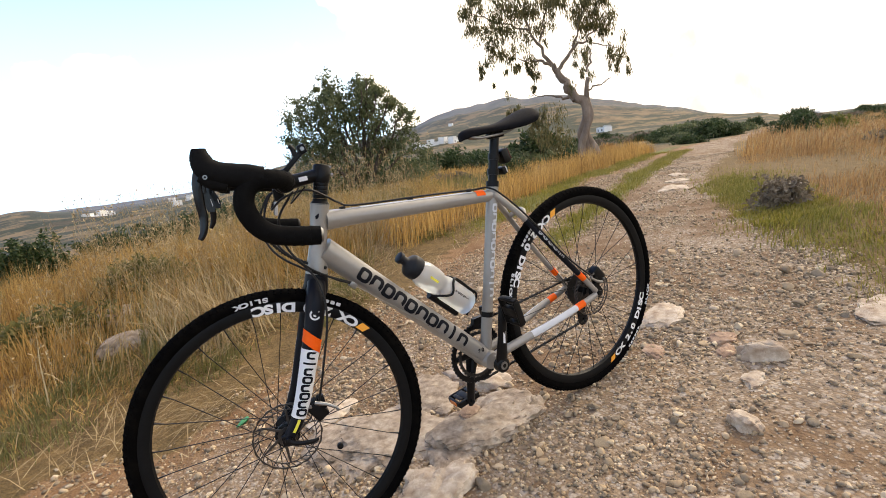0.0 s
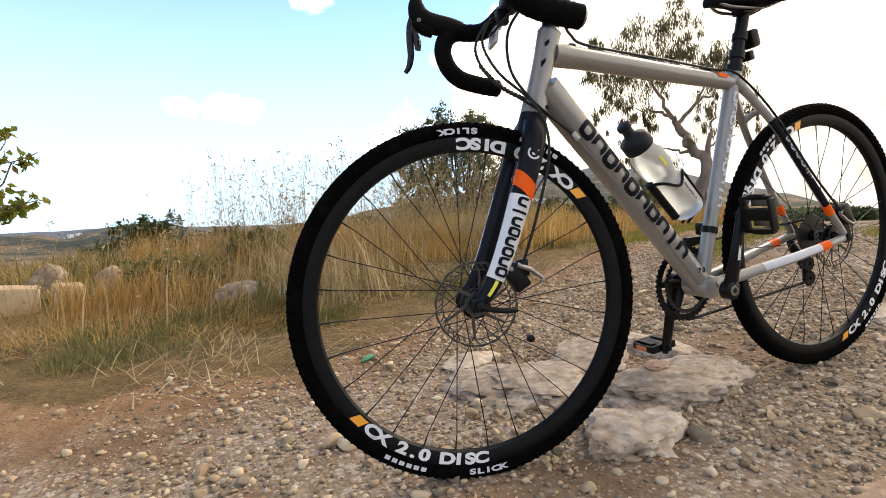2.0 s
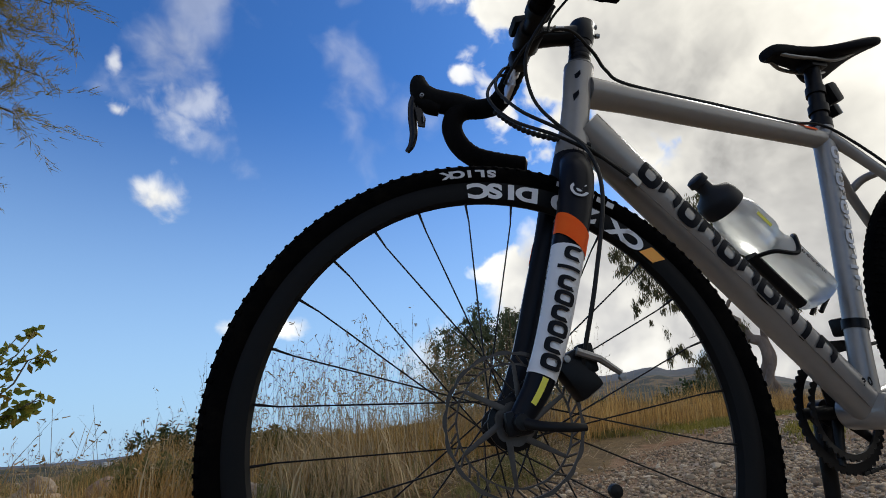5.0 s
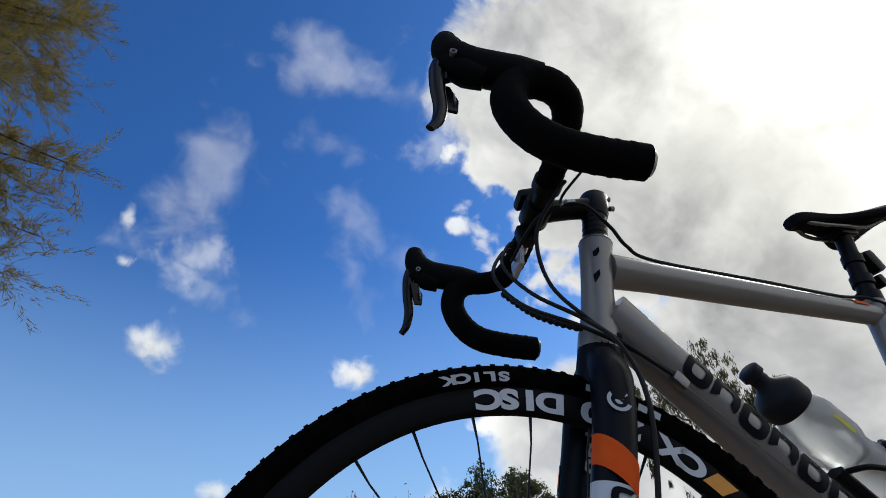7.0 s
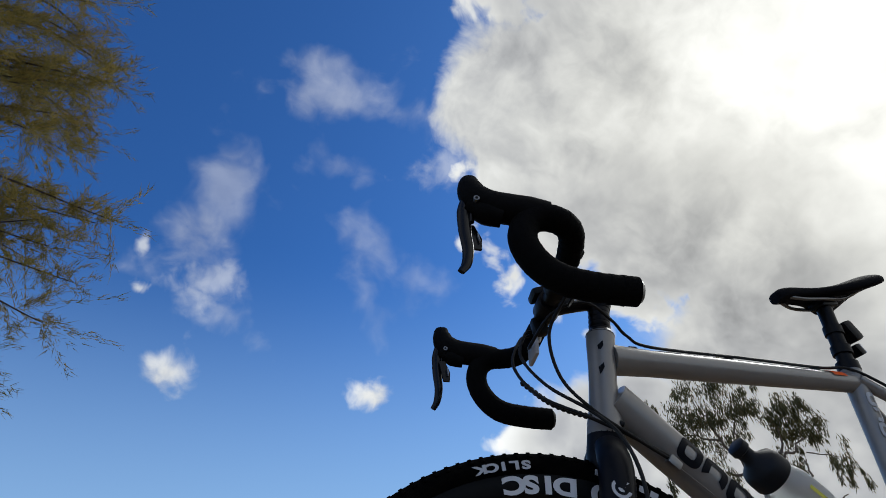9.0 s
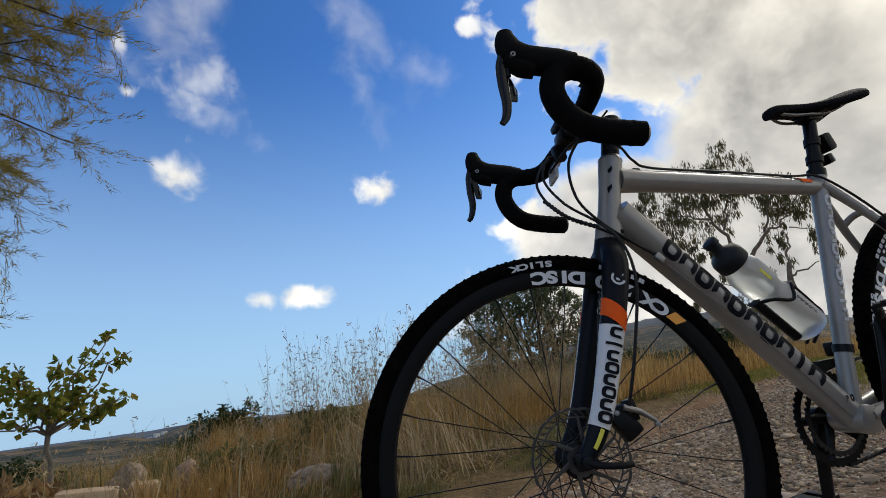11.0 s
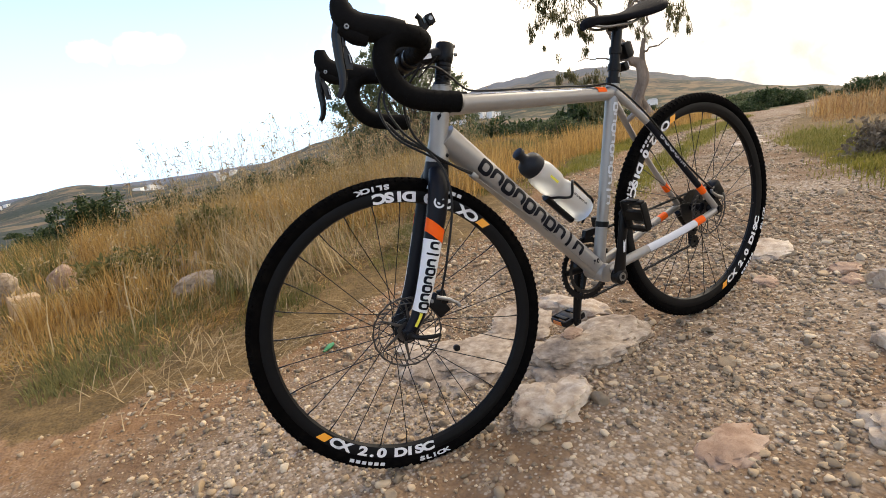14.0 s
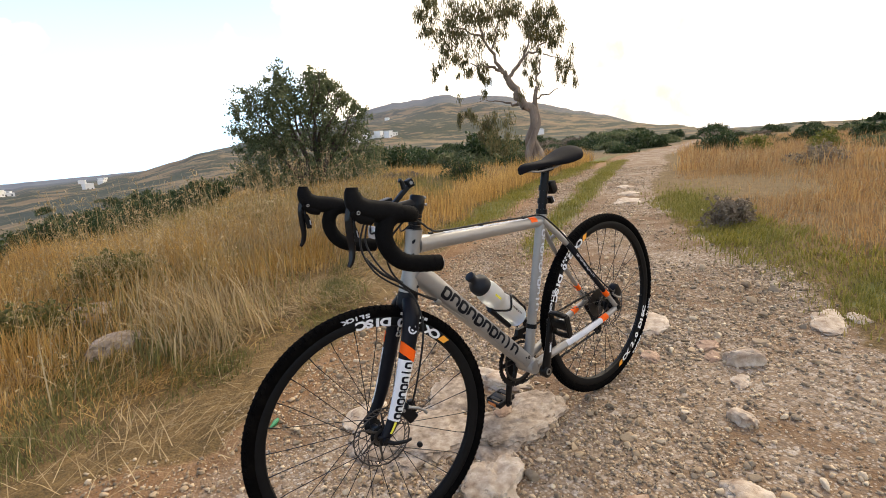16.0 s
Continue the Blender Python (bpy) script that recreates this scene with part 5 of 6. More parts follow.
part("stem_bolt", join(*[tube([top + Vector((0.020, y, z)), top + Vector((0.026, y, z))], 0.004, 8) for y in (-0.006,) for z in (-0.008, 0.010)]), M["steel"], stem)
part("stem_mark", box(0.020, 0.001, 0.010, 0, Matrix.Translation((top + BAR) / 2 + Vector((0, -0.0170, 0)))), M["white"], stem, "small white mark")
for s in (-1, 1):
    side = "left" if s < 0 else "right"
    y = 0.208 * s
    path = smooth_path([(-0.446, 0.06 * s, 0.914), (-0.448, 0.125 * s, 0.915), (-0.456, 0.178 * s, 0.920), (-0.478, 0.202 * s, 0.927), (-0.510, y, 0.931), (-0.533, y, 0.917), (-0.543, y * 1.005, 0.888),
                        (-0.534, y * 1.005, 0.853), (-0.510, y * 1.005, 0.826), (-0.470, y * 1.0, 0.810), (-0.420, y * 1.0, 0.798)], 7)
    bar = part("handlebar", tube(path, [0.0165, 0.0175, 0.0185, 0.019, 0.0195, 0.0198, 0.0198, 0.0196, 0.0196, 0.0194, 0.0192], 18), M["tape"], bike, "drop handlebar wrapped in black tape", STEER)
    if s < 0:
        part("bar_centre", tube([(-0.446, -0.066, 0.914), (-0.446, 0.066, 0.914)], 0.0148, 18), M["blackm"], bar)
    wraps = [tube(along(path, f, f + 0.012, 2), 0.0173 + 0.0026 * float(min(1.0, f * 2.2)), 18, caps=True) for f in np.linspace(0.04, 0.95, 24)]
    part("tape_edge", join(*wraps), M["tape"], bar, "overlapping edges of the bar tape")
    part("bar_plug", tube([path[-1], path[-1] + (path[-1] - path[-2]).normalized() * 0.005], [0.0180, 0.014], 16), M["steel"] if s < 0 else M["blackm"], bar, "round bar-end plug")
    hood = part("brake_hood", tube(smooth_path([(-0.494, y, 0.934), (-0.520, y, 0.942), (-0.548, y, 0.950), (-0.573, y, 0.959), (-0.589, y, 0.974), (-0.593, y, 0.994), (-0.591, y, 1.010)], 5), [0.0205, 0.0235, 0.0235, 0.0235, 0.0228, 0.0185, 0.0125], 18, flat=0.88), M["hood"], bike, "black rubber brake hood", STEER)
    part("hood_neck", tube(smooth_path([(-0.560, y, 0.935), (-0.580, y, 0.945), (-0.603, y, 0.962)], 4), [0.014, 0.017, 0.013], 14), M["hood"], hood)
    pivot = part("lever_pivot", tube([(-0.594, y - 0.0195, 0.957), (-0.594, y + 0.0195, 0.957)], 0.0042, 14), M["steel"], hood, "steel lever pivot")
    part("pivot_hole", tube([(-0.594, y - 0.0199, 0.957), (-0.594, y + 0.0199, 0.957)], 0.0022, 10), M["plastic"], pivot)
    blade = smooth_path([(-0.603, y, 0.972), (-0.611, y, 0.948), (-0.616, y, 0.915), (-0.618, y, 0.885), (-0.625, y * 1.01, 0.861), (-0.635, y * 1.02, 0.848)], 5)
    part("brake_lever", tube(blade, [0.008, 0.0098, 0.0088, 0.0078, 0.0066, 0.0048], 12, flat=0.6, side=(0, 1, 0)), M["carbon"], hood, "dark brake lever")
    part("shift_paddle", join(plate([(-0.008, 0.028), (0.004, 0.026), (0.010, 0.002), (0.006, -0.016), (-0.006, -0.014)], 0.004, pose(-0.602, y - 0.010 * s, 0.908, 0, 0, 8)), tube([(-0.600, y, 0.955), (-0.604, y, 0.93)], 0.004, 8)), M["carbon"], hood, "dark shift paddle")
    part("lever_mark", box(0.001, 0.012, 0.014, 0, pose(-0.597, y - 0.012 * s, 0.91)), M["pale"], hood)
mount = part("light_mount", join(tube([(-0.446, -0.050, 0.914), (-0.446, -0.066, 0.914)], 0.0205, 18), box(0.060, 0.014, 0.012, 0.003, pose(-0.419, -0.058, 0.955, 0, -36, 0)), box(0.018, 0.022, 0.022, 0.004, pose(-0.391, -0.058, 0.979, 0, -14, 0)),
             tube([(-0.408, -0.058, 0.968), (-0.411, -0.058, 0.986), (-0.417, -0.058, 0.992)], [0.007, 0.0055, 0.006], 10)), M["plastic"], bike, "black handlebar mount with a clip", STEER)
part("mount_screw", tube([(-0.391, -0.0690, 0.980), (-0.391, -0.0705, 0.980)], 0.0045, 12), M["steel"], mount)
part("bar_computer", box(0.044, 0.036, 0.014, 0.005, pose(-0.448, 0.0, 0.940, 0, -8, 0)), M["plastic"], bike, "small black handlebar computer", STEER)
part("bar_sensor", box(0.024, 0.02, 0.03, 0.004, pose(-0.460, 0.03, 0.894)), M["plastic"], bike, "small black box under the bar", STEER)
refl = part("front_reflector", join(box(0.008, 0.05, 0.034, 0.004, pose(-0.474, 0.052, 0.862, 0, 12, 0)), tube([(-0.462, 0.05, 0.879), (-0.446, 0.05, 0.906)], 0.005, 8)), M["lens"], bike, "clear front reflector under the bar", STEER)

# cables
def cable(points, r=0.0024, m=None, name="cable"):
    return part(name, tube(smooth_path(points, 8), r, 8), M["cable"], bike, "black cable housing", m)


cable([(-0.450, 0.09, 0.898), (-0.475, 0.085, 0.885), (-0.512, 0.06, 0.83), (-0.505, 0.02, 0.765), (-0.46, -0.022, 0.715), (-0.41, -0.034, 0.68), (-0.363, -0.033, 0.650)], 0.0027)
cable([(-0.450, 0.07, 0.898), (-0.47, 0.07, 0.89), (-0.50, 0.05, 0.84), (-0.492, 0.01, 0.775), (-0.458, -0.03, 0.72), (-0.445, -0.06, 0.672), (-0.455, -0.08, 0.60), (-0.495, -0.081, 0.49), (-0.52, -0.068, 0.415), (-0.524, -0.056, 0.385)], 0.0027)
cable([(-0.450, -0.07, 0.898), (-0.462, -0.06, 0.885), (-0.488, -0.03, 0.84), (-0.484, -0.02, 0.775), (-0.455, -0.032, 0.72), (-0.40, -0.036, 0.672), (-0.36, -0.033, 0.645)], 0.0027)
beads = along(smooth_path([(-0.508, 0.055, 0.80), (-0.482, 0.03, 0.755), (-0.445, 0.0, 0.722), (-0.408, -0.024, 0.700)], 8), 0, 1, 61)
part("beaded_housing", tube(beads, [0.0030 if k % 3 == 0 else 0.0046 for k in range(61)], 10), M["cable"], bike, "knobbly black cable housing")
cable([(-0.43, 0.10, 0.905), (-0.475, 0.06, 0.86), (-0.46, -0.01, 0.885), (-0.41, -0.035, 0.892), (-0.365, -0.026, 0.865), (-0.335, -0.012, 0.843), (-0.29, -0.006, 0.8245), (-0.10, -0.004, 0.800), (0.06, -0.004, 0.777), (0.115, -0.012, 0.770), (0.155, -0.026, 0.735), (0.215, -0.047, 0.655), (0.31, -0.066, 0.515), (0.40, -0.072, 0.42), (0.44, -0.058, 0.41)], 0.0027)
cable([(-0.43, -0.10, 0.905), (-0.46, -0.07, 0.875), (-0.445, -0.04, 0.882), (-0.425, -0.03, 0.90)], 0.0018)
part("thin_cable", tube([(-0.36, -0.031, 0.644), (-0.185, -0.0265, 0.470), (-0.03, -0.022, 0.288)], 0.0009, 6), M["steel"], bike, "bare gear wire under the down tube")
for f in (0.10, 0.47, 0.84):
    c = TT0.lerp(TT1, f)
    part("cable_clip", tube([c + Vector((-0.006, 0, 0.0235)), c + Vector((0.006, 0, 0.0225))], 0.0052, 10), M["plastic"], bike, "black cable clip")
part("cable_guide", box(0.02, 0.012, 0.014, 0.003, pose(-0.358, -0.032, 0.641, 0, 50, 0)), M["steel"], bike, "small cable stop")

# seat
post0, post1 = Vector((0.139, 0, 0.77)), Vector((0.178, 0, 0.908))
part("seat_clamp", tube([ST1 + Vector((-0.001, 0, -0.004)), ST1 + Vector((0.003, 0, 0.012))], 0.0188, 20), M["blackm"], bike, "black seat clamp collar")
post = part("seatpost", tube(along([post0, post1], 0, 1, 4), 0.0138, 18), M["blackm"], bike, "black seatpost")
part("post_ring", tube([post0.lerp(post1, 0.56), post0.lerp(post1, 0.60)], 0.0142, 18), M["pale"], post, "thin pale ring")
part("post_head", box(0.044, 0.034, 0.018, 0.005, pose(0.180, 0, 0.910)), M["blackm"], post)


def saddle_mesh():
    rows = [(0.060, 0.008, 0.926, 0.016), (0.065, 0.015, 0.934, 0.022), (0.086, 0.020, 0.940, 0.026), (0.122, 0.023, 0.938, 0.024), (0.162, 0.029, 0.935, 0.022), (0.202, 0.043, 0.936, 0.024),
            (0.238, 0.059, 0.942, 0.028), (0.274, 0.068, 0.950, 0.030), (0.300, 0.068, 0.955, 0.030), (0.318, 0.053, 0.955, 0.022), (0.325, 0.030, 0.952, 0.013)]
    bm, rings = bmesh.new(), []
    for x, w, z, d in rows:
        x, z = 0.058 + (x - 0.06) * 0.98, z + 0.003 + (x - 0.06) * 0.03
        ring = []
        for k in range(20):
            a = 2 * math.pi * k / 20
            c, s = math.cos(a), math.sin(a)
            yy = w * math.copysign(abs(c) ** 0.75, c)
            zz = z - 0.018 * (yy / 0.07) ** 2 - (d * 0.4) + (d * 0.4 * abs(s) ** 0.8 if s > 0 else -d * 0.6 * abs(s) ** 0.6)
            ring.append(bm.verts.new((x, yy, zz)))
        rings.append(ring)
    for a, b in zip(rings, rings[1:]):
        for k in range(20):
            bm.faces.new((a[k], a[(k + 1) % 20], b[(k + 1) % 20], b[k]))
    bm.faces.new(rings[0])
    bm.faces.new(rings[-1])
    bmesh.ops.recalc_face_normals(bm, faces=bm.faces)
    bmesh.ops.subdivide_edges(bm, edges=bm.edges[:], cuts=1, use_grid_fill=True, smooth=0.5)
    return bm


sad = part("saddle", saddle_mesh(), M["saddle"], bike, "slim black saddle")
for s in (-1, 1):
    part("saddle_rail", tube(smooth_path([(0.073, 0.008 * s, 0.926), (0.112, 0.018 * s, 0.913), (0.160, 0.022 * s, 0.911), (0.22, 0.022 * s, 0.914), (0.285, 0.034 * s, 0.936)], 5), 0.0035, 10), M["steel"], sad, "bright saddle rail")
lamp = part("rear_light", box(0.026, 0.034, 0.042, 0.007, pose(0.196, 0, 0.846, 0, -16, 0)), M["plastic"], bike, "black rear light on the seatpost")
part("light_lens", box(0.004, 0.026, 0.034, 0.002, pose(0.2105, 0, 0.850, 0, -16, 0)), M["red_lens"], lamp)
part("light_clamp", tube([post0.lerp(post1, 0.52), post0.lerp(post1, 0.64)], 0.0168, 18), M["plastic"], lamp)
refl = part("rear_reflector", join(box(0.014, 0.03, 0.022, 0.003, pose(0.182, 0, 0.806, 0, -16, 0)), tube([post0.lerp(post1, 0.22), post0.lerp(post1, 0.34)], 0.0172, 18)), M["plastic"], bike, "black bracket with a small reflector")
part("reflector_face", box(0.004, 0.028, 0.020, 0.001, pose(0.190, 0, 0.808, 0, -16, 0)), M["lens"], refl)

# bottle cage and bottle
B0, B1 = Vector((-0.026, 0, 0.460)), Vector((-0.205, 0, 0.660))
bd = (B1 - B0).normalized()
bn = bd.cross(Vector((0, 1, 0)))
if bn.z < 0:
    bn = -bn
cage = part("bottle_cage", tube([B0 - bn * 0.040 + bd * 0.02, B0 - bn * 0.040 + bd * 0.13], 0.009, 10, flat=1.2), M["blackm"], bike, "black bottle cage")
for s in (-1, 1):
    loop = [B0 - bn * 0.039 + bd * 0.125, B0 - bn * 0.03 + bd * 0.118 + Vector((0, 0.03 * s, 0)), B0 - bn * 0.008 + bd * 0.09 + Vector((0, 0.0395 * s, 0)), B0 + bn * 0.024 + bd * 0.10 + Vector((0, 0.031 * s, 0)),
            B0 + bn * 0.040 + bd * 0.085 + Vector((0, 0.012 * s, 0)), B0 + bn * 0.040 + bd * 0.03 + Vector((0, 0.010 * s, 0)), B0 + bn * 0.034 - bd * 0.008 + Vector((0, 0.008 * s, 0)), B0 - bn * 0.03 - bd * 0.01 + Vector((0, 0.008 * s, 0))]
    part("cage_wire", tube(smooth_path(loop, 6), 0.0034, 8), M["blackm"], cage)
bottle = tagged(new("water_bottle"), "frosted white plastic water bottle with a dark cap in the cage", "bottle")
bottle.matrix_basis = SLOPE
prof = [(0.0, 0.024), (0.003, 0.034), (0.012, 0.0362), (0.095, 0.0362), (0.104, 0.0345), (0.112, 0.0315), (0.124, 0.0315), (0.132, 0.0350), (0.140, 0.0362), (0.178, 0.0362), (0.190, 0.0335), (0.198, 0.0290), (0.205, 0.0285)]
part("bottle_body", tube([B0 + bd * s for s, _ in prof], [r for _, r in prof], 32), M["bottle"], bottle, "translucent frosted body")
prof = [(0.203, 0.0315), (0.206, 0.0328), (0.224, 0.0325), (0.232, 0.029), (0.240, 0.0165), (0.246, 0.0120), (0.258, 0.0118), (0.260, 0.0155), (0.270, 0.0150), (0.272, 0.011)]
part("bottle_cap", tube([B0 + bd * s for s, _ in prof], [r for _, r in prof], 28), M["cap"], bottle, "dark screw cap with a spout")
shapes_on("bottle_print", wordmark(B0 + bd * 0.085, B0 + bd * 0.02, 0.0362, 0.0362, 0.004, 0.0052, 0.003, 10, 0.0008, (6, 8), 170), M["black_decal"], bottle, "small dark print on the bottle")
part("bottle_print", shell([B0 + bd * 0.145, B0 + bd * 0.175], [0.0362, 0.0362], 172, 182, 0.0006, 4), M["yellow"], bottle, "yellow mark on the bottle")

# ---- plants ----
def blades(name, x, y, tall, lean, width, mat, seed, label, category="grass", lying=False, z_off=0.0):
    """Blades of grass, one strip of three triangles each, as one object of kind stuff."""
    rng = np.random.RandomState(seed)
    n = len(x)
    z = height(x, y) + z_off
    a = 2.6 * fbm(x, y, 1.6, 95, 2) + rng.normal(0, 0.9, n)
    h = tall * rng.uniform(0.45, 1.2, n) * np.clip(0.95 + 0.4 * fbm(x, y, 5.0, 96, 2), 0.4, 1.6)
    dx, dy = np.cos(a), np.sin(a)
    b = a + rng.uniform(0.9, 2.2, n)
    wx, wy = np.cos(b) * width / 2 * rng.uniform(0.6, 1.4, n), np.sin(b) * width / 2 * rng.uniform(0.6, 1.4, n)
    out = h * lean * rng.uniform(0.15, 1.0, n)
    up = np.sqrt(np.maximum(h * h - out * out, 0.0004))
    if lying:
        out, up = h, rng.uniform(0.005, 0.06, n)
    p = np.empty((n, 5, 3), np.float32)
    for k, (f, g, w) in enumerate(((0, 0, 1), (0, 0, -1), (0.32, 0.58, 0.8), (0.32, 0.58, -0.8), (1, 1, 0))):
        p[:, k, 0] = x + dx * out * f + wx * w
        p[:, k, 1] = y + dy * out * f + wy * w
        p[:, k, 2] = z + up * g
    f = np.array([[0, 1, 2], [1, 3, 2], [2, 3, 4]])
    faces = (f[None] + (np.arange(n) * 5)[:, None, None]).reshape(-1, 3)
    return tagged(part_np(name, p.reshape(-1, 3), faces, mat), label, category, kind="stuff")


def sow(count, region, chance, seed):
    """Random places in a box, thinned by a chance that depends on the place."""
    rng = np.random.RandomState(seed)
    xs, ys, got = [], [], 0
    for _ in range(40):
        x, y = rng.uniform(region[0], region[1], count), rng.uniform(region[2], region[3], count)
        ok = rng.uniform(0, 1, count) < np.clip(chance(x, y), 0, 1)
        xs.append(x[ok])
        ys.append(y[ok])
        got += ok.sum()
        if got >= count:
            break
    return np.concatenate(xs)[:count], np.concatenate(ys)[:count]


def left_of(x, y, lo, hi):
    d = y - np.interp(x, *ROAD_L) + 0.1 * fbm(x, y, 2.5, 31)
    return np.clip((d - lo) / 0.25, 0, 1) * np.clip((hi - d) / 0.4, 0, 1)


def right_of(x, y, lo, hi):
    d = np.interp(x, *ROAD_R) - y + 0.1 * fbm(x, y, 2.5, 32)
    return np.clip((d - lo) / 0.25, 0, 1) * np.clip((hi - d) / 0.4, 0, 1)


patch = lambda x, y, s, seed, lo=-0.3: np.clip((fbm(x, y, s, seed) - lo) * 1.4, 0.03, 1)

verge = lambda x, y: y - np.interp(x, *ROAD_L)
gold = lambda x, y: np.clip(np.maximum((-0.9 - x) / 0.8, (verge(x, y) - 3.5 + 1.2 * fbm(x, y, 0.8, 97)) / 2), 0.3, 1)
meadow_end = lambda x, y: np.clip((8.4 + 3.0 * np.clip(x, 0, 3) - np.hypot(x, y) + 0.5 * fbm(x, y, 1.2, 98)) / 0.8, 0.03, 1)
x, y = sow(11000, (-0.85, 3.2, 1.6, 6.5), lambda x, y: left_of(x, y, 0.75, 4.5) * patch(x, y, 1.9, 144, -0.1), 154)
blades("brown_grass", x, y, 0.13 + 0.27 * np.clip((verge(x, y) - 0.9) / 0.8, 0, 1), 0.7, 0.0042, M["straw_grey"], 164, "weathered brown grass in tangled tufts")
x, y = sow(15000, (-1.9, 3.2, 1.5, 7), lambda x, y: left_of(x, y, 0.55, 9) * patch(x, y, 1.7, 41, -0.2) * gold(x, y), 51)
blades("dry_grass", x, y, 0.06 + 0.32 * np.clip((verge(x, y) - 0.9) / 1.0, 0, 1), 0.65, 0.0042, M["straw"], 61, "tall golden dry grass on the verge")
x, y = sow(17000, (-6, -1.0, 1.6, 7.5), lambda x, y: left_of(x, y, 0.5, 9) * patch(x, y, 1.5, 49, -0.2) * np.clip((verge(x, y) - 0.8) / 1.4, 0.06, 1), 50)
blades("low_dry_grass", x, y, 0.04 + 0.22 * np.clip((verge(x, y) - 1.7) / 0.9, 0, 1), 0.7, 0.0045, M["straw"], 161, "golden dry grass around the small fig tree")
x, y = sow(8500, (-3.5, 2.2, 1.2, 3.6), lambda x, y: left_of(x, y, 0.35, 1.7) * patch(x, y, 2.4, 149, -0.1), 150)
blades("matted_grass", x, y, 0.2, 1.0, 0.0036, M["straw_grey"], 162, "matted flattened dry grass", "grass", True, 0.006)
x, y = sow(19000, (-9, 12, 4, 17), lambda x, y: left_of(x, y, 0.3, 20) * patch(x, y, 0.6, 42, -0.35) * gold(x, y) * meadow_end(x, y), 52)
blades("dry_field", x, y, 0.23, 0.6, 0.007, M["straw"], 62, "golden dry grass on the field beyond the track")
x, y = sow(15000, (-6, 6, 3.0, 10), lambda x, y: left_of(x, y, 1.3, 9) * patch(x, y, 1.1, 142, 0.2) * meadow_end(x, y), 152)
blades("field_herbs", x, y, 0.27, 0.5, 0.008, M["sage"], 163, "olive herbs in patches on the dry field", "herbs")
x, y = sow(9000, (1, 12, 2.3, 9), lambda x, y: left_of(x, y, 0.25, 1.3), 53)
blades("verge_grass", x, y, 0.34, 0.5, 0.006, M["straw"], 63, "golden grass along the track")
x, y = sow(52000, (1.6, 11, -4.5, 6.5), lambda x, y: right_of(x, y, 0.25, 9) * patch(x, y, 1.0, 43, -0.6) * (1 - 0.95 * np.clip(green_mask(x, y) * 1.6, 0, 1)), 54)
blades("meadow_grass", x, y, (0.05 + 0.16 * np.clip(0.6 + 0.5 * fbm(x, y, 0.9, 91), 0, 1)) * np.clip((np.interp(x, *ROAD_R) - y) / 1.4, 0.45, 1), 0.7, 0.0045, M["straw_red"], 64, "russet dry meadow grass")
x, y = sow(40000, (7, 30, -9, 16), lambda x, y: right_of(x, y, 0.2, 20) * patch(x, y, 0.5, 44, -0.7), 55)
blades("far_meadow", x, y, 0.28, 0.7, 0.012, M["straw_red"], 65, "russet meadow grass further off")
x, y = sow(30000, (0.8, 12, -3, 7.5), lambda x, y: green_mask(x, y) ** 1.5, 56)
near_green = sow(9000, (1.25, 4.4, -1.7, 1.8), lambda x, y: green_mask(x, y) ** 1.2 * (y < np.interp(x, *ROAD_R) + 0.1), 156)
x, y = np.concatenate([x, near_green[0]]), np.concatenate([y, near_green[1]])
blades("green_grass", x, y, 0.055, 0.8, 0.005, M["grass"], 66, "short green grass between and beside the wheel tracks")
x, y = sow(15000, (-4.5, 1.6, 0.7, 3.4), lambda x, y: left_of(x, y, 0.22, 1.1) * patch(x, y, 2.0, 45, -0.2), 57)
blades("low_grass", x, y, 0.065, 0.95, 0.004, M["sage"], 67, "low olive-green herbs at the foot of the grass")
x, y = sow(6000, (-4.5, 2.2, 0.6, 3.6), lambda x, y: (0.3 * left_of(x, y, -0.22, 0.4) + left_of(x, y, 0.15, 1.6)) * patch(x, y, 2.2, 46, -0.2), 58)
blades("fallen_straw", x, y, 0.30, 1.0, 0.0034, M["stalk"], 68, "fallen straw lying across the verge", "straw", True, 0.012)
x, y = sow(2300, (-4.0, 1.5, 1.2, 4.2), lambda x, y: left_of(x, y, 0.5, 2.2) * patch(x, y, 1.6, 47, -0.2) * np.where(x < -0.8, 0.12, 1), 59)
blades("leaning_straw", x, y, 0.42, 0.95, 0.006, M["stalk"], 69, "leaning bleached straw", "straw")
x, y = sow(16000, (-5, 3.0, 1.4, 4.6), lambda x, y: left_of(x, y, 0.55, 2.8) * patch(x, y, 1.6, 48, 0.25), 60)
blades("green_herbs", x, y, np.where(x < -0.9, 0.06, 0.2), 0.6, 0.0055, M["sage"], 70, "grey-green herbs among the dry grass")


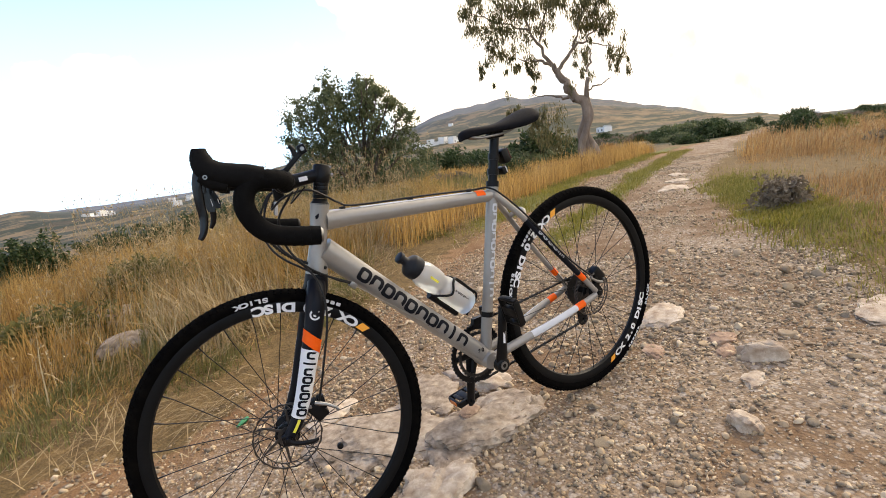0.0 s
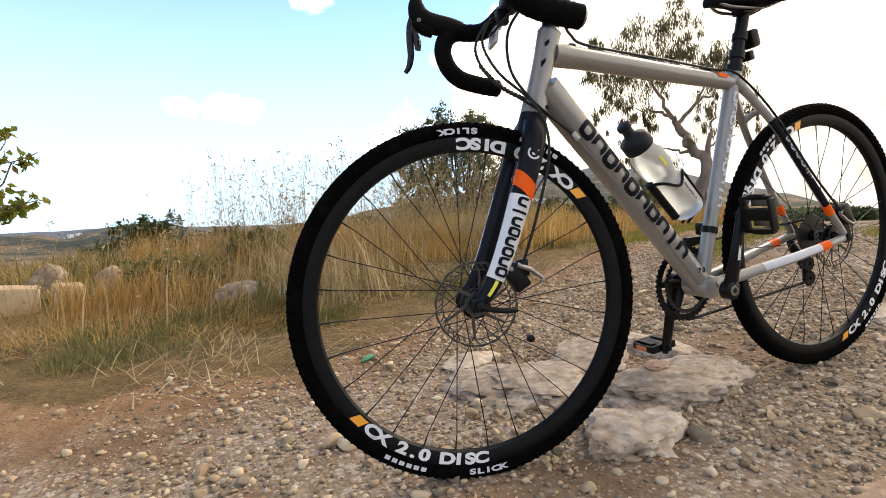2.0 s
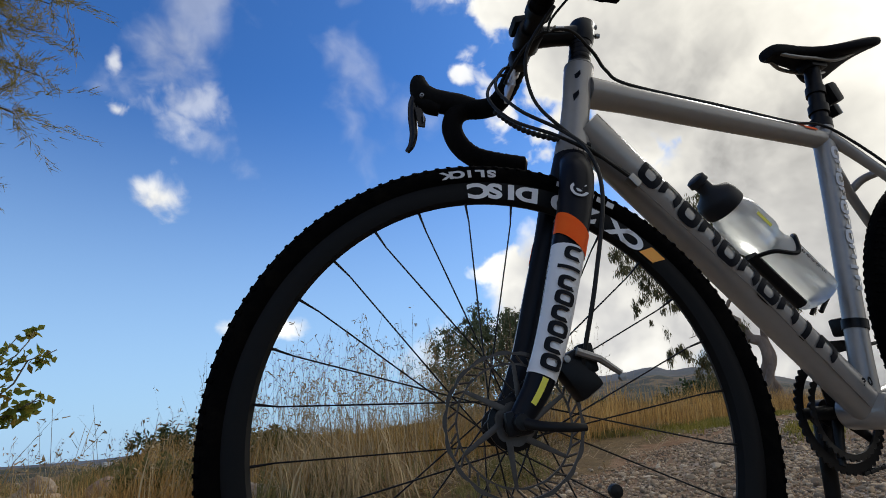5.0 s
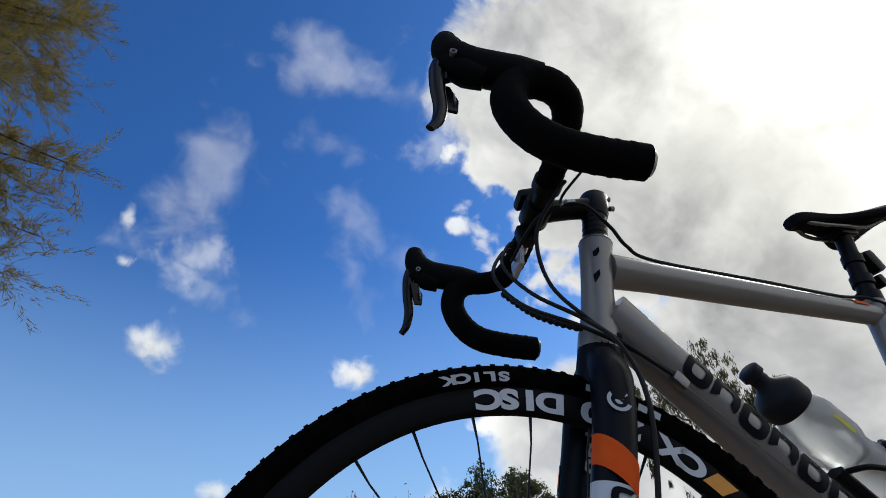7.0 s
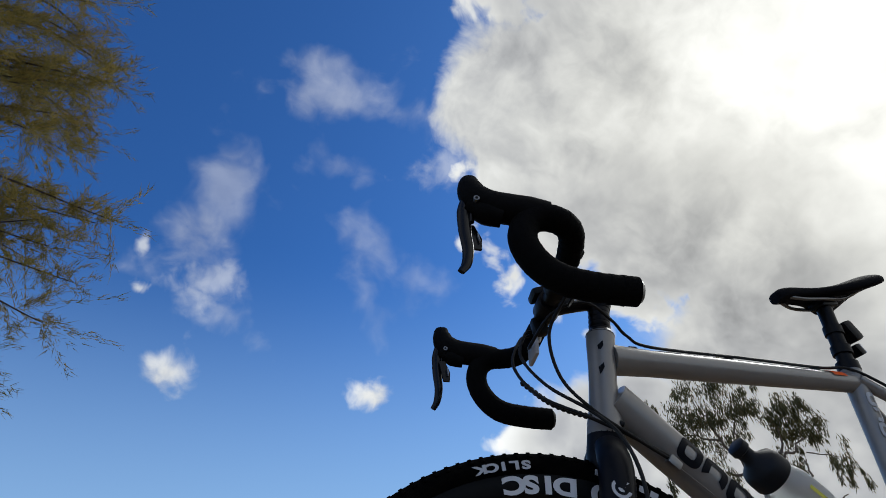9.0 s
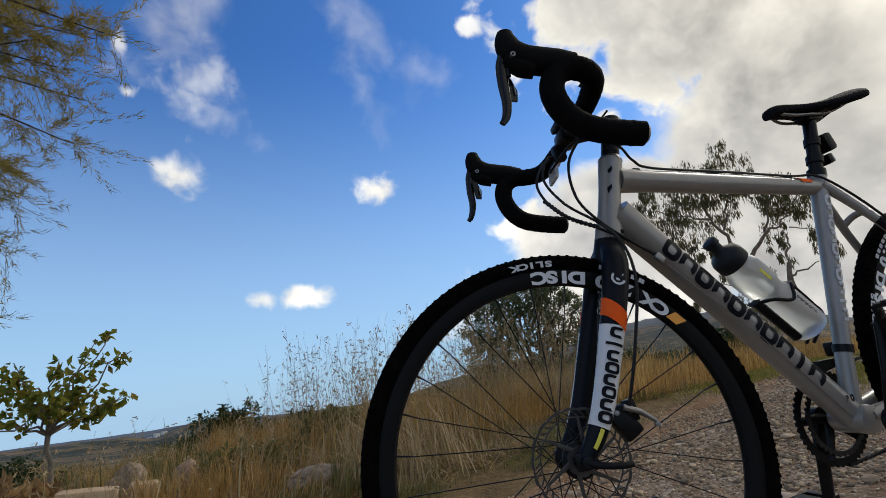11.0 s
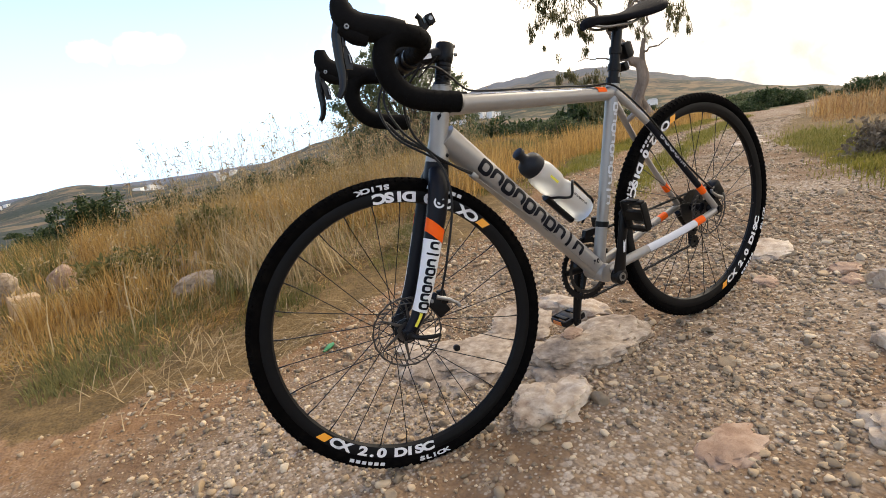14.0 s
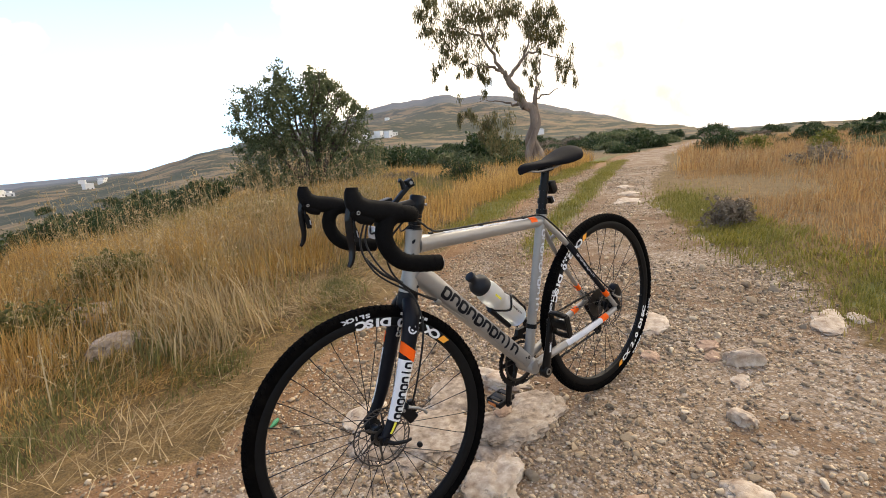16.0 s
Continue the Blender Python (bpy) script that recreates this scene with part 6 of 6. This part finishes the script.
def weeds(name, count, region, chance, tall, seed, label):
    """Tall bare weed stalks with side twigs and seed heads."""
    rng = np.random.RandomState(seed)
    x, y = sow(count, region, chance, seed)
    verts, faces = [], []

    def strip(p, q, w):
        d = q - p
        s = np.cross(d, rng.normal(0, 1, 3))
        s = s / (np.linalg.norm(s) + 1e-9) * w
        k = len(verts)
        verts.extend([p - s, p + s, q + s * 0.6, q - s * 0.6])
        faces.append([k, k + 1, k + 2, k + 3])

    for i in range(len(x)):
        base = np.array([x[i], y[i], float(height(x[i], y[i]))])
        h = tall * rng.uniform(0.55, 1.15)
        drift = rng.normal(0, 0.16, 3) * h
        tip = base + np.array([drift[0], drift[1], h])
        mid = (base + tip) / 2 + rng.normal(0, 0.02, 3)
        for w in (0.0016, 0.0016):
            strip(base, mid, w)
            strip(mid, tip, w * 0.7)
        for _ in range(rng.randint(3, 8)):
            f = rng.uniform(0.45, 0.98)
            p = base + (tip - base) * f
            q = p + np.array([rng.normal(0, 0.05), rng.normal(0, 0.05), rng.uniform(0.02, 0.12)]) * (1.4 - f)
            strip(p, q, 0.0011)
            for _ in range(rng.randint(1, 4)):
                c = q + rng.normal(0, 0.006, 3)
                strip(c, c + rng.normal(0, 0.011, 3), 0.0035)
    return tagged(part_np(name, verts, faces, M["stalk"]), label, "weeds", kind="stuff")


weeds("weed_stalks", 560, (-1.3, 2.6, 1.9, 5.0), lambda x, y: left_of(x, y, 0.7, 3.2) * patch(x, y, 1.2, 71, -0.5), 0.82, 72, "tall bleached weed stalks with seed heads")
weeds("verge_stalks", 170, (-4.5, -1.0, 1.2, 4.5), lambda x, y: left_of(x, y, 0.3, 3.5), 0.44, 73, "dry weed stalks among the grass")
weeds("meadow_stalks", 260, (2.0, 9.0, -3.5, 5.0), lambda x, y: right_of(x, y, 0.4, 6), 0.40, 74, "thin dry stalks in the meadow")


def leaf_cloud(clumps, count, length, width, seed, droop=0.0, flat=0.35, sprays=9, spread=0.55):
    """Leaves as small folded rhombs: ellipsoid clumps (x, y, z, rx, ry, rz) of sprays of leaves. droop 1: they hang straight down."""
    rng = np.random.RandomState(seed)
    c = np.array(clumps, float)
    area = (c[:, 3] * c[:, 4] * c[:, 5]) ** (2 / 3)
    home = rng.choice(len(c), max(len(c) * sprays, 1), p=area / area.sum())
    tip = c[home, :3] + np.clip(rng.normal(0, spread, (len(home), 3)), -1.1, 1.1) * c[home, 3:]
    own = rng.uniform(0.16, 0.42, (len(home), 1)) * c[home, 3:]
    pick = rng.choice(len(home), count)
    pos = tip[pick] + np.clip(rng.normal(0, 0.6, (count, 3)), -1.3, 1.3) * own[pick]
    ax = rng.normal(0, 1, (count, 3))
    ax /= np.linalg.norm(ax, axis=1)[:, None]
    ax = ax * (1 - droop) + np.array([0, 0, -1.0]) * droop
    ax /= np.linalg.norm(ax, axis=1)[:, None]
    sd = np.cross(ax, rng.normal(0, 1, (count, 3)))
    sd /= np.linalg.norm(sd, axis=1)[:, None] + 1e-9
    L = (length * rng.uniform(0.6, 1.3, count))[:, None]
    W = (width * rng.uniform(0.7, 1.2, count))[:, None]
    nrm = np.cross(ax, sd) * W * flat
    v = np.stack([pos, pos + ax * L * 0.45 + sd * W / 2 + nrm, pos + ax * L, pos + ax * L * 0.45 - sd * W / 2 + nrm], 1)
    f = np.array([[0, 1, 2], [0, 2, 3]])
    return v.reshape(-1, 3), (f[None] + (np.arange(count) * 4)[:, None, None]).reshape(-1, 3)


def limb(a, b, r0, r1, seed, wander=0.12, n=7):
    """A crooked tapering branch from a to b."""
    a, b = Vector(a), Vector(b)
    L = (b - a).length
    pts = [a.lerp(b, k / n) + noise.noise_vector(Vector((seed * 5.1, k * 0.55, seed))) * wander * L * math.sin(math.pi * k / n) for k in range(n + 1)]
    return tube(pts, [r0 + (r1 - r0) * k / n for k in range(n + 1)], 9)


def gum_tree():
    x0, y0 = 8.7, 7.5
    root = tagged(new("tree"), "gum tree with twisted grey-brown trunk and hanging leaves", "tree")
    root.matrix_basis = pose(x0, y0, ground_z(x0, y0) - 0.05, 0, 0, -48) @ Matrix.Diagonal((0.9, 0.9, 1.0, 1.0))
    trunk = [tube(smooth_path([(0.16, 0, 0), (0.06, 0.05, 0.3), (-0.12, 0.02, 0.7), (0.02, -0.06, 1.1), (0.0, 0.0, 1.45), (-0.22, 0, 1.56)], 5), [0.22, 0.17, 0.13, 0.11, 0.12, 0.095], 14),
             tube(smooth_path([(-0.02, 0.05, 0), (-0.16, -0.12, 0.4), (-0.02, -0.16, 0.8), (0.12, -0.05, 1.15), (0.06, 0.02, 1.5), (0.07, 0, 1.75), (0.12, 0, 1.98)], 5), [0.13, 0.10, 0.085, 0.085, 0.075, 0.055, 0.05], 12),
             tube(smooth_path([(0.3, -0.05, 0), (0.2, -0.1, 0.35), (0.0, 0.1, 0.75), (0.1, 0.1, 1.1), (0.0, 0.05, 1.4)], 5), [0.12, 0.09, 0.08, 0.07, 0.06], 10)]
    part("trunk", join(*trunk), M["bark_pale"], root, "twisted peeling grey-brown trunk")
    limbs = [((-0.2, 0, 1.54), (-0.58, 0.1, 2.12), 0.115, 0.09), ((-0.58, 0.1, 2.12), (-0.72, 0.1, 2.4), 0.09, 0.06), ((-0.72, 0.1, 2.38), (-1.05, 0.0, 2.52), 0.05, 0.03), ((-1.05, 0, 2.52), (-1.6, 0.1, 2.66), 0.028, 0.012), ((-0.75, 0.1, 2.4), (-1.28, -0.2, 3.4), 0.05, 0.025),
             ((-1.28, -0.2, 3.4), (-1.5, 0, 4.2), 0.025, 0.01), ((-1.2, -0.15, 3.2), (-2.7, 0.1, 3.85), 0.026, 0.008), ((-0.6, 0.1, 2.25), (-0.19, 0.1, 2.67), 0.05, 0.035), ((-0.19, 0.1, 2.67), (0.4, 0.0, 2.95), 0.035, 0.014), ((-0.19, 0.1, 2.67), (0.1, 0, 3.4), 0.03, 0.012),
             ((-1.0, -0.1, 2.9), (-0.6, 0.1, 3.9), 0.03, 0.01), ((0.1, 0, 1.7), (0.67, 0.0, 1.9), 0.025, 0.008), ((0.1, 0, 2.1), (0.25, 0.1, 2.6), 0.03, 0.012), ((0.3, 0, 2.7), (1.0, 0, 2.45), 0.014, 0.006), ((-0.3, 0, 1.6), (-0.85, 0.3, 1.72), 0.04, 0.016), ((-0.85, 0.3, 1.72), (-1.5, 0.4, 1.75), 0.016, 0.007)]
    for k, (a, b, r0, r1) in enumerate(limbs):
        part("branch", limb(a, b, r0, r1, k + 3, 0.2), M["bark_pale"], root)
    # clumps: across, up, half width
    spots = [(-2.8, 3.75, .3), (-2.65, 4.1, .2), (-2.0, 3.5, .42), (-2.15, 3.0, .3), (-2.6, 2.55, .15), (-2.25, 2.2, .08), (-1.5, 4.2, .36), (-1.3, 3.75, .38), (-0.6, 4.1, .36), (-0.45, 3.7, .3), (-0.85, 3.3, .26), (-1.25, 2.3, .16),
             (0.25, 3.6, .32), (0.45, 3.35, .3), (0.0, 3.25, .26), (0.4, 2.95, .27), (0.1, 2.45, .24), (-0.15, 2.15, .22), (0.85, 2.4, .2), (1.15, 2.2, .08), (-1.85, 1.6, .2), (-1.35, 1.2, .25), (-0.85, 1.0, .33), (-1.5, 2.7, .3), (-1.95, 2.75, .24), (-0.9, 4.4, .3)]
    rng = np.random.RandomState(9)
    clumps = [(x, rng.normal(0, 0.35), z, r * 1.05, r * 1.2, r * (1.25 if r > 0.2 else 1.7)) for x, z, r in spots]
    v, f = leaf_cloud(clumps, 17000, 0.12, 0.022, 10, 0.72, 0.2, 12, 0.7)
    part_np("crown", v, f, M["euc"], root, "hanging dull green leaves")


def broad_tree():
    x0, y0 = 4.4, 10.7
    root = tagged(new("tree"), "bushy round-topped dull green tree behind the dry grass", "tree")
    root.matrix_basis = pose(x0, y0, ground_z(x0, y0) - 0.1, 0, 0, -25) @ Matrix.Diagonal((0.93, 0.93, 1.02, 1.0))
    rng = np.random.RandomState(12)
    # clumps: across, up, half width
    spots = [(-1.3, 2.1, .33), (-1.6, 1.75, .25), (-1.55, 1.35, .26), (-0.55, 2.55, .26), (-0.65, 2.2, .34), (-0.3, 2.2, .32), (0.4, 2.62, .26), (0.25, 2.35, .3), (0.6, 2.25, .26), (0.85, 2.05, .2), (1.25, 1.8, .24), (1.2, 1.5, .26),
             (0.05, 1.85, .38), (-0.5, 1.7, .38), (-1.0, 1.65, .36), (0.6, 1.6, .36), (-1.15, 1.1, .32), (-0.5, 1.15, .36), (0.85, 1.2, .36), (1.5, 1.05, .26), (0.4, 1.1, .3), (-1.5, 0.6, .34), (-0.85, 0.55, .38), (0.95, .5, .36), (1.45, .4, .36), (0, .5, .36), (.5, .3, .3), (-1.3, .2, .3), (-.4, .2, .3)]
    stems = [limb((rng.normal(0, 0.06), rng.normal(0, 0.06), 0), (x * 0.4, rng.normal(0, 0.2), z * 0.55), 0.085, 0.05, 30 + k, 0.12) for k, (x, z, r) in enumerate(spots[:12:2])]
    part("trunk", join(*stems), M["bark"], root, "several dark stems")
    for k, (x, z, r) in enumerate(spots[:20]):
        part("branch", limb((x * 0.35, 0, z * 0.5), (x, rng.normal(0, 0.3), z), 0.035, 0.012, 50 + k, 0.15), M["bark"], root)
    clumps = [(x, s * 0.45 + rng.normal(0, 0.15), z, r * 1.05, r * 1.15, r * 0.95) for x, z, r in spots for s in (-1, 0, 1) if s <= 0 or r > 0.27]
    v, f = leaf_cloud(clumps, 36000, 0.075, 0.036, 13, 0.25, 0.3, 11, 0.62)
    part_np("crown", v, f, M["oak"], root, "uneven dull green crown")


def feather_tree():
    """The drooping fine-leaved tree whose branches reach into the view."""
    x0, y0 = -4.0, 2.4
    root = tagged(new("tree"), "fine-leaved tree with drooping feathery yellow-green branches", "tree")
    root.matrix_basis = pose(x0, y0, ground_z(x0, y0) - 0.05)
    part("trunk", join(limb((0, 0, 0), (0.0, 0.1, 2.0), 0.14, 0.11, 51, 0.08), limb((0.0, 0.1, 1.95), (0.1, 0.0, 5.6), 0.11, 0.03, 52, 0.08)), M["bark"], root, "dark slender trunk")
    rng = np.random.RandomState(53)
    nv = []
    for k in range(74):
        a = radians(rng.uniform(-75, 60))
        z0 = 1.5 + 4.0 * (k + rng.rand()) / 74
        reach = 1.75 + 0.35 * math.exp(-((z0 - 2.9) / 0.45) ** 2) - 0.25 * max(0.0, z0 - 4.3) - 0.4 * max(0.0, min(1.0, 2.5 - z0))
        L = reach * rng.uniform(0.72, 1.0)
        start = Vector((0.08 * math.cos(a), 0.08 * math.sin(a), z0))
        tip = Vector((L * math.cos(a), L * math.sin(a), z0 + rng.uniform(-0.3, 0.35)))
        mid = (start + tip) / 2 + Vector((rng.normal(0, 0.08), rng.normal(0, 0.08), 0.14))
        path = smooth_path([start, mid, tip], 8)
        part("branch", tube(path, [0.018, 0.009, 0.003], 7), M["bark"], root)
        for j in range(34):
            f = 1.0 if j < 4 else rng.uniform(0.3, 1.0) ** 0.7
            p = np.array(path[min(int(f * (len(path) - 1)), len(path) - 1)])
            e = p + np.array([0.10 * math.cos(a), 0.10 * math.sin(a), 0]) + rng.normal(0, 0.13, 3) + np.array([0, 0, -0.03])
            n = 46
            t = rng.uniform(0.1, 1, n)
            c = p[None] + (e - p)[None] * t[:, None] + rng.normal(0, 0.012, (n, 3))
            d = (e - p)[None] * 0.5 + rng.normal(0, 0.06, (n, 3)) + np.array([0, 0, 0.02])
            d = d / np.linalg.norm(d, axis=1)[:, None] * rng.uniform(0.03, 0.085, n)[:, None]
            s = np.cross(d, rng.normal(0, 1, (n, 3)))
            s = s / np.linalg.norm(s, axis=1)[:, None] * 0.0026
            nv.append(np.stack([c - s, c + s, c + d], 1).reshape(-1, 3))
            w = np.array([0.002, 0, 0])
            nv.append(np.stack([p - w, p + w, e]))
    v = np.concatenate(nv)
    part_np("crown", v, np.arange(len(v)).reshape(-1, 3), M["feather"], root, "feathery drooping foliage")


def fig_tree():
    x0, y0 = -2.72, 3.7
    root = tagged(new("tree"), "small sparse fig tree with yellowing leaves", "tree")
    root.matrix_basis = pose(x0, y0, ground_z(x0, y0) - 0.02, 0, 0, 30) @ Matrix.Scale(0.97, 4)
    part("trunk", limb((0, 0, 0), (-0.03, 0, 0.68), 0.022, 0.017, 61, 0.06), M["twig"], root, "thin grey trunk")
    rng = np.random.RandomState(62)
    tips = []
    for k in range(17):
        a = rng.uniform(0, 6.28)
        r = rng.uniform(0.15, 0.62)
        tip = Vector((r * math.cos(a) - 0.03, r * math.sin(a), rng.uniform(0.75, 1.42)))
        start = Vector((-0.03, 0, rng.uniform(0.55, 0.7)))
        part("branch", limb(start, tip, 0.010, 0.003, 63 + k, 0.2), M["twig"], root)
        for _ in range(9):
            f = rng.uniform(0.35, 1.02)
            tips.append(start.lerp(tip, f))
    v, f = leaf_cloud([(*(t + noise.noise_vector(t * 9) * 0.03), 0.045, 0.045, 0.045) for t in tips], 900, 0.066, 0.045, 64, 0.35, 0.25, 4, 0.8)
    part_np("leaves", v, f, M["figleaf"], root, "yellow-green broad leaves")


def shrub(mat, size, leaves, leaf, seed, label, twigs=True, category="shrub"):
    """A shrub of about unit radius scaled to size (x, y, z)."""
    root = tagged(new("shrub"), label, category)
    rng = np.random.RandomState(seed)
    clumps = []
    for _ in range(26):
        a, r = rng.uniform(0, 6.28), rng.uniform(0.1, 0.72)
        top = 0.75 * math.sqrt(max(0.05, 1 - r * r))
        clumps.append((r * math.cos(a) * size[0], r * math.sin(a) * size[1], rng.uniform(0.15, top) * size[2], 0.3 * size[0], 0.3 * size[1], 0.24 * size[2]))
    v, f = leaf_cloud(clumps, leaves, leaf, leaf * 0.5, seed + 1, 0.0, 0.3, 8, 0.6)
    part_np("leaves", v, f, mat, root)
    if twigs:
        part("stems", join(*[limb((0, 0, -0.05), (rng.normal(0, 0.4) * size[0], rng.normal(0, 0.4) * size[1], rng.uniform(0.4, 0.8) * size[2]), 0.02 * size[0], 0.006 * size[0], seed + k, 0.15, 4) for k in range(6)]), M["bark"], root)
    return root


def put(root, x, y, turn=0, s=1.0, sink=0.03):
    m = pose(x, y, ground_z(x, y) - sink * s, 0, 0, turn) @ Matrix.Scale(s, 4)
    root.matrix_basis = m
    return root


gum_tree()
broad_tree()
feather_tree()
fig_tree()
put(shrub(M["shrub"], (0.48, 0.48, 0.78), 9000, 0.055, 80, "rounded dark evergreen shrub on the field edge"), -1.9, 7.1)
edge_bush = shrub(M["shrub"], (0.75, 0.6, 0.62), 5200, 0.055, 180, "low dark green bush past the field edge")
put(edge_bush, -1.0, 8.4, 10)
tagged(edge_bush, group="bushes past the field edge")
for x, y, turn, k in ((-0.3, 9.0, 70, 0.9), (0.45, 9.6, 140, 1.05), (1.3, 10.6, 200, 0.95), (-2.7, 8.6, 30, 0.8), (2.0, 11.6, 300, 1.0), (-0.9, 9.8, 250, 1.0), (0.6, 12.0, 20, 1.2)):
    put(copy_thing(edge_bush, Matrix.Identity(4)), x, y, turn, k, 0.1)
put(shrub(M["shrub"], (0.6, 0.5, 0.55), 3600, 0.045, 82, "leafy green shrub beside the track"), 5.5, 6.5)
put(shrub(M["shrub"], (0.5, 0.4, 0.5), 2600, 0.05, 84, "green shrub behind the little fig tree"), -3.5, 4.9)
put(shrub(M["straw_red"], (0.35, 0.3, 0.32), 1800, 0.11, 86, "heap of orange-brown dead fronds", False), -3.0, 3.6)
put(shrub(M["dry_shrub"], (0.26, 0.22, 0.26), 1900, 0.04, 88, "grey-brown dry shrub at the meadow edge"), 2.98, 0.62)
put(shrub(M["sage"], (0.36, 0.3, 0.34), 2200, 0.05, 90, "grey-green herb shrub on the verge"), -1.35, 3.1)
put(shrub(M["sage"], (0.4, 0.32, 0.4), 2200, 0.05, 92, "olive-grey herb shrub among tall weeds"), -0.8, 3.75, 0, 1.1)
put(shrub(M["yellow_shrub"], (0.5, 0.45, 0.55), 1500, 0.06, 94, "yellow-green shrub in the meadow"), 12.5, 2.6)
put(shrub(M["yellow_shrub"], (0.45, 0.4, 0.5), 1500, 0.06, 96, "yellow-green shrub in the meadow"), 13.0, 4.2)
put(shrub(M["dry_shrub"], (0.8, 0.5, 0.35), 1800, 0.06, 98, "grey dry scrub patch in the meadow"), 8.6, 1.6)
put(shrub(M["straw_red"], (0.4, 0.4, 0.35), 1500, 0.12, 99, "orange tuft of dry grass beside the track", False), 10.2, 8.2)
kinds = [shrub(M["shrub"], (1.2, 1.0, 0.75), 2600, 0.13, 100, "dark green evergreen scrub on the hillside"), shrub(M["shrub"], (1.0, 0.9, 0.9), 2400, 0.13, 102, "dense dark green scrub on the hillside"),
         shrub(M["oak"], (1.3, 1.1, 0.6), 2400, 0.14, 104, "low grey-green scrub on the hillside"), shrub(M["dry_shrub"], (1.1, 1.0, 0.55), 2000, 0.12, 106, "low brownish scrub on the hillside")]
rng = random.Random(11)
spread = []
for az0, az1, r0, r1, n, s0, s1 in ((26, 43, 16, 60, 34, 0.6, 1.3), (43, 66, 15, 60, 44, 0.6, 1.4), (66, 86, 15, 50, 26, 0.6, 1.3), (78, 106, 18, 50, 44, 0.5, 1.1), (8, 25, 14, 40, 18, 0.4, 0.9), (30, 66, 60, 240, 90, 1.2, 3.0), (66, 106, 40, 160, 60, 0.9, 2.2), (5, 24, 50, 140, 50, 0.8, 1.8), (56, 70, 10.5, 14, 7, 0.4, 0.6), (38, 46, 12.5, 16, 6, 0.4, 0.6)):
    for _ in range(n):
        az, r = radians(rng.uniform(az0, az1)), r0 * (r1 / r0) ** rng.random()
        spread.append((r * math.cos(az), r * math.sin(az), rng.uniform(0, 360), rng.uniform(s0, s1)))
used = set()
for k, (x, y, turn, s) in enumerate(spread):
    if road_mask(np.array([x]), np.array([y]))[0] > 0.1:
        continue
    j = rng.choices(range(4), (4, 4, 3, 2))[0]
    m = pose(x, y, ground_z(x, y) - 0.08, 0, 0, turn) @ Matrix.Scale(s, 4)
    if j not in used:
        used.add(j)
        kinds[j].matrix_basis = m
        tagged(kinds[j], group="hillside scrub")
    else:
        c = copy_thing(kinds[j], Matrix.Identity(4))
        c.matrix_basis = m
